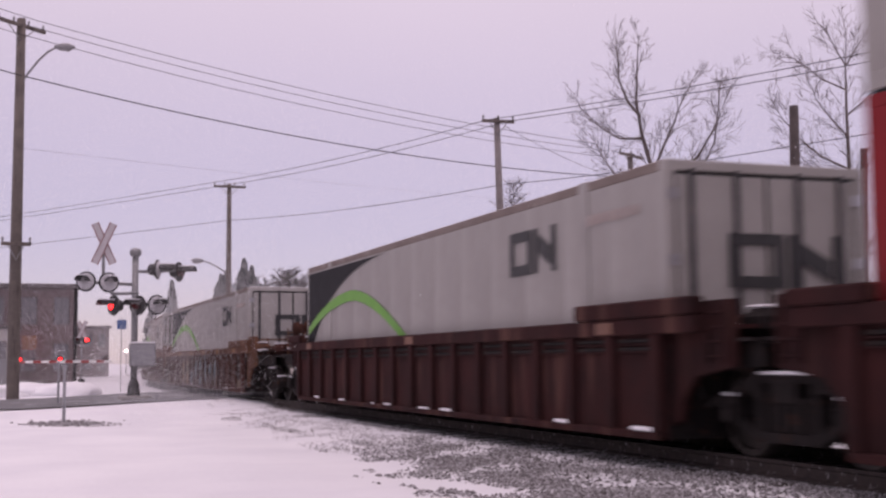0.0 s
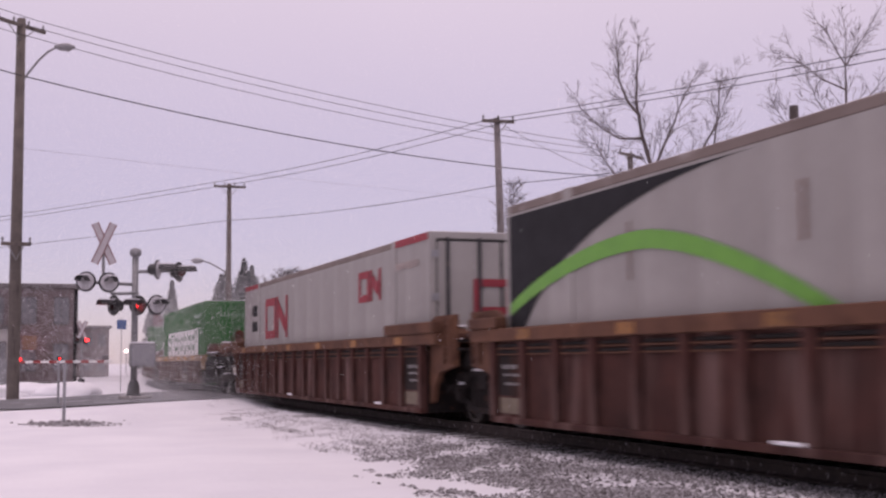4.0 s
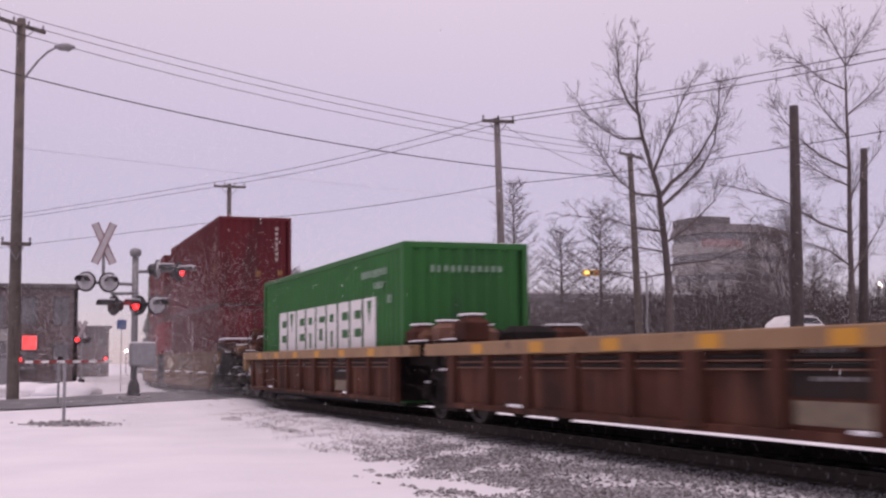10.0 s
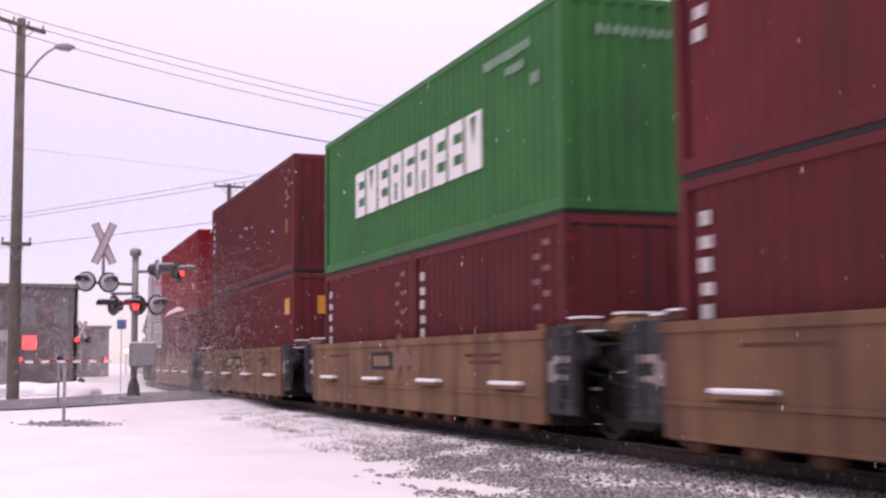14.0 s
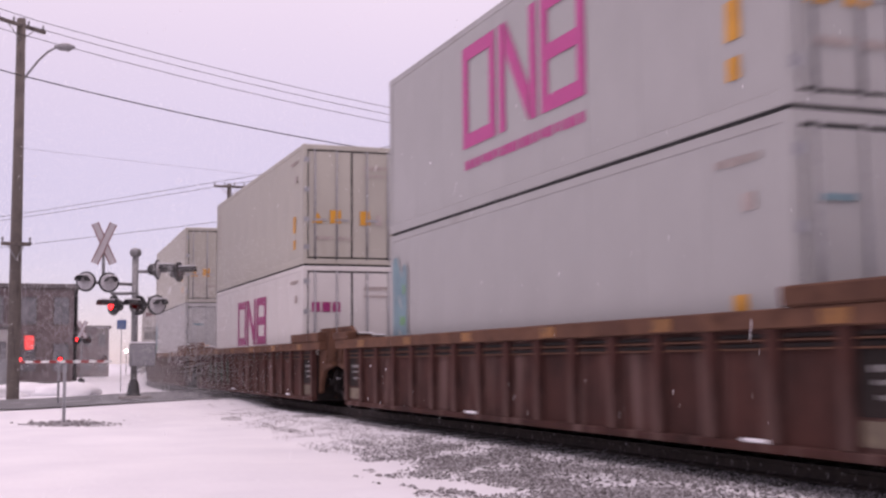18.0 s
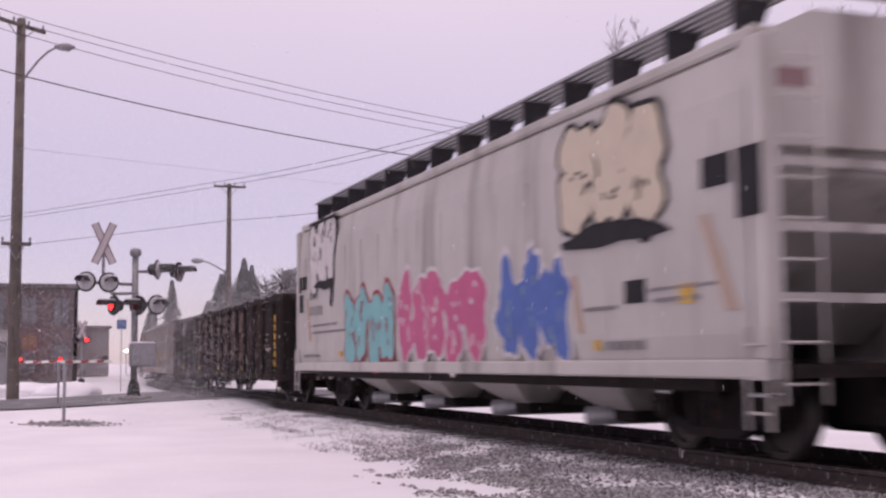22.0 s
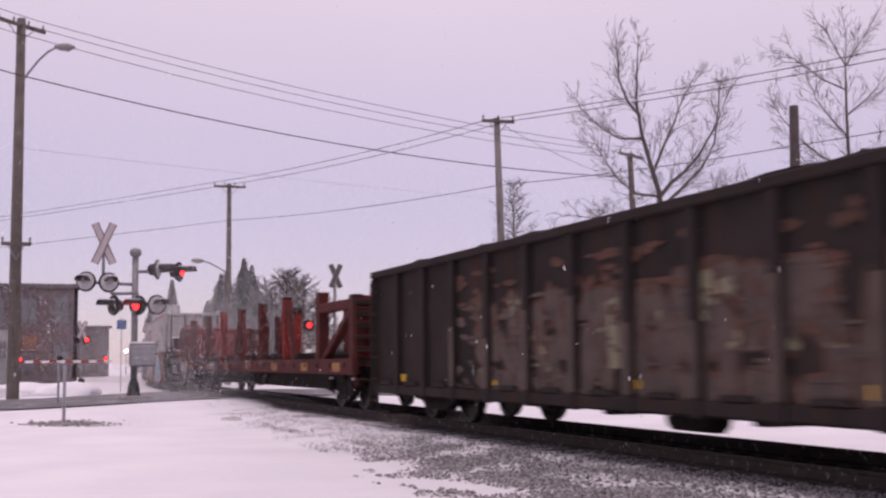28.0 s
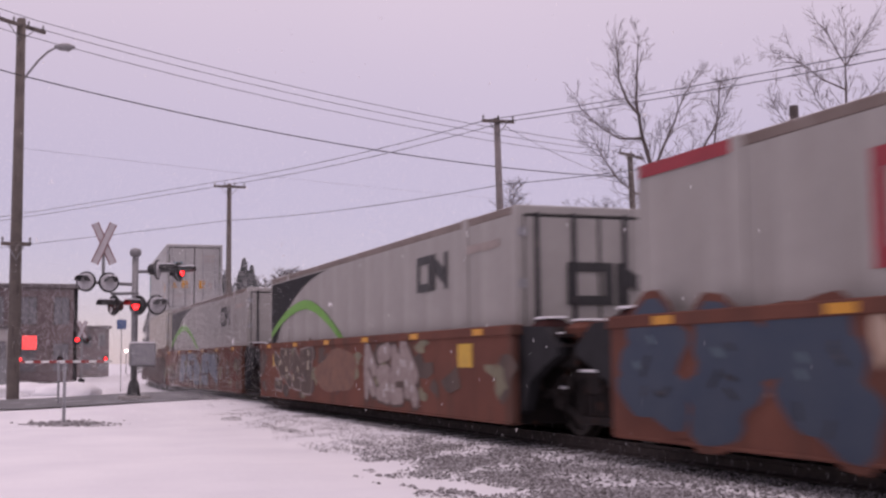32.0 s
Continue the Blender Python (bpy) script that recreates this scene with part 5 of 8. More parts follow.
def ladder(parent, x, y0, y1, z0, z1, axis="x", mat="iron", rungs=5):
    """Two upright stiles and their rungs, each a piece of its own."""
    def at(a, z):
        return (x, a, z) if axis == "x" else (a, x, z)
    bm = bmesh.new()
    tube(bm, [at(y0, z0), at(y0, z1)], 0.02, 5)
    lad = part("ladder", bm, mat, parent)
    barpart("stile", mat, lad, [at(y1, z0), at(y1, z1)], 0.02, "", 5)
    bm = bmesh.new()
    tube(bm, [at(y0, z0), at(y1, z0)], 0.015, 5)
    me = mesh_of("rung", bm, mat)
    for i in range(rungs):
        part("rung", me, None, lad, at=(0, 0, (z1 - z0) * (i + 0.5) / rungs))


SINGLE = {"emblem_blocks": "emblem_block", "emblem_slots": "emblem_slot", "emblem_band": "emblem_band", "reflector": "reflector", "sticker": "sticker", "upright_marks": "upright_bar", "number_bars": "number_bar", "white_mark": "white_mark", "red_roof_edge": "red_roof_edge", "stencil_panel": "stencil_panel", "yellow_column": "yellow_bar", "orange_flash": "orange_flash", "warning_panel": "warning_panel", "faded_panel": "faded_panel", "spray_drip": "spray_drip"}


def plates(name, polys, x, material, parent, label="", depth=0.006):
    """Thin paint or sticker plates on an upright side at x, from outlines of (y, z); depth goes outwards."""
    if name in SINGLE and len(polys) > 1:
        return [plates(SINGLE[name], [o], x, material, parent, label, depth) for o in polys][0]
    bm = bmesh.new()
    for i, o in enumerate(polys):
        prism(bm, o, "x", x, x + (-depth if x < 0 else depth) * (1 + 0.04 * (i % 11)))
    ob = part(name, bm, material, parent, label)
    if len(polys) > 3:
        ob["kind"] = "stuff"
    return ob


def end_plates(name, polys, y, material, parent, label="", depth=0.006):
    if name in SINGLE and len(polys) > 1:
        return [end_plates(SINGLE[name], [o], y, material, parent, label, depth) for o in polys][0]
    bm = bmesh.new()
    for o in polys:
        prism(bm, o, "y", y, y - depth)
    ob = part(name, bm, material, parent, label)
    if len(polys) > 3:
        ob["kind"] = "stuff"
    return ob


def rect(a0, a1, b0, b1):
    return [(a0, b0), (a1, b0), (a1, b1), (a0, b1)]


def bars(a0, a1, b0, b1, n, seed=0, fill=0.72):
    """A row of small upright bars in place of small writing."""
    rnd = random.Random(seed)
    step = (a1 - a0) / n
    return [rect(a0 + i * step, a0 + i * step + step * fill * rnd.uniform(0.75, 1.1), b0 + (b1 - b0) * rnd.choice((0, 0, 0.12)), b1) for i in range(n)]


def blob(cy, cz, ry, rz, seed, n=18, rough=0.28):
    rnd = random.Random(seed)
    ph = [rnd.uniform(0, 6.28) for _ in range(3)]
    o = []
    for i in range(n):
        a = 2 * math.pi * i / n
        k = 1 + rough * (0.5 * math.sin(2 * a + ph[0]) + 0.4 * math.sin(3 * a + ph[1]) + 0.35 * math.sin(5 * a + ph[2]))
        o.append((cy + ry * math.cos(a) * k, cz + rz * math.sin(a) * k))
    return o


def stroke(p, q, w):
    """A fat rounded stroke between two points, as an outline."""
    dx, dy = q[0] - p[0], q[1] - p[1]
    n = math.hypot(dx, dy) or 1.0
    ux, uy = dx / n * w, dy / n * w
    o = []
    for cx, cy, s in ((q[0], q[1], 1), (p[0], p[1], -1)):
        for a in (-80, -40, 0, 40, 80):
            c, d = math.cos(radians(a)), math.sin(radians(a))
            o.append((cx + s * (ux * c - uy * d), cy + s * (uy * c + ux * d)))
    return o


def graffito(parent, x, y0, y1, z0, z1, count, fill, edge, seed, shine=None):
    """Fat sprayed shapes of crossing strokes, with a darker edge behind them and small lights on top."""
    rnd = random.Random(seed)
    step = (y1 - y0) / count
    back, front, hi = [], [], []
    h = z1 - z0
    w = min(step * 0.17, h * 0.14)
    for i in range(count):
        lean = rnd.uniform(-0.12, 0.12) * step
        grid = [(y0 + step * (i + 0.18 + 0.62 * c) + lean * r + rnd.uniform(-0.05, 0.05) * step, z0 + w + (h - 2 * w) * (r / 2) + rnd.uniform(-0.06, 0.06) * h) for r in range(3) for c in range(2)]
        pairs = rnd.sample([(0, 2), (2, 4), (1, 3), (3, 5), (4, 5), (2, 3), (0, 1), (0, 3), (2, 5)], rnd.choice((4, 5, 6)))
        for a, b in pairs:
            ww = w * rnd.uniform(0.85, 1.2)
            back.append(stroke(grid[a], grid[b], ww + min(0.06, w * 0.35)))
            front.append(stroke(grid[a], grid[b], ww))
            if rnd.random() < 0.6:
                m = ((grid[a][0] * 0.7 + grid[b][0] * 0.3), (grid[a][1] * 0.7 + grid[b][1] * 0.3))
                hi.append(stroke(m, (m[0] + 0.02, m[1] + h * 0.08), w * 0.22))
    sp = plates("spray_outline", back, x, edge, parent, depth=0.004)
    sp["kind"] = "stuff"
    g = plates("spray_fill", front, x, fill, parent, "sprayed graffiti shapes", depth=0.009)
    g["kind"] = "stuff"
    if shine and hi:
        plates("spray_light", hi, x, shine, parent, depth=0.015)["kind"] = "stuff"
    return g


def bubbles(parent, x, y0, y1, z0, z1, count, fill, edge, seed, shine=None, slit=None, spiky=False):
    """Round sprayed letters-like lobes with an edge colour round them, dark slits inside and small lights."""
    rnd = random.Random(seed)
    step, h = (y1 - y0) / count, z1 - z0
    back, front, slits, hi = [], [], [], []
    for i in range(count):
        cy, cz = y0 + step * (i + 0.5), (z0 + z1) / 2 + rnd.uniform(-0.07, 0.07) * h
        rough = 0.55 if spiky else 0.3
        lobes = [(cy + rnd.uniform(-0.1, 0.1) * step, cz + 0.2 * h, step * 0.5, h * 0.31), (cy + rnd.uniform(-0.1, 0.1) * step, cz - 0.2 * h, step * 0.47, h * 0.3), (cy, cz, step * 0.36, h * 0.4)]
        for k, (a, b, ry, rz) in enumerate(lobes):
            sd = seed * 31 + i * 3 + k
            front.append(blob(a, b, ry, rz, sd, 22, rough))
            back.append(blob(a, b, ry + 0.07, rz + 0.07, sd, 22, rough))
        for k in range(4):
            a = (cy + rnd.uniform(-0.3, 0.3) * step, cz + rnd.uniform(-0.32, 0.32) * h)
            slits.append(stroke(a, (a[0] + rnd.uniform(-0.12, 0.12) * step, a[1] + rnd.uniform(-0.16, 0.16) * h), 0.022))
        for k in range(2):
            a = (cy + rnd.uniform(-0.3, 0.3) * step, cz + rnd.uniform(0.0, 0.35) * h)
            hi.append(stroke(a, (a[0] + 0.05, a[1] + 0.05), 0.03))
    plates("spray_outline", back, x, edge, parent, depth=0.004)["kind"] = "stuff"
    plates("spray_fill", front, x, fill, parent, "sprayed graffiti shapes", depth=0.009)["kind"] = "stuff"
    plates("spray_slit", slits, x, slit or edge, parent, depth=0.015)["kind"] = "stuff"
    if shine:
        plates("spray_light", hi, x, shine, parent, depth=0.016)["kind"] = "stuff"


def flecks(y0, y1, z0, z1, n, seed, long=0.3, thick=0.035):
    """Thin ragged horizontal flakes, as paint peels off ribbed steel."""
    rnd = random.Random(seed)
    out_list = []
    for _ in range(n):
        a, b = rnd.uniform(y0, y1), rnd.uniform(z0, z1)
        w, t = long * rnd.uniform(0.25, 1.0), thick * rnd.uniform(0.4, 1.3)
        k = rnd.uniform(-0.25, 0.25) * w
        out_list.append([(a - w / 2, b), (a - w * 0.2, b - t), (a + w * 0.25, b - t * 0.6), (a + w / 2, b + k * 0.2), (a + w * 0.3, b + t * 0.9), (a - w * 0.15, b + t)])
    return out_list


# ---------------------------------------------------------------- well cars
RUST_END = 0.3        # how far the smooth sides run past the well


def well_car(style, label, half, pitch, front_end, rear_end):
    """One unit: side sills, side plates, ribs, floor, end decks; style gives the paint and the kind of side."""
    car = thing("well_car", label, "freight car", "cars of the train")
    ribbed, paint, sill, z_lo, z_s0, z_s1, plate, gap = {
        "maroon": (True, "maroon", "maroon", 0.16, 1.26, 1.44, half + 0.15, 1.04),
        "brown": (True, "brown", "brown_sill", 0.16, 1.26, 1.44, half + 0.15, 1.04),
        "yellow": (True, "umber", "ochre", 0.3, 1.08, 1.27, half + 0.2, 1.38),
        "tan": (False, "tan", "tan", 0.19, 1.26, 1.38, half - 0.1, 0),
        "rust": (False, "rust_side", "rust_side", 0.14, 1.34, 1.48, half + RUST_END, 0)}[style]
    deck = min(half + 2.9, pitch / 2 - 0.15) if style != "yellow" else pitch / 2 - 0.2
    reach = {"yellow": 1.1, "rust": 0.05, "tan": 0.05}.get(style, 0.7)
    for k in (-1, 1):
        s = sorted((k * 1.36, k * 1.53))
        boxpart("top_sill", sill, car, *s, -plate - reach, plate + reach, z_s0, z_s1, "", 0.012)
        boxpart("side_plate", paint, car, *sorted((k * (1.44 if ribbed else 1.5), k * 1.41)), -plate, plate, z_lo + 0.02, z_s0 + 0.004)
        boxpart("bottom_sill", paint, car, *sorted((k * 1.36, k * 1.515)), -plate + 0.05, plate - 0.05, z_lo - 0.01, z_lo + (0.075 if ribbed else 0.03), "", 0.008)
        if ribbed:
            n = int(round(2 * plate / gap))
            bm = bmesh.new()
            w = 0.075 if style != "yellow" else 0.09
            box(bm, *sorted((k * 1.438, k * 1.522)), -w, w, z_lo + 0.075, z_s0, 0.01)
            me = mesh_of("rib", bm, paint)
            wide = bmesh.new()
            box(wide, *sorted((k * 1.438, k * 1.545)), -0.17, 0.17, z_lo + 0.02, z_s0, 0.012)
            wide_me = mesh_of("rib", wide, paint)
            for i in range(n + 1):
                y = -plate + 0.1 + (2 * plate - 0.2) * i / n
                part("rib", wide_me if style == "yellow" and i == n // 2 else me, None, car, at=(0, y, 0))
            if k < 0:
                rnd = random.Random(int(half * 10))
                chance = {"maroon": 0.35, "yellow": 0.25}.get(style, 0.12)
                sn = bmesh.new()
                for i in range(n):
                    y = -plate + 0.1 + (2 * plate - 0.2) * i / n
                    if rnd.random() < chance or i == 2:
                        l0 = rnd.uniform(0.05, 0.2)
                        box(sn, -1.52, -1.445, y + 0.09, y + 0.09 + l0 + rnd.uniform(0.1, 0.4), z_lo + 0.07, z_lo + 0.09 + rnd.uniform(0, 0.03), 0.02)
                part("snow_ledge", sn, "snow", car, "snow caught on the lower ledge")
                # dark iron bars stand in for shadowed openings, pale lips for their bright edges
                bm = bmesh.new()
                box(bm, -1.478, -1.442, -gap * 0.36, gap * 0.36, -0.02, 0.02, 0.004)
                bar_me = mesh_of("stiffener", bm, "iron")
                bm = bmesh.new()
                box(bm, -1.49, -1.442, -gap * 0.37, gap * 0.37, -0.008, 0.008)
                lip_me = mesh_of("stiffener", bm, sill if style != "yellow" else "rusty")
                for i in range(n):
                    y = -plate + 0.1 + (2 * plate - 0.2) * (i + 0.5) / n
                    for dz, me2 in ((-0.15, bar_me), (-0.06, bar_me), (-0.18, lip_me), (-0.1, lip_me)):
                        part("stiffener", me2, None, car, at=(0, y, z_s0 + dz))
                bay_w = (2 * plate - 0.2) / n
                dark = [0, n - 1] if style == "brown" else [2] if style == "yellow" else []
                for i in dark:
                    y = -plate + 0.1 + bay_w * (i + 0.5)
                    boxpart("dark_bay_panel", "coal", car, -1.449, -1.441, y - bay_w * 0.4, y + bay_w * 0.42, z_lo + 0.36, z_s0 - 0.05, "dark stencilled panel in the side bay")
                    boxpart("notice", "faded_notice", car, -1.449, -1.441, y - bay_w * 0.38, y + bay_w * 0.38, z_lo + 0.12, z_lo + 0.33, "faded cream notice")
                    plates("small_writing", bars(y - bay_w * 0.3, y + bay_w * 0.25, z_lo + 0.62, z_lo + 0.66, 6, i) + bars(y - bay_w * 0.3, y + bay_w * 0.2, z_lo + 0.5, z_lo + 0.54, 6, i + 3) + bars(y - bay_w * 0.2, y + bay_w * 0.3, z_lo + 0.72, z_lo + 0.78, 5, i + 5), -1.4495, "mark_grey", car, depth=0.003)
    for k in (-1, 1):
        tabs = []
        for i in range(6 if style in ("yellow", "brown", "rust") else 3):
            y = -plate + 1.2 + (2 * plate - 2.4) * i / (5 if style in ("yellow", "brown", "rust") else 2)
            tabs.append(rect(y - 0.2, y + 0.2, z_s0 + 0.02, z_s1 - 0.03))
        if style != "tan":
            plates("reflector", tabs, k * 1.531, "dim_amber" if style == "brown" else "amber" if style != "maroon" else "rusty", car, "orange reflective patches")
    if style in ("brown", "maroon"):
        for k in (-1, 1):
            boxpart("raised_sill", sill, car, *sorted((k * 1.4, k * 1.56)), -plate - 0.7, -plate + 1.9, z_s1 + 0.003, z_s1 + 0.19, "", 0.02)
            boxpart("raised_sill", sill, car, *sorted((k * 1.4, k * 1.56)), plate - 0.35, plate + 0.7, z_s1 + 0.003, z_s1 + 0.16, "", 0.02)
    if style == "tan":
        for k in (-1, 1):
            for i in range(4):
                y = -plate + 1.3 + (2 * plate - 2.6) * i / 3 - 0.2
                st = boxpart("step", "tan", car, *sorted((k * 1.5, k * 1.62)), y - 0.5, y + 0.5, 0.62, 0.66)
                boxpart("snow_cap", "snow", st, *sorted((k * 1.5, k * 1.62)), y - 0.48, y + 0.48, 0.661, 0.72, "", 0.02)
            boxpart("side_moulding", "tan", car, *sorted((k * 1.5, k * 1.525)), -plate, plate, 0.53, 0.58)
            for i in range(12):
                y = -plate + 0.6 + (2 * plate - 1.2) * i / 11
                boxpart("bottom_bracket", "umber", car, *sorted((k * 1.36, k * 1.5)), y - 0.14, y + 0.14, 0.05, 0.2, "", 0.03)
        plates("stencil_panel", [rect(-0.9, 1.6, 0.85, 1.17)], -1.5005, "charcoal", car, "dark framed panel with pale marks", 0.004)
        plates("stencil_writing", bars(-0.7, 0.25, 0.92, 1.1, 6, 5) + bars(0.5, 1.45, 0.92, 1.1, 4, 6), -1.5045, "ochre", car)
        plates("small_writing", bars(-4.6, -3.2, 1.05, 1.1, 14, 3) + bars(-4.6, -3.4, 0.95, 1.0, 12, 4) + bars(3.2, 4.6, 1.1, 1.14, 14, 8), -1.5005, "umber", car)
    # floor of the well and cross bearers
    boxpart("well_floor", "iron", car, -1.4, 1.4, -plate + 0.1, plate - 0.1, z_lo + 0.0, z_lo + 0.07)
    bm = bmesh.new()
    for i in range(9):
        y = -plate + 0.5 + (2 * plate - 1) * i / 8
        box(bm, -1.36, 1.36, y - 0.1, y + 0.1, z_lo - 0.015, z_lo - 0.001)
    part("cross_bearers", bm, "iron", car)
    # ends
    for sgn, is_outer in ((-1, front_end), (1, rear_end)):
        e0, e1 = sgn * (plate - 0.05), sgn * (half + 2.9 if is_outer else pitch / 2 - 0.12)
        lo, hi = min(e0, e1), max(e0, e1)
        bm = bmesh.new()
        prism(bm, [(e0, z_lo + 0.3), (e0, 1.16), (e1, 1.1), (e1, 0.84), (sgn * (plate + 0.5), 0.84)], "x", -0.62, 0.62)
        part("end_sill", bm, "iron", car)
        for k in (-1, 1):
            bm = bmesh.new()
            if style == "yellow":
                box(bm, *sorted((k * 1.4, k * 1.5)), *sorted((sgn * (plate - 0.05), sgn * (plate + 0.17))), z_lo - 0.02, z_s0, 0.012)
                part("end_post", bm, paint, car)
                if is_outer:
                    bm = bmesh.new()
                    prism(bm, [(sgn * (plate + 0.78), z_s0 + 0.004), (sgn * (plate + 1.12), z_s0 + 0.004), (sgn * (plate + 1.1), 0.78), (sgn * (plate + 0.84), 0.78)], "x", *sorted((k * 1.42, k * 1.52)))
                    part("end_gusset", bm, sill, car)
                continue
            if style in ("brown", "maroon"):
                zt = 1.72 if style == "brown" else 1.58
                prism(bm, [(sgn * (plate - 0.1), zt - 0.12), (sgn * (plate - 0.1), z_lo + 0.12), (sgn * (plate + 0.12), z_lo + 0.2), (sgn * (plate + 0.2), 0.6), (sgn * (plate + 0.45), 0.82), (sgn * (plate + 1.12), 0.92), (sgn * (plate + 1.12), zt), (sgn * (plate + 0.2), zt)], "x", *sorted((k * 1.27, k * 1.352)))
                part("end_bracket", bm, sill, car)
                ladder(car, k * 1.37, *sorted((sgn * (plate + 0.72), sgn * (plate + 1.02))), 0.95, zt - 0.05, "x", sill, 4)
                continue
            prism(bm, [(sgn * (plate - 0.1), z_s1 - 0.02), (sgn * (plate - 0.1), z_lo + 0.12), (sgn * (plate + 0.12), z_lo + 0.2), (sgn * (plate + 0.3), 0.72), (sgn * (plate + 0.7), 0.9), (sgn * (plate + 1.15), 1.06), (sgn * (plate + 1.15), 1.16), (sgn * (plate + 0.72), z_s1 - 0.05)], "x", *sorted((k * 1.24, k * 1.38)))
            part("end_bracket", bm, "charcoal", car)
        if style == "tan" and is_outer:
            for k in (-1, 1):
                bm = bmesh.new()
                prism(bm, [(sgn * (plate + 0.055), z_lo + 0.04), (sgn * (plate + 0.3), 0.42), (sgn * (plate + 0.85), 0.72), (sgn * (plate + 1.62), 0.93), (sgn * (plate + 1.7), 1.02), (sgn * (plate + 1.7), z_s1 - 0.03), (sgn * (plate + 0.055), z_s1)], "x", *sorted((k * 1.4, k * 1.497)))
                part("end_side_panel", bm, "tan", car, "tan side plate sloping up to the coupler")
                boxpart("notice", "bone_worn", car, *sorted((k * 1.498, k * 1.503)), *sorted((sgn * (plate + 1.28), sgn * (plate + 1.5))), 1.02, 1.26)
                boxpart("patch_plate", "umber", car, *sorted((k * 1.498, k * 1.506)), *sorted((sgn * (plate + 0.62), sgn * (plate + 0.8))), 0.86, 1.12)
            hs = boxpart("brake_housing", "maroon", car, -1.3, 0.3, *sorted((sgn * (plate + 0.3), sgn * (plate + 1.75))), 1.2, 1.74, "dark rounded housing under a cap of snow", 0.1)
            snow_cap(hs, -1.25, 0.25, *sorted((sgn * (plate + 0.36), sgn * (plate + 1.7))), 1.735, 0.05)
        elif style == "tan":
            for k in (-1, 1):
                boxpart("end_side_panel", "slate", car, *sorted((k * 1.4, k * 1.46)), *sorted((sgn * (plate + 0.02), sgn * (plate + 0.86))), 0.32, 1.42, "dark grey panel at the car end", 0.015)
                ladder(car, k * 1.48, *sorted((sgn * (plate + 0.5), sgn * (plate + 0.84))), 0.4, 1.4, "x", "slate", 5)
                boxpart("notice", "bone_worn", car, *sorted((k * 1.462, k * 1.468)), *sorted((sgn * (plate + 0.08), sgn * (plate + 0.24))), 0.72, 0.98)
            plates("small_writing", bars(*sorted((sgn * (plate + 0.2), sgn * (plate + 0.65))), 0.95, 1.05, 4, 3) + bars(*sorted((sgn * (plate + 0.2), sgn * (plate + 0.6))), 0.75, 0.82, 5, 4), -1.461, "faint", car, depth=0.003)
        boxpart("end_bulkhead", "iron", car, -1.4, 1.4, *sorted((sgn * max(plate - 0.12, half + 0.05), sgn * max(plate - 0.06, half + 0.11))), z_lo, 1.16)
        for k in (-1, 1):
            boxpart("end_shroud", "iron", car, *sorted((k * 1.12, k * 1.16)), *sorted((e0, e1)), 0.92, 1.16)
        bm = bmesh.new()
        rnd = random.Random(int(half * 3 + sgn + pitch))
        for i in range(6):
            by = min(e0, e1) + abs(e1 - e0) * rnd.random()
            tube(bm, [(-1.22, by, rnd.uniform(0.5, 1.0)), (-1.22, by + rnd.uniform(-0.5, 0.5), rnd.uniform(0.5, 1.1))], 0.018, 5)
        part("brake_rigging", bm, "iron", car, "thin rods and hoses")["kind"] = "stuff"
        deck_ob = boxpart("end_deck", "iron", car, -1.3, 1.3, lo + (0.15 if sgn > 0 else 0), hi - (0.15 if sgn < 0 else 0), 1.165, 1.2)
        bm = bmesh.new()
        rnd = random.Random(int(half * 7 + sgn))
        for i in range(7):
            bx, by = rnd.uniform(-1.2, 0.8), rnd.uniform(lo + 0.2, hi - 0.5)
            box(bm, bx, bx + rnd.uniform(0.25, 0.7), by, by + rnd.uniform(0.1, 0.4), 1.198, 1.2 + rnd.uniform(0.03, 0.08), 0.02)
        part("snow_ledge", bm, "snow", deck_ob, "snow lying on the end deck")
        tone = {"yellow": ("umber", "brown_sill", "rusty", "iron"), "brown": ("brown_sill", "umber", "brown", "iron"), "maroon": ("maroon", "umber", "iron", "maroon"), "tan": ("umber", "slate", "tan", "iron"), "rust": ("maroon", "iron", "rust_side", "iron")}[style]
        rnd = random.Random(int(half * 11 + sgn * 5 + pitch * 3))
        span = hi - lo
        for i, (fy, bx, wx, wy, hz) in enumerate(((0.22, -1.25, 0.42, 0.5, 0.34), (0.5, -1.2, 0.55, 0.34, 0.22), (0.74, -1.05, 0.7, 0.36, 0.3), (0.36, -0.35, 0.75, 0.55, 0.26), (0.62, 0.5, 0.6, 0.6, 0.24))):
            cy = lo + span * (fy if sgn > 0 else 1 - fy)
            top = 1.2 + hz * rnd.uniform(0.85, 1.15) * (1.4 if style == "yellow" else 1.0)
            gear = boxpart("end_casting", tone[i % 4], car, bx, bx + wx, cy - wy / 2, cy + wy / 2, 1.2, top, "rounded casting on the end deck", 0.12)
            if i % 2 == 0:
                snow_cap(gear, bx + 0.06, bx + wx - 0.06, cy - wy / 2 + 0.06, cy + wy / 2 - 0.06, top, 0.03)
        walk_z = 1.29
        plank = boxpart("walk_plank", tone[3], car, -1.3, -1.12, lo + 0.1, hi - 0.1, walk_z, walk_z + 0.04, "grated step along the deck edge")
        snow_cap(plank, -1.29, -1.14, lo + span * 0.3, hi - span * 0.25, walk_z + 0.04, 0.025)
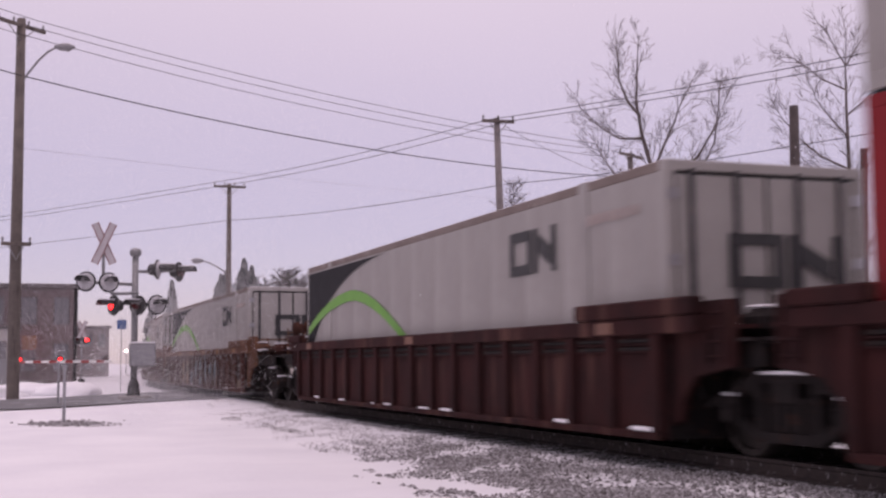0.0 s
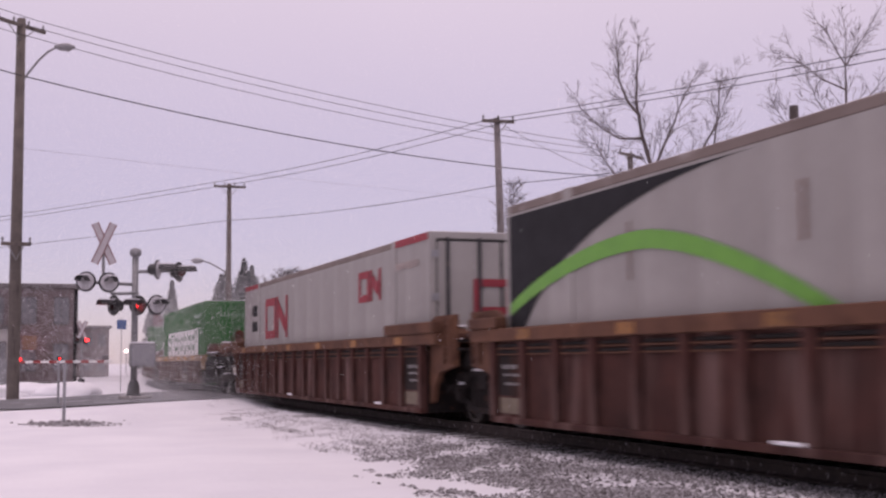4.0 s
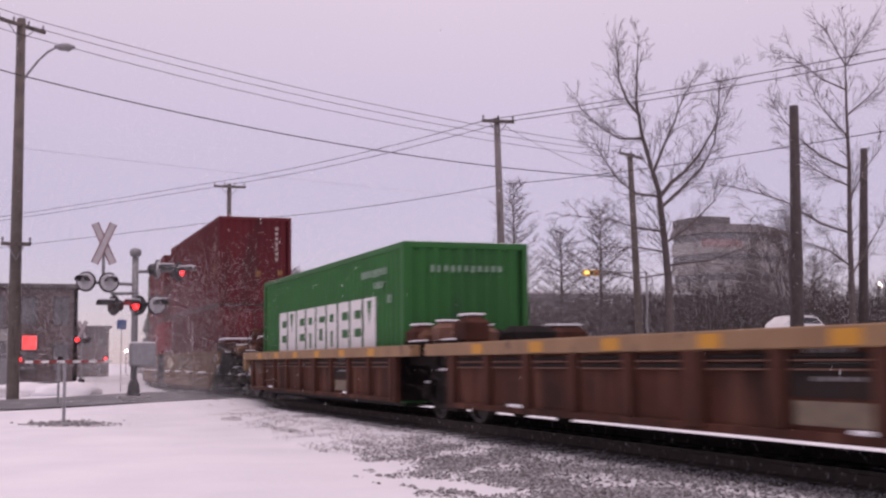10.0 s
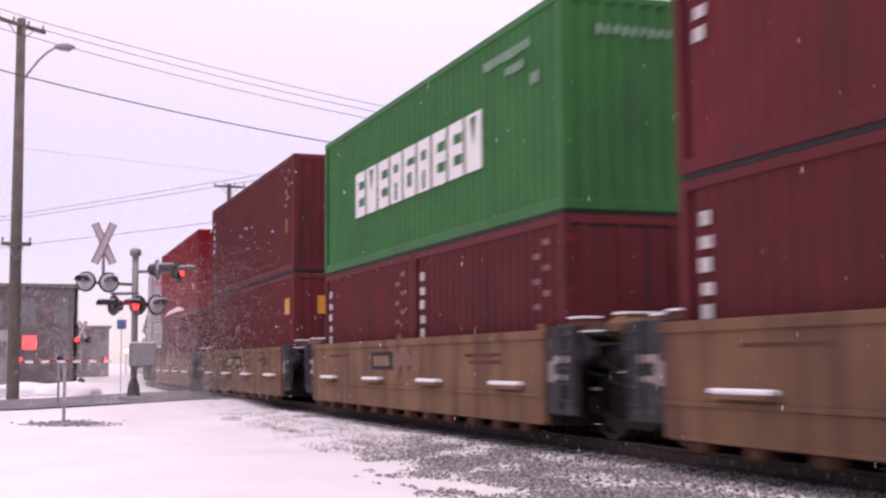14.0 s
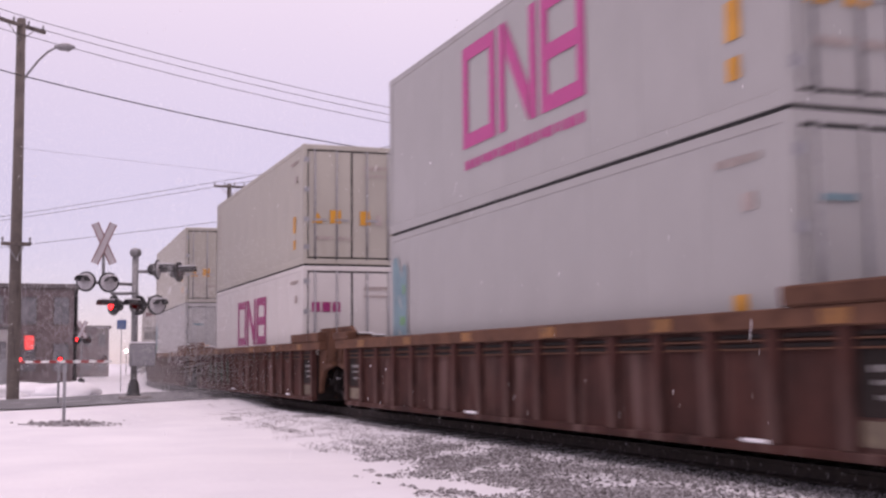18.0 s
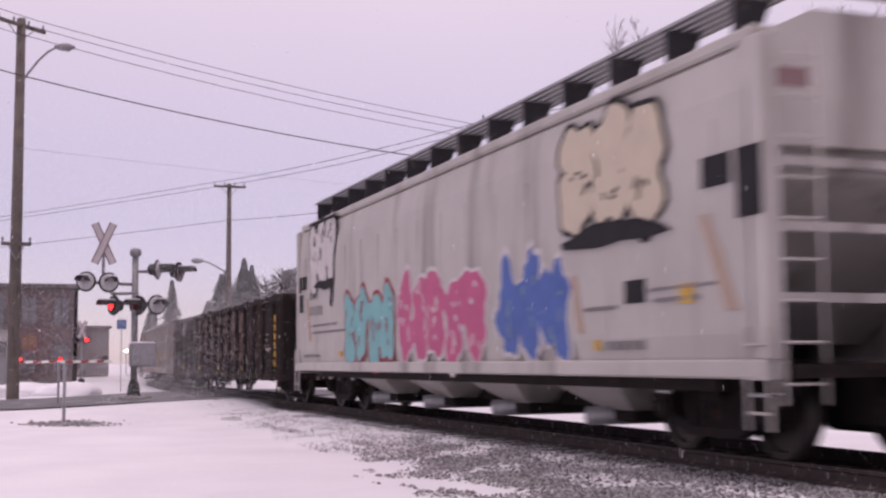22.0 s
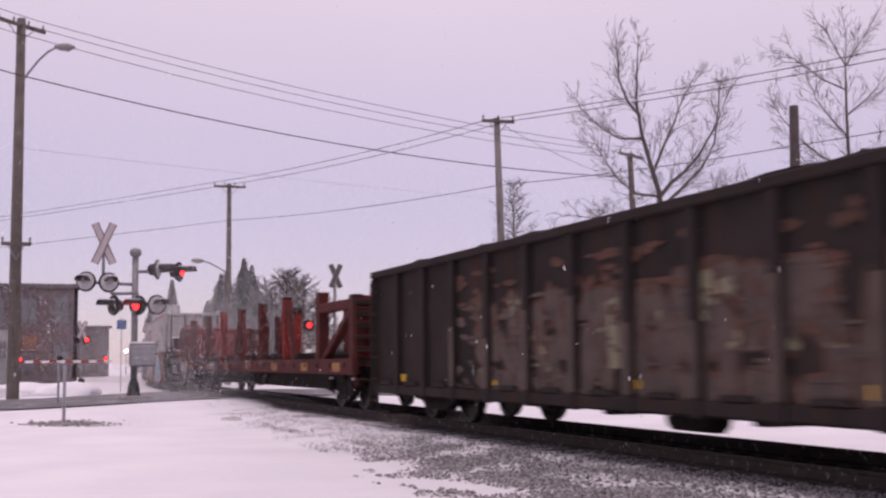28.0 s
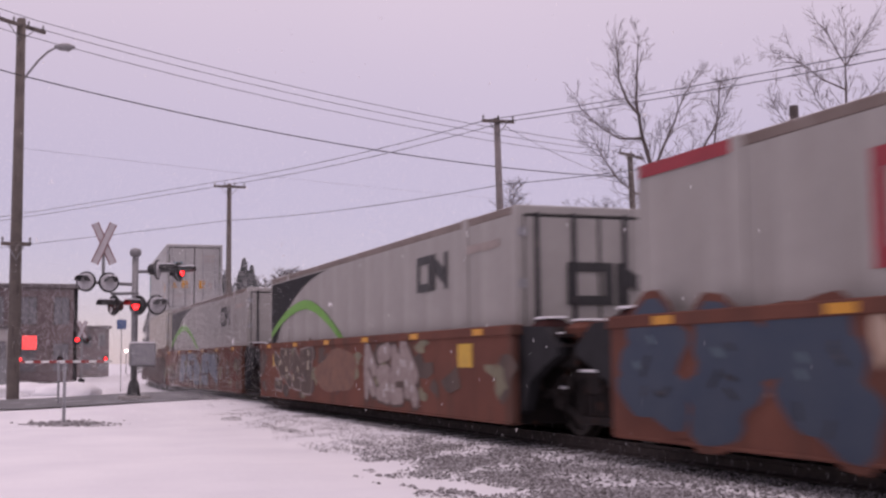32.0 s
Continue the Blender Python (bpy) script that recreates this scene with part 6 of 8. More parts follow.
        if is_outer:
            for k in (-1, 1):
                barpart("handrail", tone[0], car, [(k * 1.25, sgn * (plate + 0.5), 1.2), (k * 1.25, sgn * (plate + 0.5), 1.62), (k * 1.25, e1 - sgn * 0.35, 1.62), (k * 1.25, e1 - sgn * 0.35, 1.2)], 0.02, "", 5)
            barpart("cross_rail", tone[0], car, [(-1.25, lo + span * 0.4, 1.62), (1.25, lo + span * 0.4, 1.62)], 0.025, "", 6)
            ladder(car, e1 - sgn * 0.2, -0.75, -0.3, 1.0, 1.9, "y", tone[0], 4)
        if is_outer:
            add_truck(car, sgn * (half + 2.0))
            coupler(car, sgn * (half + 2.7), sgn * (half + 3.5))
            barpart("brake_wheel", "umber", car, [(-0.55, e1, 1.9), (-0.55, e1 + sgn * 0.04, 1.9)], 0.16, "round hand brake wheel", 14)
            if style == "rust" and sgn < 0:
                hs = boxpart("brake_housing", "maroon", car, -1.15, 0.2, *sorted((e1 - sgn * 0.85, e1 - sgn * 2.0)), 1.2, 2.06, "dark rounded brake housing", 0.16)
                snow_cap(hs, -1.1, 0.15, *sorted((e1 - sgn * 0.9, e1 - sgn * 1.95)), 2.055, 0.04)
                for k in (-1, 1):
                    boxpart("end_side_panel", "rust_side", car, *sorted((k * 1.5, k * 1.41)), -plate - 0.9, -plate - 0.002, z_lo + 0.1, z_s1, "", 0.01)
                boxpart("end_post", "tan", car, -1.5, -1.39, *sorted((-plate - 1.3, -plate - 0.95)), 0.5, z_s0, "tan post with a white notice", 0.01)
                boxpart("notice", "bone_worn", car, -1.506, -1.49, *sorted((-plate - 1.25, -plate - 1.0)), 0.78, 1.2)
            boxpart("brake_stand", "umber", car, -0.62, -0.48, *sorted((e1 - sgn * 0.2, e1 - sgn * 0.05)), 1.1, 2.05, "", 0.02)
        elif sgn > 0:
            add_truck(car, pitch / 2)
    for bx in (-1.0, 0.6):
        boxpart("air_reservoir", "iron", car, bx, bx + 0.4, -plate - 1.0, -plate - 0.45, 0.85, 1.15, "", 0.08)
    return car


# ---------------------------------------------------------------- containers
def wave_side(bm, x, y0, y1, z0, z1, out, pitch=0.28, depth=0.04):
    """Trapezoid corrugation of a side wall."""
    n = int((y1 - y0) / pitch)
    p = (y1 - y0) / n
    lo, hi = [], []
    for i in range(n):
        for f, d in ((0.0, 0.0), (0.27, 0.0), (0.5, 1.0), (0.77, 1.0)):
            xx = x - out * depth * d
            lo.append(bm.verts.new((xx, y0 + (i + f) * p, z0)))
            hi.append(bm.verts.new((xx, y0 + (i + f) * p, z1)))
    for i in range(len(lo) - 1):
        bm.faces.new((lo[i], lo[i + 1], hi[i + 1], hi[i]))


def wave_end(bm, y, x0, x1, z0, z1, out, pitch=0.24, depth=0.04):
    n = int((x1 - x0) / pitch)
    p = (x1 - x0) / n
    lo, hi = [], []
    for i in range(n):
        for f, d in ((0.0, 0.0), (0.27, 0.0), (0.5, 1.0), (0.77, 1.0)):
            yy = y - out * depth * d
            lo.append(bm.verts.new((x0 + (i + f) * p, yy, z0)))
            hi.append(bm.verts.new((x0 + (i + f) * p, yy, z1)))
    for i in range(len(lo) - 1):
        bm.faces.new((lo[i], lo[i + 1], hi[i + 1], hi[i]))


def container(label, length, width, height, paint, corrugated, doors, frame_paint=None, group="containers on the train", post_in=0.0):
    """A box at z 0 with its frame, walls, roof and end; doors: whether the leading end has doors with lock rods."""
    c = thing("container", label, "shipping container", group)
    L, W = length / 2, width / 2
    fp = frame_paint or paint
    for sx in (-1, 1):
        for sy in (-1, 1):
            boxpart("corner_post", fp, c, *sorted((sx * W, sx * (W - 0.11))), *sorted((sy * L, sy * (L - 0.14))), 0.0, height, "", 0.01)
        boxpart("top_rail", "roof_edge" if post_in and paint == "white_box" else fp, c, *sorted((sx * (W - 0.004), sx * (W - 0.1))), -L + 0.14, L - 0.14, height - 0.12, height - 0.003, "", 0.012)
        boxpart("bottom_rail", fp, c, *sorted((sx * (W - 0.004), sx * (W - 0.12))), -L + 0.14, L - 0.14, 0.0, 0.16, "", 0.012)
        bm = bmesh.new()
        if corrugated:
            wave_side(bm, sx * (W - 0.012), -L + 0.14, L - 0.14, 0.155, height - 0.115, sx)
        else:
            n = int(length / 1.22)
            wide = (length - 0.28) / n
            box(bm, *sorted((sx * (W - 0.012), sx * (W - 0.05))), -wide / 2 + 0.004, wide / 2 - 0.004, 0.16, height - 0.12)
            panel_me = mesh_of("side_panel", bm, paint)
            for i in range(n):
                part("side_panel", panel_me, None, c, at=(0, -L + 0.14 + wide * (i + 0.5), 0))
        if corrugated:
            part("side_wall", bm, paint, c)
        if not corrugated:
            boxpart("wall_lining", paint, c, *sorted((sx * (W - 0.018), sx * (W - 0.04))), -L + 0.15, L - 0.15, 0.16, height - 0.12)
        if post_in:
            for sy in (-1, 1):
                boxpart("lifting_post", fp, c, *sorted((sx * (W + 0.004), sx * (W - 0.1))), *sorted((sy * post_in - 0.12, sy * post_in + 0.12)), 0.02, height + 0.01, "", 0.012)
    boxpart("roof", paint if corrugated else "white_box", c, -W + 0.06, W - 0.06, -L + 0.1, L - 0.1, height - 0.06, height - 0.012)
    snow = bmesh.new()
    box(snow, -W + 0.05, W - 0.05, -L + 0.08, L - 0.08, height - 0.012, height + 0.012, 0.01)
    part("roof_snow", snow, "snow", c, "thin layer of snow on the roof")
    boxpart("floor", "iron", c, -W + 0.1, W - 0.1, -L + 0.12, L - 0.12, 0.05, 0.14)
    # black block added in the stacking gap to draw its shadow line
    boxpart("underframe", "gasket", c, -W + 0.025, W - 0.025, -L + 0.03, L - 0.03, -0.06, 0.03)
    for sy in (-1, 1):
        for nm, za, zb in (("end_sill", 0.0, 0.13), ("end_header", height - 0.12, height)):
            boxpart(nm, fp, c, -W + 0.11, W - 0.11, *sorted((sy * (L - 0.004), sy * (L - 0.1))), za, zb, "", 0.01)
        bm = bmesh.new()
        if sy < 0 and doors:
            for s2 in (-1, 1):
                box(bm, *sorted((s2 * 0.025, s2 * (W - 0.145))), -L + 0.02, -L + 0.07, 0.17, height - 0.16, 0.008)
            part("end_door", bm, paint, c)
            gk = bmesh.new()
            box(gk, -W + 0.112, W - 0.112, -L + 0.03, -L + 0.06, 0.131, height - 0.121)
            part("door_gasket", gk, "gasket", c)
            for bx in (-0.92, -0.38, 0.38, 0.92):
                barpart("lock_rod", "slate" if post_in else "steel" if not corrugated else paint, c, [(bx * W / 1.22, -L + 0.0, 0.1), (bx * W / 1.22, -L + 0.0, height - 0.1)], 0.034 if post_in else 0.024, "upright lock rod", 6)
                boxpart("lock_handle", "steel" if not corrugated else paint, c, bx * W / 1.22 - 0.05, bx * W / 1.22 + 0.28, -L - 0.015, -L + 0.015, height * 0.36, height * 0.36 + 0.05)
            for s2 in (-1, 1):
                for hz in (0.12, 0.35, 0.6, 0.85):
                    boxpart("hinge", fp if corrugated else "steel", c, *sorted((s2 * (W - 0.16), s2 * (W - 0.02))), -L - 0.012, -L + 0.01, height * hz, height * hz + 0.12)
        elif corrugated:
            wave_end(bm, sy * (L - 0.012), -W + 0.11, W - 0.11, 0.12, height - 0.11, sy)
            part("end_wall", bm, paint, c)
        else:
            box(bm, -W + 0.1, W - 0.1, *sorted((sy * (L - 0.02), sy * (L - 0.06))), 0.12, height - 0.11)
            part("end_wall", bm, paint, c)
    return c


def marks_green(c, L, W, z0, z1, y0, y1, ring):
    """Row of white blocks with slots, small bars, and a ring mark on the leading end."""
    n, polys, slots = 9, [], []
    step = (y1 - y0) / n
    for i in range(n):
        a, b = y0 + i * step, y0 + i * step + step * 0.86
        polys.append(rect(a, b, z0, z1))
        h = z1 - z0
        kind = (0, 1, 0, 2, 3, 2, 0, 0, 1)[8 - i]
        e = step * 0.86
        if kind == 0:
            slots += [rect(a + e * 0.06, a + e * 0.62, z0 + h * 0.22, z0 + h * 0.4), rect(a + e * 0.06, a + e * 0.62, z0 + h * 0.6, z0 + h * 0.78)]
        elif kind == 1:
            slots += [[(a + e * 0.3, z1 - h * 0.06), (a + e * 0.7, z1 - h * 0.06), (a + e * 0.5, z0 + h * 0.45)]]
        elif kind == 2:
            slots += [rect(a + e * 0.3, a + e * 0.68, z0 + h * 0.6, z0 + h * 0.78), rect(a + e * 0.38, a + e * 0.6, z0 + h * 0.05, z0 + h * 0.4)]
        else:
            slots += [rect(a + e * 0.06, a + e * 0.66, z0 + h * 0.62, z0 + h * 0.76), rect(a + e * 0.3, a + e * 0.66, z0 + h * 0.2, z0 + h * 0.48)]
    plates("emblem_blocks", polys, -W - 0.001, "white", c, "row of large white blocks", 0.004)
    plates("emblem_slots", slots, -W - 0.0065, "green", c, "", 0.003)
    plates("small_writing", bars(-L + 1.0, -L + 2.7, 2.35, 2.5, 11, 3) + bars(-L + 1.2, -L + 1.9, 2.12, 2.25, 4, 4) + bars(-L + 0.7, -L + 1.0, 1.8, 1.98, 2, 5), -W - 0.001, "pale_green", c)
    end_plates("number_bars", bars(-0.7, 0.75, 2.34, 2.47, 11, 2, 0.5), -L - 0.002, "pale_green", c, "pale bars on the end")
    if ring:
        bm = bmesh.new()
        for i in range(20):
            a, b = 2 * math.pi * i / 20, 2 * math.pi * (i + 1) / 20
            prism(bm, [(0.33 * math.cos(a), 1.86 + 0.35 * math.sin(a)), (0.33 * math.cos(b), 1.86 + 0.35 * math.sin(b)), (0.1 * math.cos(b), 1.86 + 0.1 * math.sin(b)), (0.1 * math.cos(a), 1.86 + 0.1 * math.sin(a))], "y", -L - 0.001, -L - 0.008)
        part("ring_mark", bm, "white", c, "round white ring mark")


def marks_red(c, L, W, H, seed, upper):
    rnd = random.Random(seed)
    col = [rect(L - 0.58 - 0.03 * (i % 2), L - 0.42 + 0.02 * (i % 3), H * 0.8 - i * 0.24, H * 0.8 + 0.15 - 0.02 * (i % 2) - i * 0.24) for i in range(5)]
    plates("upright_marks", col, -W - 0.001, "bone", c, "upright row of white bars", 0.004)
    plates("small_writing", [rect(-L + 0.45 + 0.3 * (i % 2), -L + 0.62 + 0.3 * (i % 2), H * 0.86 - 0.17 * i, H * 0.86 + 0.08 - 0.17 * i) for i in range(6)], -W - 0.001, "dusty_red", c)
    plates("sticker", [rect(-L + 0.62, -L + 0.85, H * 0.34, H * 0.46)] + ([rect(-L + 0.62, -L + 0.8, H * 0.62, H * 0.72)] if upper else []), -W - 0.001, "dim_amber", c, "yellow sticker", 0.004)
    end_plates("upright_marks", [rect(W - 0.55, W - 0.45, H * 0.85 - i * 0.17, H * 0.85 + 0.11 - i * 0.17) for i in range(7)], -L - 0.002, "faint", c)
    end_plates("sticker", [rect(0.02, 0.2, H * 0.31, H * 0.38), rect(W - 0.46, W - 0.3, H * 0.33, H * 0.39)], -L - 0.002, "dim_amber", c, "yellow sticker")


def marks_reefer(c, L, W, H, colour, big, small):
    if big:
        y0, z0, z1, t, w = big
        f = frame_of(y0 - w, y0, z0, z1, t)
        a = y0 - w * 2.12
        f += [rect(a, a + t, z0, z1), rect(a + w - t, a + w, z0, z1), [(a + w - t * 1.2, z1), (a + w - t * 1.2, z1 - t * 2.2), (a + t * 1.2, z0), (a + t * 1.2, z0 + t * 2.2)]]
        a = y0 - w * 3.24
        f += frame_of(a, a + w, z0, z1, t) + [rect(a + t, a + w - t, (z0 + z1 - t) / 2, (z0 + z1 + t) / 2)]
        plates("emblem_blocks", f, -W - 0.001, colour, c, "large emblem of coloured bars", 0.004)
        plates("emblem_line", bars(y0 - w * 3.2, y0, z0 - 0.34, z0 - 0.2, 18, 4), -W - 0.001, colour, c)
    if small:
        end_plates("emblem_blocks", [rect(-1.0, -0.8, H * 0.62, H * 0.7), rect(-0.74, -0.54, H * 0.62, H * 0.7), rect(-0.48, -0.3, H * 0.62, H * 0.7)], -L - 0.002, colour, c, "small coloured emblem")
    plates("small_writing", bars(-L + 0.5, -L + 1.3, H * 0.86, H * 0.89, 8, 3) + [rect(-L + 0.6, -L + 0.8, H * 0.7, H * 0.76)], -W - 0.001, "faint", c)
    plates("sticker", [rect(-L + 0.75, -L + 1.0, H * 0.28, H * 0.42), rect(-L + 0.78, -L + 1.0, H * 0.14, H * 0.22)], -W - 0.001, "amber", c, "orange warning sticker")
    end_plates("sticker", [[(-1.0, H * 0.34), (-0.72, H * 0.34), (-0.86, H * 0.43)], rect(-0.55, -0.28, H * 0.34, H * 0.45), rect(0.2, 0.45, H * 0.33, H * 0.45)], -L - 0.002, "amber", c, "orange warning sticker")
    end_plates("small_writing", bars(-0.95, -0.45, H * 0.2, H * 0.23, 6, 2) + bars(-0.35, 0.0, H * 0.2, H * 0.23, 4, 6) + bars(0.3, 0.9, H * 0.8, H * 0.83, 7, 9) + bars(0.3, 0.9, H * 0.74, H * 0.76, 7, 10) + [rect(0.6, 0.75, H * 0.33, H * 0.42)], -L - 0.002, "faint", c)


def frame_of(a0, a1, b0, b1, t, slant=0.0):
    """A closed outline of four bars, its right edge shifted up by slant."""
    return [[(a0, b1 - t), (a1, b1 - t), (a1, b1), (a0, b1)], rect(a0, a1, b0, b0 + t), rect(a0, a0 + t, b0 + t, b1 - t), rect(a1 - t, a1, b0 + t, b1 - t)]


def noodle(y0, z0, z1, t):
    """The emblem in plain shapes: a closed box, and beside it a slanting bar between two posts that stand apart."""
    w = (z1 - z0) * 1.2
    f = frame_of(y0, y0 + w, z0, z1, t)
    a = y0 - w * 1.08
    f += [rect(a + w - t, a + w, z0, z1), rect(a, a + t, z0, z1), [(a + w - t * 1.3, z1 - t * 0.6), (a + w - t * 1.3, z1 - t * 2.4), (a + t * 1.3, z0 + t * 0.6), (a + t * 1.3, z0 + t * 2.4)]]
    return f


def marks_swoosh(c, L, W, H, colour="black", swoosh=True):
    if swoosh:
        n = 14
        top = [(L - 0.12 - 5.92 * i / n, H - 0.16) for i in range(n + 1)]
        cut = [(L - 0.12 - 5.92 * i / n, H - 0.16 - (1 - math.sqrt(max(0.0, 1 - (1 - i / n) ** 2)) if i else 1.0) * (H - 0.35)) for i in range(n + 1)]
        bm = bmesh.new()
        strip(bm, top, cut, -W - 0.001, -0.004)
        part("dark_field", bm, "charcoal", c, "dark curved field")
        up, lo = [], []
        for i in range(23):
            f = i / 22
            d = 0.15 + 7.15 * f
            y = L - d
            g = 2.08 - (0.72 * ((3.8 - d) / 3.8) ** 2 if d < 3.8 else 0.97 * ((d - 3.8) / 3.4) ** 1.6)
            up.append((y, g + 0.09))
            lo.append((y, g - 0.07 - 0.05 * math.sin(math.pi * f)))
        bm = bmesh.new()
        strip(bm, up, lo, -W - 0.006, -0.004)
        part("green_arc", bm, "lime", c, "bright green arc")
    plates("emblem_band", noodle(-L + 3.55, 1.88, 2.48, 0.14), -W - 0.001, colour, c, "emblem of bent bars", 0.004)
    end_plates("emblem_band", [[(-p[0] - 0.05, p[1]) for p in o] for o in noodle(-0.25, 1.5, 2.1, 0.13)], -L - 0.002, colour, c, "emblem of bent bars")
    plates("small_writing", bars(-L + 0.6, -L + 1.9, H - 0.55, H - 0.42, 12, 3), -W - 0.001, "faint", c)


# ---------------------------------------------------------------- gondolas, hopper, flat
def gondola(label, length, paint, rib_paint, ribs, z0, z1, lean_marks, load="coal"):
    c = thing("gondola_car", label, "freight car", "cars of the train")
    L, W = length / 2 - 0.15, 1.6
    for k in (-1, 1):
        boxpart("side_wall", paint, c, *sorted((k * (W - 0.1), k * (W - 0.13))), -L, L, z0, z1 - 0.1)
        boxpart("top_chord", rib_paint, c, *sorted((k * W, k * (W - 0.2))), -L - 0.02, L + 0.02, z1 - 0.12, z1, "", 0.02)
        boxpart("bottom_chord", rib_paint, c, *sorted((k * (W - 0.03), k * (W - 0.2))), -L, L, z0 - 0.02, z0 + 0.13, "", 0.015)
        bm = bmesh.new()
        box(bm, *sorted((k * (W - 0.005), k * (W - 0.105))), -0.085, 0.085, z0 - 0.05, z1 - 0.12, 0.02)
        me = mesh_of("rib", bm, rib_paint)
        for i in range(ribs + 1):
            part("rib", me, None, c, at=(0, -L + 0.1 + (2 * L - 0.2) * i / ribs, 0))
        bm = bmesh.new()
        prism(bm, [(-0.3, z0 + 0.14), (0.3, z0 + 0.14), (0.22, z0 + 0.2), (-0.22, z0 + 0.2)], "x", *sorted((k * (W - 0.02), k * (W - 0.1))))
        gusset = mesh_of("gusset", bm, rib_paint)
        for i in range(ribs):
            part("gusset", gusset, None, c, at=(0, -L + 0.1 + (2 * L - 0.2) * (i + 0.5) / ribs, 0))
    for sy in (-1, 1):
        boxpart("end_wall", paint, c, -W + 0.13, W - 0.13, *sorted((sy * (L - 0.02), sy * (L - 0.06))), z0, z1 - 0.08)
        for z in (0.2, 0.42, 0.64, 0.9):
            boxpart("end_rib", rib_paint, c, -W + 0.1, W - 0.1, *sorted((sy * (L - 0.018), sy * (L + 0.08))), z0 + (z1 - z0) * z, z0 + (z1 - z0) * z + 0.1, "", 0.02)
        add_truck(c, sy * (L - 1.95))
        coupler(c, sy * (L - 0.1), sy * (L + 0.55))
        ladder(c, sy * (L + 0.1), -1.45, -1.05, z0, z1 - 0.1, "y", rib_paint, 6)
        ladder(c, -W - 0.02, *sorted((sy * (L - 0.1), sy * (L - 0.5))), z0 - 0.35, z1 - 0.2, "x", rib_paint, 6)
        boxpart("end_step", "iron", c, -1.4, -1.0, *sorted((sy * (L - 0.1), sy * (L - 0.45))), z0 - 0.4, z0 - 0.34)
    boxpart("floor", "iron", c, -W + 0.13, W - 0.13, -L + 0.06, L - 0.06, z0 - 0.02, z0 + 0.06)
    boxpart("centre_sill", "iron", c, -0.28, 0.28, -L + 0.2, L - 0.2, z0 - 0.1, z0 - 0.02)
    for y in (-2.2, 0.8, 2.6):
        boxpart("cross_bearer", "iron", c, -1.4, 1.4, y - 0.12, y + 0.12, z0 - 0.09, z0 - 0.02)
    barpart("air_reservoir", "iron", c, [(-0.8, -0.6, z0 - 0.12), (-0.8, 0.3, z0 - 0.12)], 0.14, "", 10)
    barpart("brake_pipe", "iron", c, [(-1.2, -L + 3, z0 - 0.05), (-1.2, L - 3, z0 - 0.05)], 0.016, "", 5)
    bm = bmesh.new()
    n = 40
    rnd = random.Random(int(length * 10))
    pr = [(-L + 0.2 + (2 * L - 0.4) * i / n, z1 + (0.04 if paint == "coal" else -0.3) + (0.13 * noise.noise((i * 0.45, length, 0)) + 0.05 * noise.noise((i * 1.3, length, 4)) if 0 < i < n else -0.28)) for i in range(n + 1)]
    pr[-1] = (L - 0.2, z1 - 0.3)
    prism(bm, pr + [(L - 0.2, z1 - 0.6), (-L + 0.2, z1 - 0.6)], "x", -W + 0.205, W - 0.205)
    part("load", bm, "coal", c, "dark uneven scrap load at the rim")
    tabs = []
    for i in range(5):
        y = -L + 1.6 + (2 * L - 3.2) * i / 4
        tabs.append(rect(y - 0.17, y + 0.17, z0 + 0.2, z0 + 0.32) if paint == "coal" else rect(y - 0.07, y + 0.07, z0 + 0.35, z0 + 0.9))
    plates("reflector", tabs, -W + (0.09 if paint == "coal" else -0.006), "yellow", c, "yellow reflective patches", 0.01)
    if paint == "coal":
        plates("side_marks", lean_marks, -W + 0.095, "rusty", c, "worn rusty and pale marks", 0.006)
    else:
        plates("orange_stripe", [rect(-L, L, z0 - 0.01, z0 + 0.05)], -W + 0.029, "dim_amber", c, "worn orange stripe along the bottom chord", 0.004)
    return c


def scrawl(y0, y1, z0, z1, n, seed, size=0.25):
    rnd = random.Random(seed)
    return [blob(rnd.uniform(y0, y1), rnd.uniform(z0, z1), size * rnd.uniform(0.3, 1.2), size * rnd.uniform(0.25, 0.8), seed + i, 9, 0.5) for i in range(n)]


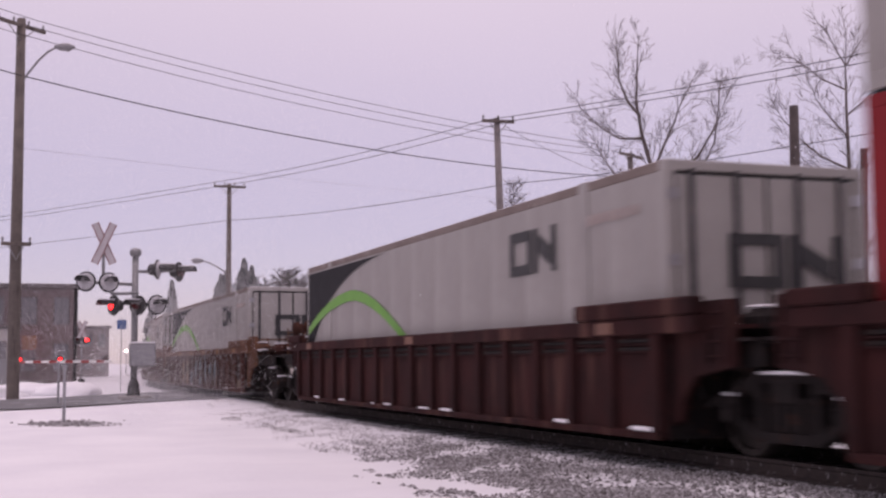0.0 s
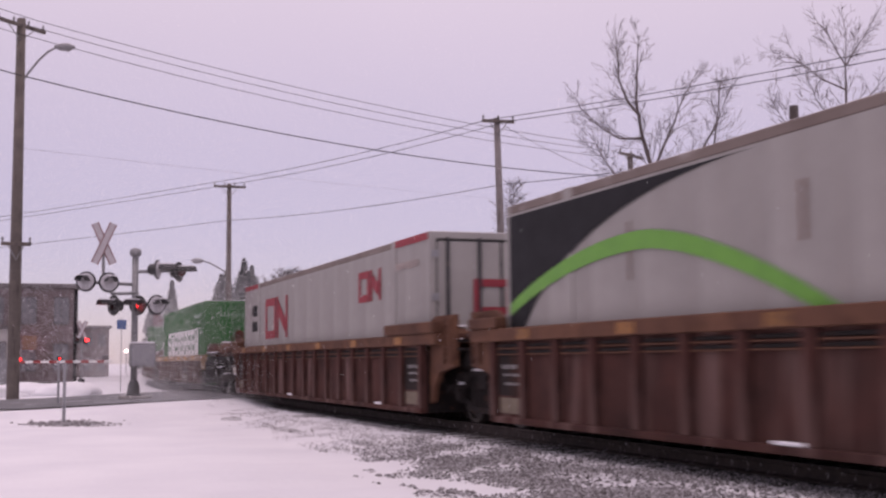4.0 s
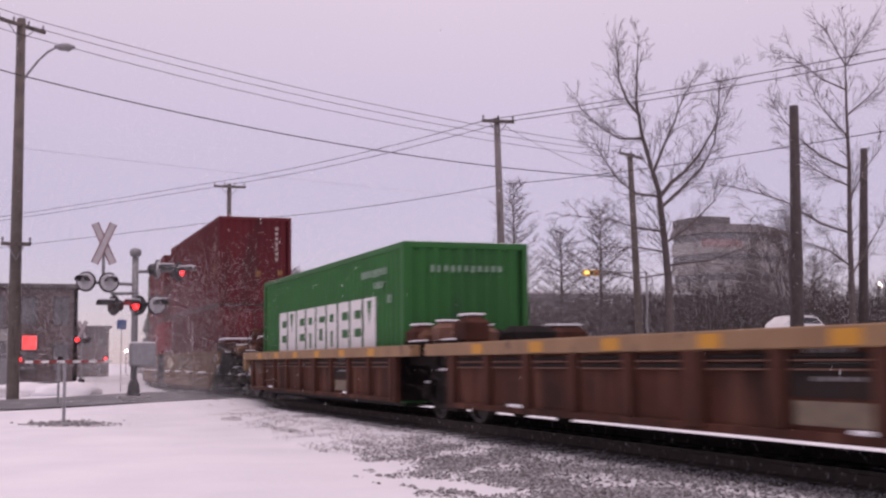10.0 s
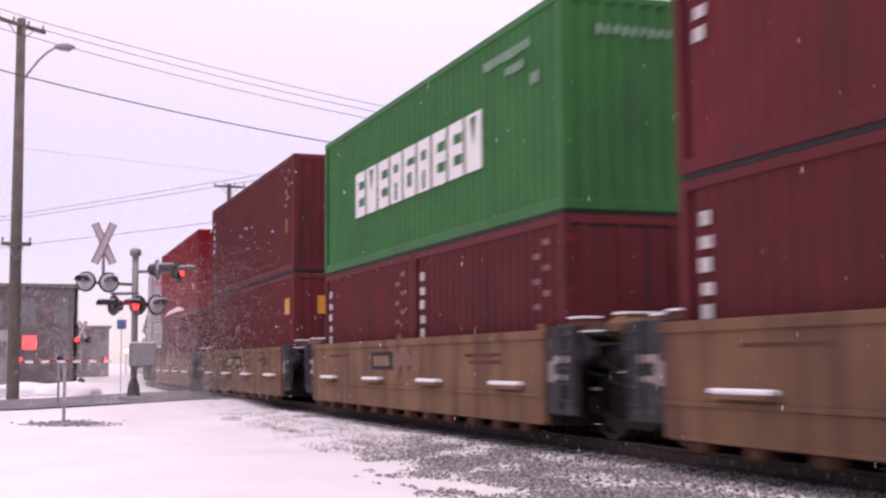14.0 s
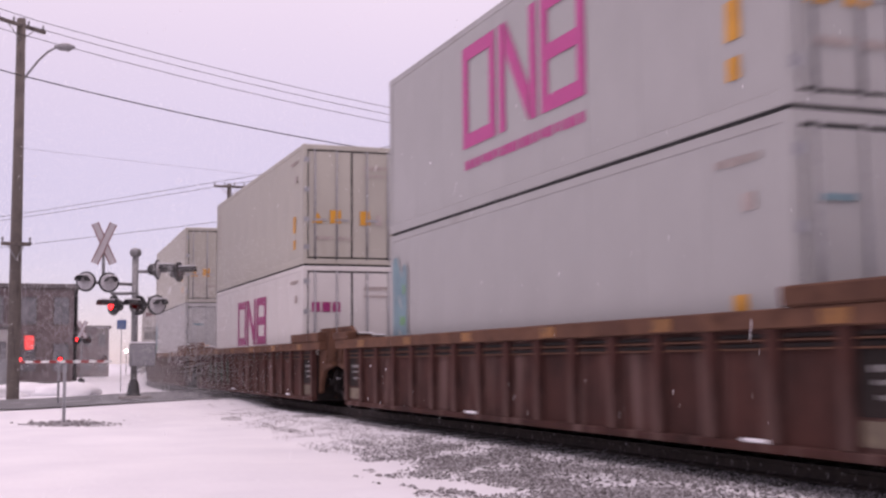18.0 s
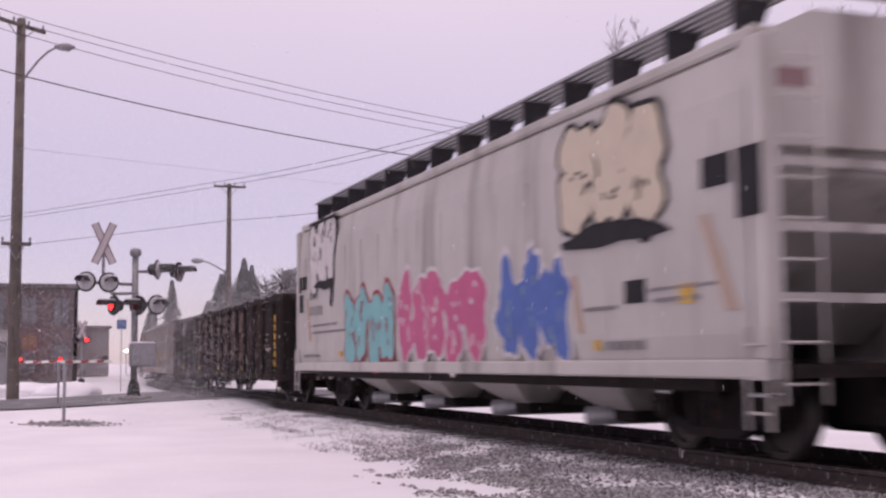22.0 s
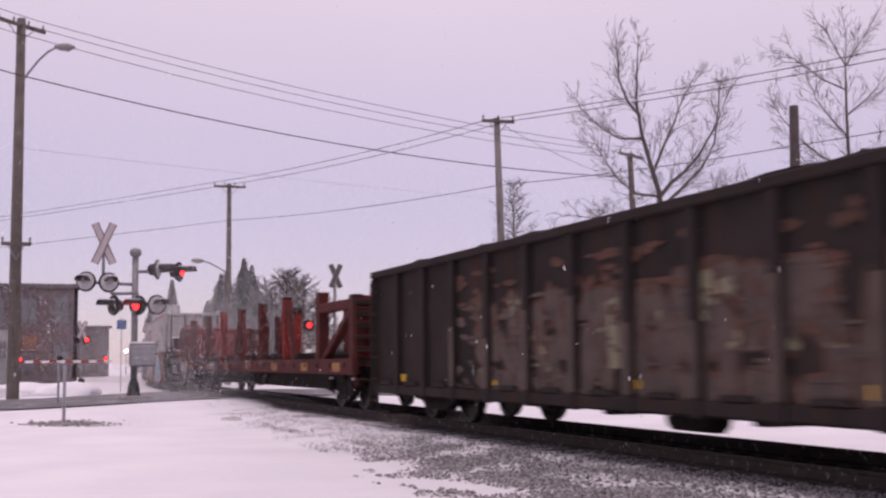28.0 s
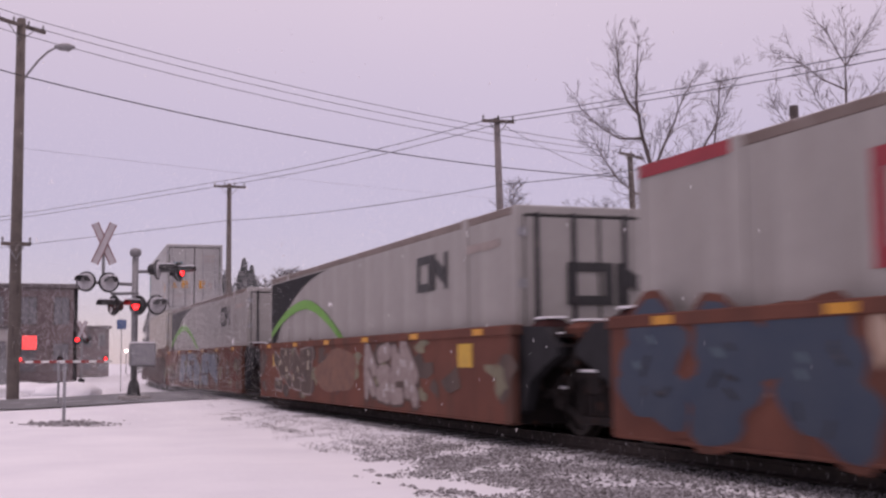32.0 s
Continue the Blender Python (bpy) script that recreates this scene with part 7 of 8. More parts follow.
def hopper_car():
    c = thing("covered_hopper", "pale grey covered hopper with sprayed graffiti", "freight car", "cars of the train")
    L, W = 9.2, 1.58
    z0, z1 = 0.98, 4.02
    # curved side of the body between the end slopes
    prof = [(W - 0.04, z0), (W, z0 + 0.25), (W, 2.4), (W - 0.015, 3.5), (W - 0.07, z1 - 0.12), (W - 0.22, z1 + 0.02)]
    for k in (-1, 1):
        bm = bmesh.new()
        o = [(k * a, b) for a, b in prof] + [(k * (a - 0.03), b) for a, b in prof[::-1]]
        prism(bm, o, "y", -L + 0.35, L - 0.35)
        part("side_wall", bm, "hopper", c, smooth=False)
        boxpart("side_sill", "hopper", c, *sorted((k * (W + 0.03), k * (W - 0.2))), -L + 0.1, L - 0.1, z0 - 0.17, z0 + 0.01, "", 0.02)
        boxpart("eave", "hopper", c, *sorted((k * (W - 0.06), k * (W - 0.3))), -L + 0.3, L - 0.3, z1 - 0.06, z1 + 0.08, "", 0.03)
        bm = bmesh.new()
        for i in range(16):
            y = -L + 0.9 + (2 * L - 1.8) * i / 15
            box(bm, *sorted((k * (W + 0.004), k * (W - 0.01))), y - 0.015, y + 0.015, z0 + 0.25, 3.3)
        part("weld_seams", bm, "hopper", c)
    bm = bmesh.new()
    prism(bm, [(-W + 0.2, z1), (-0.9, z1 + 0.22), (0.9, z1 + 0.22), (W - 0.2, z1), (W - 0.2, z1 - 0.1), (-W + 0.2, z1 - 0.1)], "y", -L + 0.35, L - 0.35)
    part("roof", bm, "hopper", c)
    for i in range(11):
        y = -L + 1.2 + (2 * L - 2.4) * i / 10
        boxpart("hatch", "hopper", c, -0.35, 0.35, y - 0.6, y + 0.6, z1 + 0.22, z1 + 0.36, "", 0.05)
    for k in (-1, 1):
        for j in range(5):
            boxpart("roof_walk_bar", "steel", c, *sorted((k * (0.72 + 0.13 * j), k * (0.79 + 0.13 * j))), -L + 0.7, L - 0.7, z1 + 0.53, z1 + 0.565, "long bar of the roof walkway")
        for i in range(14):
            y = -L + 0.9 + (2 * L - 1.8) * i / 13
            bm = bmesh.new()
            prism(bm, [(k * 1.02, z1 + 0.14), (k * 1.3, z1 + 0.06), (k * 1.3, z1 + 0.53), (k * 0.86, z1 + 0.53)], "y", y - 0.02, y + 0.02)
            part("walk_bracket", bm, "slate", c)
    for sy in (-1, 1):
        bm = bmesh.new()
        prism(bm, [(sy * (L - 0.36), z1 + 0.1), (sy * (L - 0.3), z1 - 0.1), (sy * (L - 0.3), 2.7), (sy * (L - 2.6), 1.15), (sy * (L - 2.8), 1.15)], "x", -W + 0.06, W - 0.06)
        part("end_slope", bm, "hopper", c)
        for k in (-1, 1):
            boxpart("end_post", "hopper", c, *sorted((k * W, k * (W - 0.14))), *sorted((sy * (L - 0.3), sy * (L - 0.05))), z0, z1 - 0.05, "", 0.02)
        bm = bmesh.new()
        prism(bm, [(-W + 0.02, 2.95), (W - 0.02, 2.95), (W - 0.02, 3.8), (W - 0.22, 4.05), (0.9, 4.26), (-0.9, 4.26), (-W + 0.22, 4.05), (-W + 0.02, 3.8)], "y", *sorted((sy * (L - 0.16), sy * (L - 0.22))))
        part("end_panel", bm, "hopper", c)
        for z in (1.5, 2.15, 2.75):
            boxpart("end_brace", "hopper", c, -W + 0.1, W - 0.1, *sorted((sy * (L - 0.1), sy * (L - 0.2))), z, z + 0.09)
        boxpart("end_platform", "iron", c, -1.4, 1.4, *sorted((sy * (L - 1.7), sy * (L + 0.05))), z0 - 0.16, z0 - 0.04)
        ladder(c, sy * (L + 0.02), -1.5, -1.05, z0 - 0.4, z1 - 0.1, "y", "hopper", 9)
        ladder(c, sy * (L + 0.02), 0.95, 1.4, z0 - 0.4, z1 - 0.6, "y", "hopper", 8)
        ladder(c, -W - 0.02, *sorted((sy * (L - 0.05), sy * (L - 0.4))), 0.35, z0 + 0.3, "x", "hopper", 3)
        add_truck(c, sy * (L - 1.95))
        coupler(c, sy * (L - 0.4), sy * (L + 0.4))
    for sy in (-1, 1):
        boxpart("end_walk", "steel", c, -0.75, 0.75, *sorted((sy * (L + 0.12), sy * (L - 0.7))), z1 + 0.575, z1 + 0.615, "grated walkway across the roof end")
    for i in range(4):
        cy = -4.65 + 3.1 * i
        bm = bmesh.new()
        hi_r, lo_r = [(-1.45, cy - 1.2), (1.45, cy - 1.2), (1.45, cy + 1.2), (-1.45, cy + 1.2)], [(-0.7, cy - 0.35), (0.7, cy - 0.35), (0.7, cy + 0.35), (-0.7, cy + 0.35)]
        a = [bm.verts.new((x, y, z0 - 0.1)) for x, y in hi_r]
        b = [bm.verts.new((x, y, 0.36)) for x, y in lo_r]
        for j in range(4):
            bm.faces.new((a[j], a[(j + 1) % 4], b[(j + 1) % 4], b[j]))
        bm.faces.new(a)
        bm.faces.new(b[::-1])
        bay = part("hopper_bay", bm, "hopper", c)
        boxpart("outlet_gate", "iron", bay, -0.75, 0.75, cy - 0.45, cy + 0.45, 0.24, 0.37, "", 0.02)
        barpart("outlet_pipe", "steel", bay, [(-1.05, cy + 0.15, 0.3), (1.05, cy + 0.15, 0.3)], 0.12, "", 10)
    boxpart("centre_sill", "iron", c, -0.3, 0.3, -L + 0.2, L - 0.2, z0 - 0.62, z0 - 0.1)
    # dark strips below the sills stand in for the shade there
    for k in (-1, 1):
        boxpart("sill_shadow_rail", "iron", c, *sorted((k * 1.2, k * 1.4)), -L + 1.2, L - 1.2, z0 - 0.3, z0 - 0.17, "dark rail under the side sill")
    X = -W - 0.007
    bubbles(c, X, 1.75, 5.0, 1.0, 2.3, 4, "teal", "crimson", 11, "sky_blue", "crimson")
    bubbles(c, X, -2.45, 1.6, 1.02, 2.35, 5, "pink", "bone", 12, "bone", "bone")
    bubbles(c, X, -5.1, -2.9, 1.1, 2.25, 3, "blue", "bone", 13, None, "sky_blue", True)
    bubbles(c, X, -7.4, -4.95, 2.45, 3.8, 3, "cream", "charcoal", 14, None, "charcoal")
    plates("spray_drip", [blob(-6.2, 2.4, 1.0, 0.16, 3, 16, 0.4)], X - 0.017, "charcoal", c, "", 0.003)
    bubbles(c, X, 5.75, 7.85, 2.6, 4.0, 3, "bone", "charcoal", 15, None, "charcoal")
    plates("spray_drip", [blob(6.5, 2.62, 0.7, 0.12, 4, 16, 0.4), blob(5.95, 2.4, 0.12, 0.25, 5, 12, 0.3), rect(5.7, 7.8, 3.95, 4.02)], X - 0.017, "charcoal", c, "", 0.003)
    plates("warning_panel", [rect(-6.95, -6.5, 1.6, 1.85), rect(-9.1, -8.7, 2.3, 2.95), rect(-8.6, -8.1, 2.65, 2.95), rect(8.15, 8.5, 2.6, 2.9), rect(8.6, 8.85, 2.55, 2.9), rect(8.45, 8.8, 2.1, 2.5)], X, "charcoal", c)
    plates("orange_flash", [[(-5.5, 1.3), (-5.35, 1.3), (-5.15, 2.0), (-5.3, 2.0)], [(-8.68, 1.45), (-8.48, 1.45), (-8.05, 2.4), (-8.2, 2.4)], [(7.7, 1.45), (7.9, 1.45), (8.15, 2.4), (8.0, 2.4)]], X, "faded_orange", c)
    plates("number_bars", bars(6.8, 7.95, 1.98, 2.2, 5, 8, 0.6) + bars(7.15, 7.95, 2.35, 2.52, 4, 9, 0.6), X, "mark_grey", c)
    plates("small_writing", bars(-6.3, -5.5, 1.55, 1.6, 9, 1) + bars(-8.0, -7.1, 1.58, 1.63, 10, 2) + bars(-8.3, -7.0, 1.7, 1.74, 12, 3) + bars(5.0, 7.6, 1.6, 1.65, 22, 5) + bars(5.6, 7.6, 1.75, 1.8, 16, 15) + bars(7.0, 8.4, 1.1, 1.16, 8, 6) + bars(-6.9, -6.0, 1.1, 1.2, 5, 9), X, "mark_grey", c)
    plates("sticker", [rect(-5.9, -5.75, 1.1, 1.22), rect(-7.9, -7.65, 1.55, 1.75), rect(5.2, 5.4, 1.1, 1.22)], X, "yellow", c, "small yellow sticker")
    end_plates("number_bars", bars(0.35, 0.85, 3.4, 3.52, 4, 3) + bars(0.35, 0.85, 3.22, 3.33, 4, 4), -L + 0.16, "charcoal", c)
    end_plates("faded_panel", [rect(-1.4, -1.0, 3.5, 3.68)], -L + 0.16, "faded_red", c)
    return c


def flat_car():
    c = thing("bulkhead_flatcar", "rusty red flatcar with bulkheads, stakes and A-frames", "freight car", "cars of the train")
    L, W = 12.25, 1.45
    z1 = 1.06
    boxpart("deck", "iron", c, -W + 0.1, W - 0.1, -L, L, z1 - 0.1, z1 - 0.02)
    for k in (-1, 1):
        boxpart("side_sill", "redflat", c, *sorted((k * W, k * (W - 0.14))), -L, L, z1 - 0.32, z1, "", 0.015)
        bm = bmesh.new()
        tube(bm, [(k * (W - 0.02), 0, z1 - 0.14), (k * (W + 0.02), 0, z1 - 0.14)], 0.05, 8)
        pocket = mesh_of("stake_pocket", bm, "iron")
        for i in range(22):
            part("stake_pocket", pocket, None, c, at=(0, -L + 0.6 + (2 * L - 1.2) * i / 21, 0))
        bm = bmesh.new()
        prism(bm, [(-L + 3.2, 0.74), (L - 3.2, 0.74), (L - 4.6, 0.36), (-L + 4.6, 0.36)], "x", *sorted((k * 0.62, k * 0.7)))
        part("fish_belly", bm, "iron", c, "deep dark girder below the deck")
    plates("reflector", [rect(y - 0.3, y + 0.3, z1 - 0.26, z1 - 0.08) for y in (-11.0, -8.2, -5.0, -1.5, 2.0, 5.5, 9.2)], -W - 0.001, "dim_amber", c, "worn yellow reflective patches", 0.005)
    plates("faded_panel", [rect(4.0, 5.1, z1 - 0.28, z1 - 0.03), rect(10.3, 11.5, z1 - 0.28, z1 - 0.05)], -W - 0.001, "bone_worn", c)
    for i in range(10):
        y = -L + 3.6 + (2 * L - 7.2) * i / 9
        boxpart("bunk", "coal", c, -W + 0.15, W - 0.15, y - 0.15, y + 0.15, z1 - 0.02, z1 + 0.14, "", 0.02)
    boxpart("deck_rail", "coal", c, -0.5, -0.3, -L + 2.2, L - 2.2, z1, z1 + 0.18)
    for sy in (-1, 1):
        y = sy * (L - 0.2)
        bh = boxpart("bulkhead", "stake", c, -W + 0.05, W - 0.05, y - 0.08, y + 0.08, z1, 2.32, "solid bright red end bulkhead")
        for i in range(5):
            z = z1 + 0.12 + i * 0.235
            boxpart("bulkhead_slat", "coal", bh, -W + 0.02, W - 0.02, *sorted((y + sy * 0.08, y + sy * 0.2)), z, z + 0.12, "", 0.02)
        for k in (-1, 1):
            x0, x1 = sorted((k * (W - 0.02), k * (W - 0.24)))
            boxpart("bulkhead_post", "redflat", c, x0, x1, y - 0.16, y + 0.16, z1, 2.34, "", 0.02)
            boxpart("frame_post", "redflat", c, x0, x1, sy * (L - 2.9) - 0.16, sy * (L - 2.9) + 0.16, z1, 2.52, "", 0.02)
            boxpart("frame_beam", "redflat", c, x0, x1, *sorted((sy * (L - 2.74), sy * (L - 0.36))), 2.06, 2.26, "", 0.02)
            bm = bmesh.new()
            a, b = sy * (L - 2.7), sy * (L - 0.4)
            prism(bm, [(a, z1), (a + sy * 0.3, z1), (b, 1.95), (b, 2.1)], "x", x0 + 0.02, x1 - 0.02)
            part("frame_brace", bm, "redflat", c)
        add_truck(c, sy * (L - 2.3))
        coupler(c, sy * (L - 0.2), sy * (L + 0.45))
        ladder(c, sy * (L + 0.05), -1.4, -1.0, 0.5, 2.2, "y", "redflat", 6)
    for k in (-1, 1):
        for y, h, kind in ((-5.4, 1.55, "frame"), (-2.35, 1.52, "post"), (0.71, 1.52, "frame" if k < 0 else "post"), (3.72, 1.55, "post"), (6.7, 1.5, "post")):
            x0, x1 = sorted((k * (W - 0.14), k * (W - 0.34)))
            st = boxpart("stake", "stake" if y in (-5.4, 3.72) else "redflat", c, x0, x1, y - 0.12, y + 0.12, z1, z1 + h, "upright red stake", 0.02)
            boxpart("stake_cap", "coal", st, x0 - 0.004, x1 + 0.004, y - 0.124, y + 0.124, z1 + h - 0.04, z1 + h + 0.012)
            if kind == "frame":
                for s in (-1, 1):
                    bm = bmesh.new()
                    prism(bm, [(y + s * 0.72, z1), (y + s * 0.9, z1), (y + s * 0.12, z1 + h - 0.06), (y + s * 0.12, z1 + h - 0.4)], "x", x0 + 0.03, x1 - 0.03)
                    part("stake_brace", bm, "redflat", st)
    barpart("air_reservoir", "iron", c, [(-0.95, -1, 0.55), (-0.95, 0.4, 0.55)], 0.2, "", 10)
    return c

# ---------------------------------------------------------------- the train, car by car
TRAIN = []             # (thing, distance of its middle along the line at the start, height above the rail)


def place(ob, s, z=0.0):
    TRAIN.append((ob, s, z))
    return ob


def again(ob):
    return copy_thing(ob, Matrix())


# two dark well cars with long boxes
w_m = place(well_car("maroon", "dark maroon ribbed well car with snow on its ledges", 8.075, 19.4, False, True), 19.5)
w_m0 = place(well_car("maroon", "dark maroon ribbed well car with snow on its ledges", 8.075, 19.4, True, False), 0.1)
cn = place(container("pale grey long container with a dark field and green arc", 16.15, 2.591, 2.89, "white_box", False, True, "white_box", post_in=6.1), 19.5, 0.27)
marks_swoosh(cn, 8.075, 1.2955, 2.89)
c0 = place(container("red long container at the bottom of a stack", 16.15, 2.591, 2.89, "red", False, True, post_in=6.1), 0.1, 0.27)
place(container("white long container on top of a stack", 16.15, 2.591, 2.89, "white_box", False, True, post_in=6.1), 0.1, 3.19)

# three brown well cars
w_b = place(well_car("brown", "orange-brown ribbed well car, first of three", 8.075, 19.4, True, False), 42.75)
w_b2 = place(well_car("brown", "orange-brown ribbed well car between two others", 8.075, 19.4, False, False), 62.15)
w_b3 = place(well_car("brown", "orange-brown ribbed well car, last of three", 8.075, 19.4, False, True), 81.55)
plates("spray_paint", [rect(2.2 + i * 0.52, 2.6 + i * 0.52, 0.34, 1.12) for i in range(4)], -1.442, "olive", w_b, "faded yellow and blue sprayed panels", 0.01)
plates("spray_paint", scrawl(2.2, 4.3, 0.3, 1.1, 9, 5, 0.35), -1.443, "ochre", w_b, depth=0.012)
plates("spray_paint", scrawl(-3.2, 1.6, 0.3, 1.15, 22, 6, 0.34), -1.442, "teal_blue", w_b, depth=0.012)
place(again(cn), 42.75, 0.27)
cn4 = place(again(cn), 62.15, 0.27)
rs = random.Random(8)
plates("rust_stain", [rect(q, q + rs.uniform(0.02, 0.07), z, z + rs.uniform(0.15, 0.7)) for q, z in [(rs.uniform(-4.5, 4.5), rs.uniform(1.5, 2.1)) for _ in range(16)]] + [rect(-3.3, -2.8, 2.5, 2.8)], -1.298, "rusty", cn4, "rusty runs", 0.003)
cn5 = place(container("pale grey long container with red emblem and red roof edge", 16.15, 2.591, 2.89, "white_box", False, True, "white_box", post_in=6.1), 81.55, 0.27)
marks_swoosh(cn5, 8.075, 1.2955, 2.89, "crimson", False)
plates("emblem_band", noodle(3.9, 1.35, 2.4, 0.2), -1.298, "crimson", cn5, "large red emblem of bent bars", 0.004)
plates("red_roof_edge", [rect(-8.0, -6.2, 2.76, 2.885), rect(6.2, 8.0, 2.76, 2.885)], -1.298, "crimson", cn5, "red strip along the roof edge", 0.004)
plates("small_writing", bars(6.3, 7.0, 2.0, 2.3, 3, 2) + bars(6.3, 7.0, 1.55, 1.85, 3, 3), -1.298, "charcoal", cn5)

# five short well cars with yellow sills, every second one empty
wells_g = [place(well_car("yellow", "rusty brown well car with a yellow sill, loaded", 6.1, 15.55, True, False), 103.27)]
mid_w = well_car("yellow", "rusty brown well car with a yellow sill", 6.1, 15.55, False, False)
for i, s in enumerate((118.8, 134.22, 149.8)):
    ob = place(mid_w if i == 0 else again(mid_w), s)
    tagged(ob, "empty rusty brown well car with a yellow sill" if i != 1 else "rusty brown well car with a yellow sill, loaded")
place(well_car("yellow", "rusty brown well car with a yellow sill, last of five", 6.1, 15.55, False, True), 165.33)
g1 = place(container("bright green corrugated container with large white blocks", 12.192, 2.438, 2.896, "green", True, False), 103.27, 0.26)
marks_green(g1, 6.096, 1.219, 1.02, 1.98, -4.5, 4.4, False)
g2 = place(container("green corrugated container with a white ring on its end", 12.192, 2.438, 2.896, "green", True, False), 134.22, 0.26)
marks_green(g2, 6.096, 1.219, 1.02, 1.86, -3.3, 3.7, True)
g3 = place(container("green corrugated container with white blocks", 12.192, 2.438, 2.896, "green", True, False), 165.33, 0.26)
marks_green(g3, 6.096, 1.219, 1.02, 1.98, -4.4, 4.2, False)

# five tan well cars with two layers of red boxes
tan_s = (184.8, 200.1, 215.1, 230.4, 245.4)
tan_mid = None
tan_cars = []
for i, s in enumerate(tan_s):
    if i in (0, 4):
        w = well_car("tan", "tan smooth-sided well car with snowy steps", 6.1, 15.15, i == 0, i == 4)
    elif tan_mid is None:
        w = tan_mid = well_car("tan", "tan smooth-sided well car with snowy steps", 6.1, 15.15, False, False)
    else:
        w = again(tan_mid)
    place(w, s)
    tan_cars.append(w)
graffito(tan_cars[0], -1.503, 3.2, 4.9, 0.85, 1.2, 4, "cream", "tan", 47)
graffito(tan_cars[1], -1.503, -5.1, -2.6, 0.25, 1.3, 4, "steel_blue", "rusty", 41, "bone_worn")
graffito(tan_cars[1], -1.503, -1.6, -0.2, 0.4, 1.25, 2, "rusty", "tan", 43)
graffito(tan_cars[2], -1.503, -1.2, 0.4, 0.75, 1.25, 3, "rusty", "tan", 44)
short = container("dark red corrugated short container", 6.058, 2.438, 2.591, "oxide", True, True)
marks_red(short, 3.029, 1.219, 2.591, 3, False)
short_red = container("bright red corrugated short container with a white column of bars", 6.058, 2.438, 2.591, "red", True, False)
plates("upright_marks", [rect(1.75, 2.08, 0.35 + 0.27 * i, 0.54 + 0.27 * i) for i in range(7)] + [rect(2.15, 2.45, 1.1, 1.4)], -1.22, "white", short_red, "white column of bars", 0.004)
longred = container("dark red corrugated container on top of a stack", 12.192, 2.438, 2.896, "oxide", True, False)
marks_red(longred, 6.096, 1.219, 2.896, 4, True)
longgreen = container("green corrugated container on top of a stack", 12.192, 2.438, 2.896, "green", True, False)
marks_green(longgreen, 6.096, 1.219, 0.95, 1.85, -3.3, 3.7, False)
longcai = container("deep red corrugated container with drifted snow at its foot", 12.192, 2.438, 2.896, "deep_red", True, False)
plates("white_mark", [rect(5.2, 5.55, 2.12, 2.5), rect(4.85, 5.1, 2.15, 2.55)], -1.22, "white", longcai, "two white blocks", 0.004)
plates("sticker", [rect(-5.2, -4.7, 0.75, 1.0)], -1.22, "amber", longcai, "yellow sticker", 0.004)
drift = bmesh.new()
crest = [(-2.6 + i * 0.07, 0.15 + 0.3 * sstep(0, 30, i) * sstep(100, 60, i) * (0.3 + 0.7 * abs(noise.noise((i * 0.61, 1.0, 2.0)) + 0.35 * noise.noise((i * 0.07, 3.0, 2.0))))) for i in range(101)]
strip(drift, crest, [(p[0], 0.14) for p in crest], -1.2, -0.036)
part("snow_drift", drift, "snow", longcai, "snow stuck in the corrugations")
longlow = container("dark red corrugated container at the bottom of a stack", 12.192, 2.438, 2.896, "oxide", True, False)
plates("sticker", [rect(-5.7, -5.2, 1.9, 2.3)], -1.22, "amber", longlow, "yellow sticker", 0.004)
end_plates("sticker", [rect(-0.6, -0.1, 1.9, 2.35)], -6.098, "amber", longlow, "large yellow sticker")
top_boxes = [longred, None, longgreen, None, longcai]
for i, s in enumerate(tan_s):
    rise = 0.33 if i == 3 else 0.0
    if i == 3:
        place(longlow, s, 0.29)
        place(again(longred), s, 2.945 + rise)
        continue
    a, b = (short, again(short)) if i == 0 else (again(short), again(short))
    if i == 1:
        bpy.data.batch_remove([o for o in (*a.children_recursive, a)])
        a = short_red
    place(a, s - 3.05, 0.29)
    place(b, s + 3.05, 0.29)
    t = top_boxes[i] or again(longred)
    place(t, s, 2.945)
    if i == 1:
        end_plates("white_mark", bars(-0.85, 0.1, 2.3, 2.6, 3, 3, 0.85), -6.1, "white", t, "three white blocks", 0.005)

# three brown well cars with stacked white boxes
o_wells, O_GREEN = [], 5.58
for i, s in enumerate((266.7, 285.8, 304.9)):
    o_wells.append(place(well_car("brown", "orange-brown ribbed well car under white containers", 8.075, 19.1, i == 0, i == 2), s))
o_hi = container("white refrigerated container with magenta emblem", 12.192, 2.438, 2.896, "reefer", False, True, "reefer")
marks_reefer(o_hi, 6.096, 1.219, 2.896, "magenta", (2.27, 0.95, 2.55, 0.22, 1.31), True)
end_plates("notice", [rect(-0.62, -0.2, 2.3, 2.7)], -6.098, "white", o_hi, "white notice with a red mark")
end_plates("notice_mark", [rect(-0.5, -0.32, 2.42, 2.56)], -6.105, "crimson", o_hi)
o_lo = container("plain white refrigerated container", 12.192, 2.438, 2.896, "reefer", False, True, "reefer")
marks_reefer(o_lo, 6.096, 1.219, 2.896, "steel_blue", None, False)
end_plates("blue_label", [rect(-0.95, -0.5, 2.05, 2.12)], -6.098, "sky_blue", o_lo)
o_cream = container("cream white refrigerated container with plum emblem", 12.192, 2.438, 2.896, "reefer_warm", False, True, "reefer_warm")
marks_reefer(o_cream, 6.096, 1.219, 2.896, "plum", (2.2, 1.1, 2.38, 0.22, 1.25), True)
o_grey = container("plain yellowed white refrigerated container", 12.192, 2.438, 2.896, "reefer_aged", False, True, "reefer_aged")
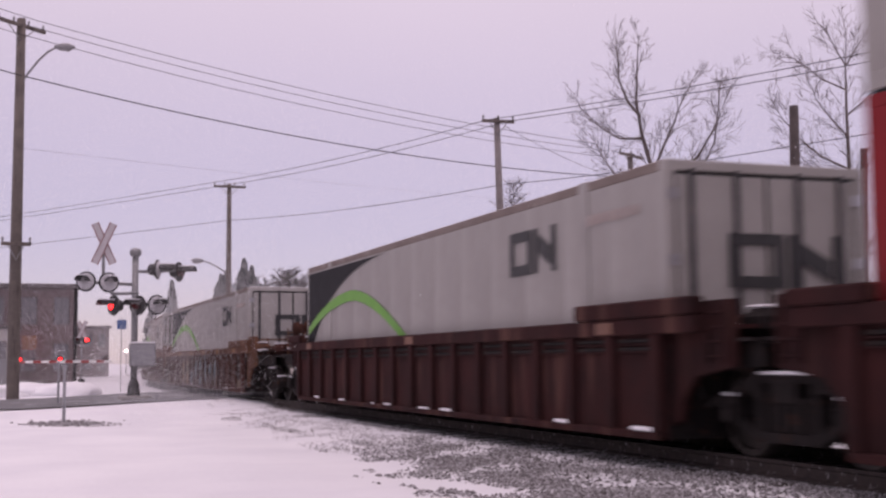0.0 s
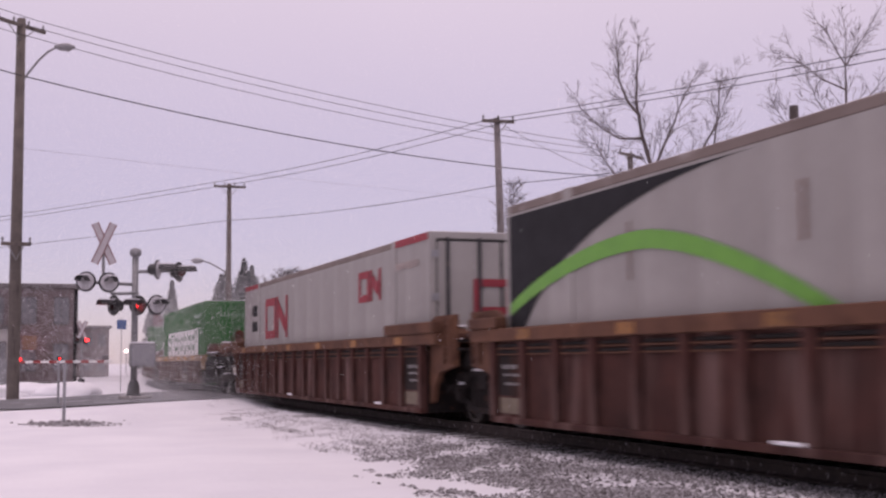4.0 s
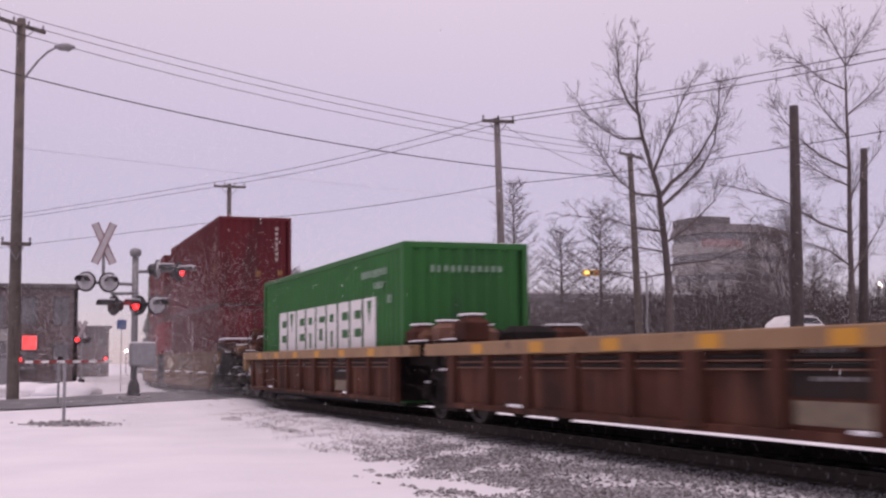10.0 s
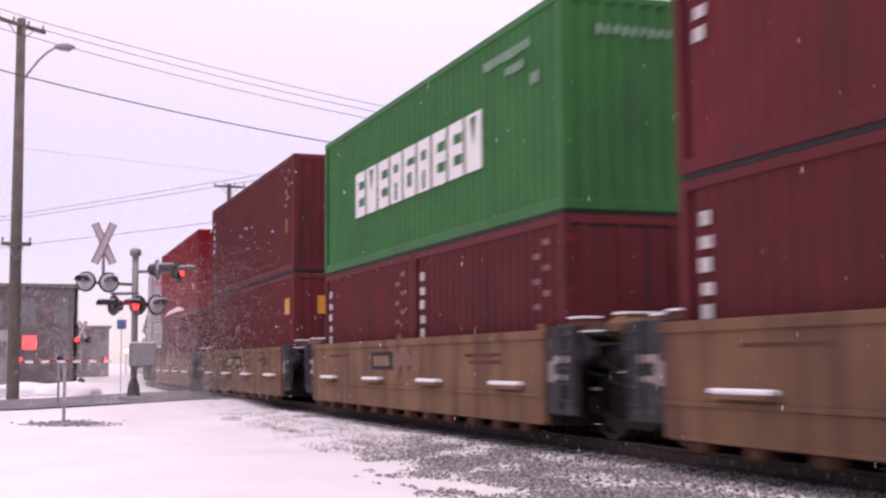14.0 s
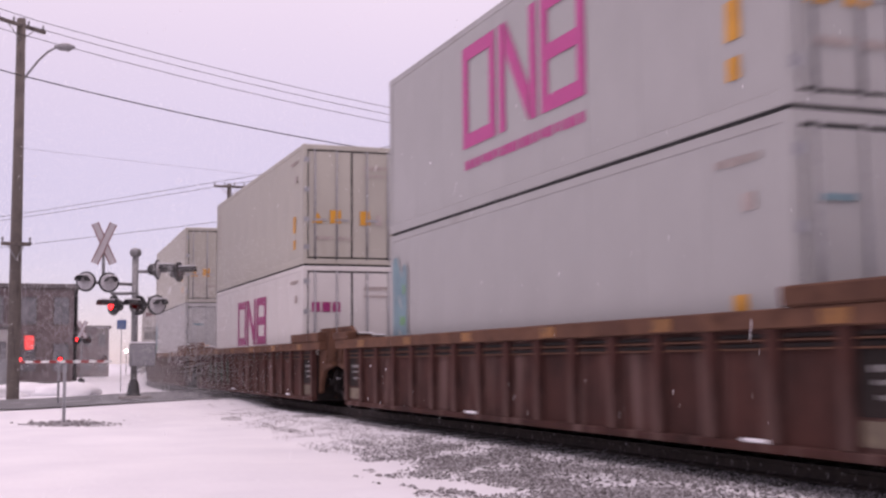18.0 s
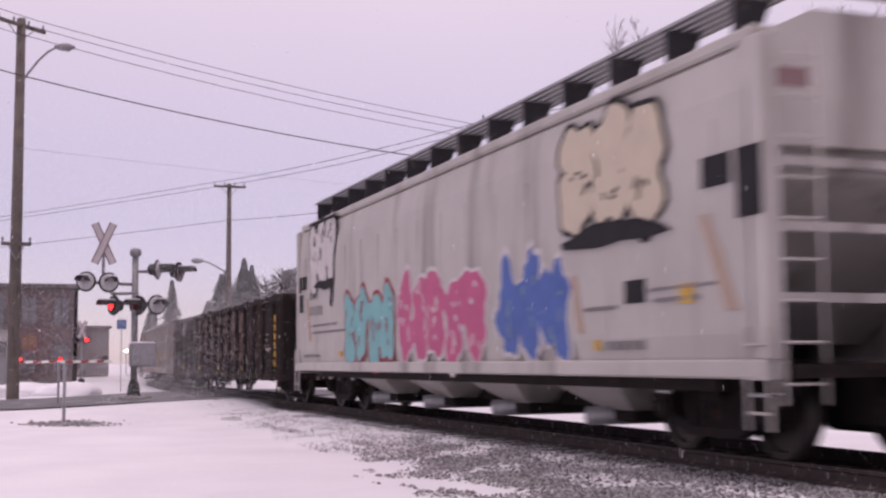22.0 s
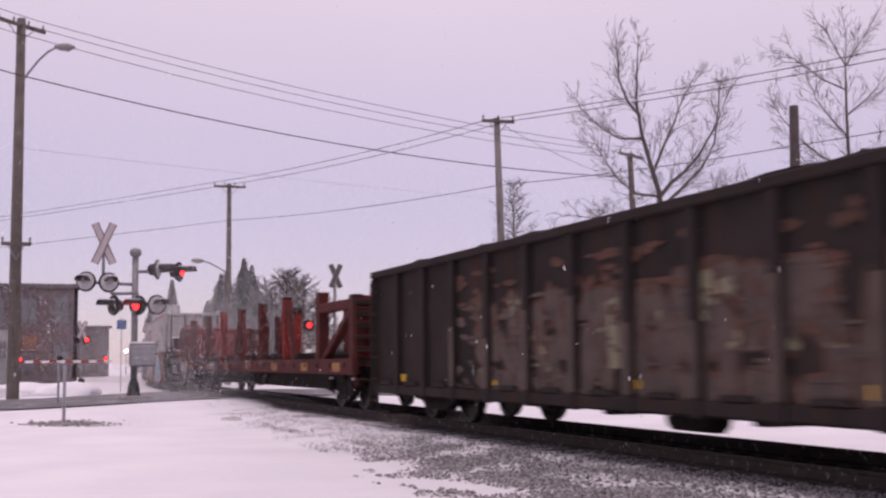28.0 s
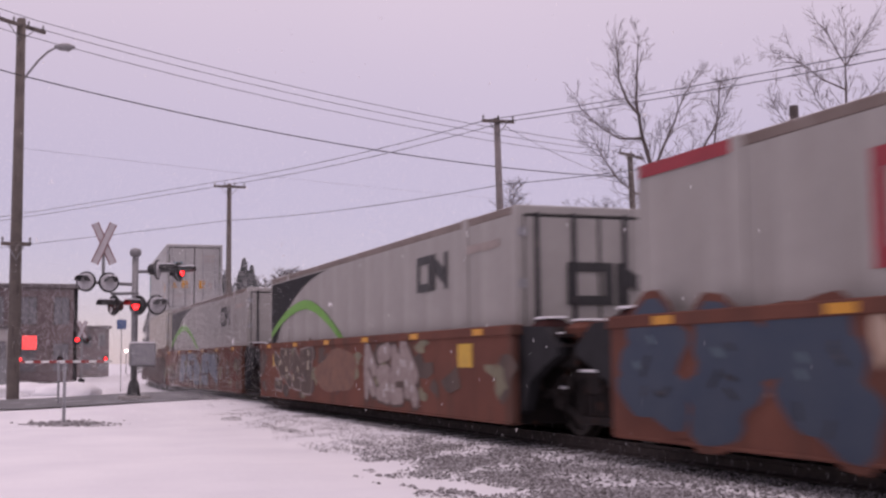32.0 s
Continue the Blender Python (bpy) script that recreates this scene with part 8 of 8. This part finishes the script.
marks_reefer(o_grey, 6.096, 1.219, 2.896, "faint", None, False)
plates("upright_marks", [rect(5.5, 5.65, 1.2 + 0.17 * i, 1.3 + 0.17 * i) for i in range(8)], -1.22, "faint", o_grey, "", 0.004)
graffito(o_lo, -1.223, 5.1, 5.9, 0.9, 2.4, 1, "sky_blue", "reefer", 61, "lime")
for ob, s, z in ((o_lo, 266.7, 0.40), (o_hi, 266.7, 3.34), (o_cream, 285.8, 0.40), (o_grey, 285.8, 3.34), (again(o_lo), 304.9, 0.40), (again(o_grey), 304.9, 3.34)):
    place(ob, s, z)

# rounded green sprayed panels in four bays of the middle car
for i in range(4):
    plates("green_panel", [blob(O_GREEN - i * 1.016, 0.72, 0.36, 0.36, 140 + i, 18, 0.18)], -1.441, "pine", o_wells[1], "dark green sprayed panel", 0.006)

# hopper, gondolas, flatcar
place(hopper_car(), 326.65)
b1 = place(gondola("black ribbed gondola with rusty worn lettering", 19.2, "coal", "coal", 15, 0.58, 2.63, flecks(-9.0, 9.0, 0.8, 2.4, 60, 22, 0.3, 0.03)), 346.6)
# worn marks, one to a bay in two rows
for i in range(4, 11):
    ya = -9.35 + 18.7 * i / 15 + 0.2
    for z0, z1, n in ((1.85, 2.42, 34), (1.1, 1.7, 26 if i % 3 else 12)):
        plates("worn_writing", flecks(ya + 0.12, ya + 0.78, z0, z1, n, i * 7 + int(z0 * 10), 0.34, 0.045), -1.507, "red_rust", b1, depth=0.006)
        plates("worn_writing", flecks(ya + 0.1, ya + 0.75, z0, z1, n // 3, i * 5 + int(z0 * 10), 0.3, 0.05), -1.509, "pale_rust", b1, depth=0.008)
plates("worn_writing", bars(6.75, 7.45, 1.9, 2.1, 3, 3, 0.6) + bars(7.9, 8.6, 1.92, 2.1, 3, 5, 0.6) + flecks(-7.6, -6.4, 1.3, 1.8, 12, 44, 0.3), -1.507, "faint", b1)
plates("yellow_column", [rect(-8.6, -8.45, 0.9 + 0.22 * i, 1.06 + 0.22 * i) for i in range(6)], -1.597, "yellow", b1, "column of yellow bars", 0.005)
w1 = place(gondola("pale rusty ribbed gondola with an orange stripe", 16.6, "pale", "pale_rib", 13, 0.62, 2.68, []), 366.0)
plates("rust_patch", flecks(-8.0, 8.0, 0.85, 2.35, 420, 91, 0.5, 0.016), -1.501, "red_rust", w1, "flaking rusty streaks", 0.005)
for i in range(1, 12):
    ya = -8.05 + 16.1 * i / 13
    plates("rust_patch", flecks(ya + 0.3, ya + 1.0, 1.15 if i % 2 else 1.4, 1.95, 34, 300 + i, 0.4, 0.026), -1.503, "red_rust", w1, "flaking rusty lettering", 0.006)
plates("warning_panel", [rect(-6.5, -6.0, 0.9, 1.15)], -1.503, "charcoal", w1)
b2 = place(gondola("black ribbed gondola with few marks", 19.8, "coal", "coal", 16, 0.58, 2.63, [rect(-8.2, -7.9, 1.2, 1.35)]), 385.0)
plates("small_writing", bars(-6.0, -5.6, 1.2, 1.7, 2, 4) + scrawl(2.0, 4.0, 1.0, 1.8, 4, 17, 0.2), -1.507, "bone", b2)
b4 = place(gondola("black gondola with large faded graffiti", 19.6, "coal", "coal", 14, 0.46, 2.63, []), 406.55)
graffito(b4, -1.508, -6.2, 4.6, 0.55, 1.85, 13, "mud", "dull_rust", 71, "dull_rust")
for i in range(3, 12):
    y = -9.55 + 19.1 * i / 14
    plates("spray_paint", [rect(y - 0.08, y + 0.08, 0.62, 1.55 + 0.25 * math.sin(i * 1.7))], -1.596, "mud", b4, "sprayed rib face", 0.004)
plates("spray_paint", scrawl(-5.8, 4.8, 1.1, 1.95, 70, 72, 0.13), -1.515, "dull_rust", b4, depth=0.012)
plates("spray_paint", scrawl(-5.5, 4.5, 0.6, 1.85, 26, 73, 0.09), -1.516, "olive", b4, depth=0.014)
plates("spray_paint", flecks(-6.5, 5.5, 1.75, 2.3, 50, 74, 0.6, 0.06), -1.509, "dull_rust", b4, depth=0.01)
plates("spray_paint", flecks(-6.5, 5.6, 0.5, 1.85, 300, 75, 0.4, 0.045), -1.517, "mud", b4, depth=0.01)
plates("spray_paint", [[(0.25, 0.9), (0.5, 0.9), (0.55, 1.65), (0.3, 1.7)]] + scrawl(-2.2, -1.2, 1.5, 1.85, 4, 78, 0.2), -1.519, "olive", b4, "faded green spray", 0.01)
place(flat_car(), 430.2)

# three smooth rust-brown well cars with long boxes
d_first = place(well_car("rust", "rust-brown smooth well car covered in graffiti", 8.075, 19.45, True, False), 456.28)
d_mid = place(well_car("rust", "rust-brown smooth well car with grey graffiti", 8.075, 19.45, False, False), 475.85)
d_last = place(well_car("rust", "rust-brown smooth well car, last of three", 8.075, 19.45, False, True), 495.3)
X = -1.507
graffito(d_first, X, -8.2, -4.4, 0.18, 1.42, 3, "sky_blue", "rust_side", 88)
graffito(d_first, X - 0.001, -7.6, -5.2, 0.2, 1.1, 2, "sky_blue", "rust_side", 89)
graffito(d_first, X, -1.1, 2.5, 0.25, 1.45, 5, "bone_worn", "charcoal", 82, "bone")
bubbles(d_first, X, 3.9, 8.2, 0.2, 1.45, 3, "navy", "rust_side", 83, "teal_blue", "slate")
plates("stencil_panel", [rect(-4.4, -3.1, 0.85, 1.08), rect(-2.95, -1.6, 0.85, 1.08)], X, "charcoal", d_first, "dark panels with white marks", 0.004)
plates("stencil_writing", bars(-4.3, -3.2, 0.88, 1.05, 6, 7) + bars(-2.85, -1.7, 0.88, 1.05, 6, 8), X - 0.005, "white", d_first, "", 0.004)
plates("spray_paint", scrawl(-8.5, 8.5, 0.3, 1.25, 16, 183, 0.28), X - 0.001, "faded_orange", d_first, "faded spray", 0.002)
for w_ob, sd in ((d_mid, 191), (d_last, 195)):
    plates("spray_paint", scrawl(-8.5, 8.5, 0.3, 1.25, 26, sd, 0.4), X - 0.001, "mud", w_ob, "faded spray", 0.002)
    plates("spray_paint", scrawl(-8.5, 8.5, 0.3, 1.25, 14, sd + 1, 0.3), X - 0.002, "olive", w_ob, "faded spray", 0.002)
graffito(d_mid, X, -4.5, -1.3, 0.3, 1.3, 4, "bone_worn", "mud", 84, "bone")
plates("spray_paint", [blob(0.75, 0.8, 1.6, 0.45, 9, 22, 0.2)], X, "rusty", d_mid, "orange sprayed panel", 0.006)
graffito(d_mid, X, 2.8, 6.7, 0.35, 1.3, 4, "mud", "bone_worn", 85, "cream")
graffito(d_last, X, -4.5, 4.5, 0.3, 1.3, 5, "steel_blue", "mud", 86, "bone_worn")
plates("yellow_door", [rect(-6.9, -6.3, 0.9, 1.25), rect(6.2, 6.8, 0.9, 1.2)], X, "yellow", d_mid, "", 0.004)
cd = place(container("pale grey long container with red emblem and black slogan", 16.15, 2.591, 2.89, "white_box", False, True, "white_box", post_in=6.1), 456.28, 0.27)
plates("emblem_band", noodle(2.95, 1.45, 2.45, 0.17), -1.298, "crimson", cd, "large red emblem of bent bars", 0.004)
plates("red_roof_edge", [rect(-8.0, -5.0, 2.74, 2.885), rect(6.2, 8.0, 2.74, 2.885)], -1.298, "crimson", cd, "red strip along the roof edge", 0.004)
end_plates("emblem_band", [[(-p[0] - 0.05, p[1]) for p in o] for o in noodle(-0.3, 1.75, 2.35, 0.12)], -8.077, "crimson", cd, "red emblem of bent bars")
plates("small_writing", bars(-7.2, -6.6, 2.1, 2.25, 3, 2) + bars(-7.2, -6.6, 1.85, 2.0, 3, 3), -1.298, "charcoal", cd)
font = bpy.data.curves.new("slogan", "FONT")
font.body, font.size, font.extrude, font.align_x = "We Deliver!", 0.58, 0.003, "CENTER"
tmp = new("slogan_text", font)
bpy.context.view_layer.update()
slog = bpy.data.meshes.new_from_object(tmp.evaluated_get(bpy.context.evaluated_depsgraph_get()))
bpy.data.objects.remove(tmp)
slog.materials.clear()
slog.materials.append(M["black"])
so = part("slogan", slog, None, cd, "black slogan We Deliver!")
so.matrix_basis = Matrix.Translation((-1.3, -3.2, 1.45)) @ Matrix(((0, 0, -1, 0), (-1, 0, 0, 0), (0, 1, 0, 0), (0, 0, 0, 1)))
place(again(cn), 475.85, 0.27)
place(again(cn), 495.3, 0.27)
place(well_car("brown", "orange-brown ribbed well car under white containers", 8.075, 19.1, True, True), 513.5)
place(again(o_grey), 512.6, 0.40)
place(again(o_lo), 512.6, 3.315)



# ---------------------------------------------------------------- falling snow
def snowfall(name, n, x_lo, x_hi, y_lo, y_hi, z_lo, z_hi, size, seed, low=1.0):
    """Loose flakes in a tall block of air that sinks as one."""
    r = np.random.default_rng(seed)
    y = y_lo + (y_hi - y_lo) * r.random(n) ** 0.7
    across = x_lo + (x_hi - x_lo) * (r.random(n) if low < 2 else (r.random(n) + r.random(n)) / 2)
    x = across * y
    z = z_lo + (z_hi - z_lo) * r.random(n) ** low
    s = size * (0.6 + 0.8 * r.random(n))
    v = np.empty((n, 3, 3))
    for k in range(3):
        d = r.normal(size=(n, 3))
        d /= np.linalg.norm(d, axis=1)[:, None]
        v[:, k] = np.stack([x, y, z], 1) + d * s[:, None]
    me = bpy.data.meshes.new(name)
    me.vertices.add(n * 3)
    me.vertices.foreach_set("co", v.reshape(-1))
    me.loops.add(n * 3)
    me.loops.foreach_set("vertex_index", np.arange(n * 3, dtype=np.int32))
    me.polygons.add(n)
    me.polygons.foreach_set("loop_start", np.arange(0, n * 3, 3, dtype=np.int32))
    me.update()
    me.validate()
    me.materials.append(M["flake"])
    return tagged(new(name, me), "falling snowflakes drifting in the wind", "snowfall", kind="stuff")


NEAR_SNOW = snowfall("falling_snow", 9000, -0.15, 1.1, 1.5, 16, -2, 66, 0.009, 5)
MID_SNOW = snowfall("falling_snow", 60000, -0.1, 0.95, 12, 60, -2, 66, 0.018, 6)
FAR_SNOW = snowfall("falling_snow", 1250000, -0.04, 0.84, 56, 124, -1, 20, 0.022, 7, 1.5)
POWDER = snowfall("blowing_snow", 520000, 0.06, 0.235, 26, 84, -0.4, 4.2, 0.0098, 8, 2.2)
tagged(POWDER, "fine snow whirled up beside the passing train", "blowing snow", kind="stuff")


# ---------------------------------------------------------------- movement
def travelled(t):
    d = 13.6 * min(t, 4)
    if t > 4:
        d += 14.0 * (min(t, 9) - 4)
    if t > 9:
        d += 14.1 * (min(t, 20) - 9)
    if t > 20:
        d += 14.4 * (t - 20)
    return d


def car_pose(s, z, half):
    ax, ay, _ = line(s - half)
    bx, by, _ = line(s + half)
    return pose((ax + bx) / 2, (ay + by) / 2, z, 0, 0, -math.degrees(math.atan2(bx - ax, by - ay)))


FLASH, FLASH_T0 = 1.0465, 6.05


def motions():
    for ob, s, z in TRAIN:
        half = 3.0 if ob.name.startswith("container") else 6.5
        walk(ob, [(t / 2, car_pose(s - travelled(t / 2), z, half)) for t in range(65)])
        for w in ob.children_recursive:
            if not w.name.startswith("wheelset"):
                continue
            base = Vector(w.location)
            rows = []
            seen = [k for k in range(0, 961) if -6 < s - travelled(k / FPS) < 62]
            if len(seen) < 2:
                continue
            for k in [0] * (seen[0] > 0) + seen + [960] * (seen[-1] < 960):
                a = (travelled(min(max(k, seen[0]), seen[-1]) / FPS) - travelled(seen[0] / FPS)) / WHEEL_R
                rows.append((k / FPS, Matrix.Translation(base) @ Matrix.Rotation(a, 4, "X")))
            walk(w, rows)
    for lens, phase, late in FLASHERS:
        base = Vector(lens.location)
        state = []
        t = FLASH_T0 + late - 8 * FLASH
        while t < 33:
            for j in (0, 1):
                state.append((t + j * FLASH / 2, (j == 0) == (phase == 0)))
            t += FLASH
        keyed = {}
        now = [l for t, l in state if t <= 0][-1]
        keyed[0] = 0.0 if now else math.pi
        for t, lit in state:
            if t <= 0.05 or t >= 31.95:
                continue
            k0 = round(t * FPS) - 1
            a, b = (math.pi, 2 * math.pi) if lit else (0.0, math.pi)
            for i in range(4):
                keyed[k0 + i] = a + (b - a) * i / 3
        keyed[960] = keyed[max(k for k in keyed if k < 960)]
        walk(lens, [(k / FPS, Matrix.Translation(base) @ Matrix.Rotation(a, 4, "Z")) for k, a in sorted(keyed.items())])
    for ob, fall, drift_x, drift_y in ((NEAR_SNOW, 1.9, -0.5, -0.3), (MID_SNOW, 1.7, -0.4, -0.3), (FAR_SNOW, 0.2, -0.1, -0.05), (POWDER, 0.02, 0.01, -0.03)):
        walk(ob, [(t, pose(-0.5 * drift_x * 32 + drift_x * t, -drift_y * 16 + drift_y * t, -fall * t)) for t in (0, 8, 16, 24, 32)])


motions()
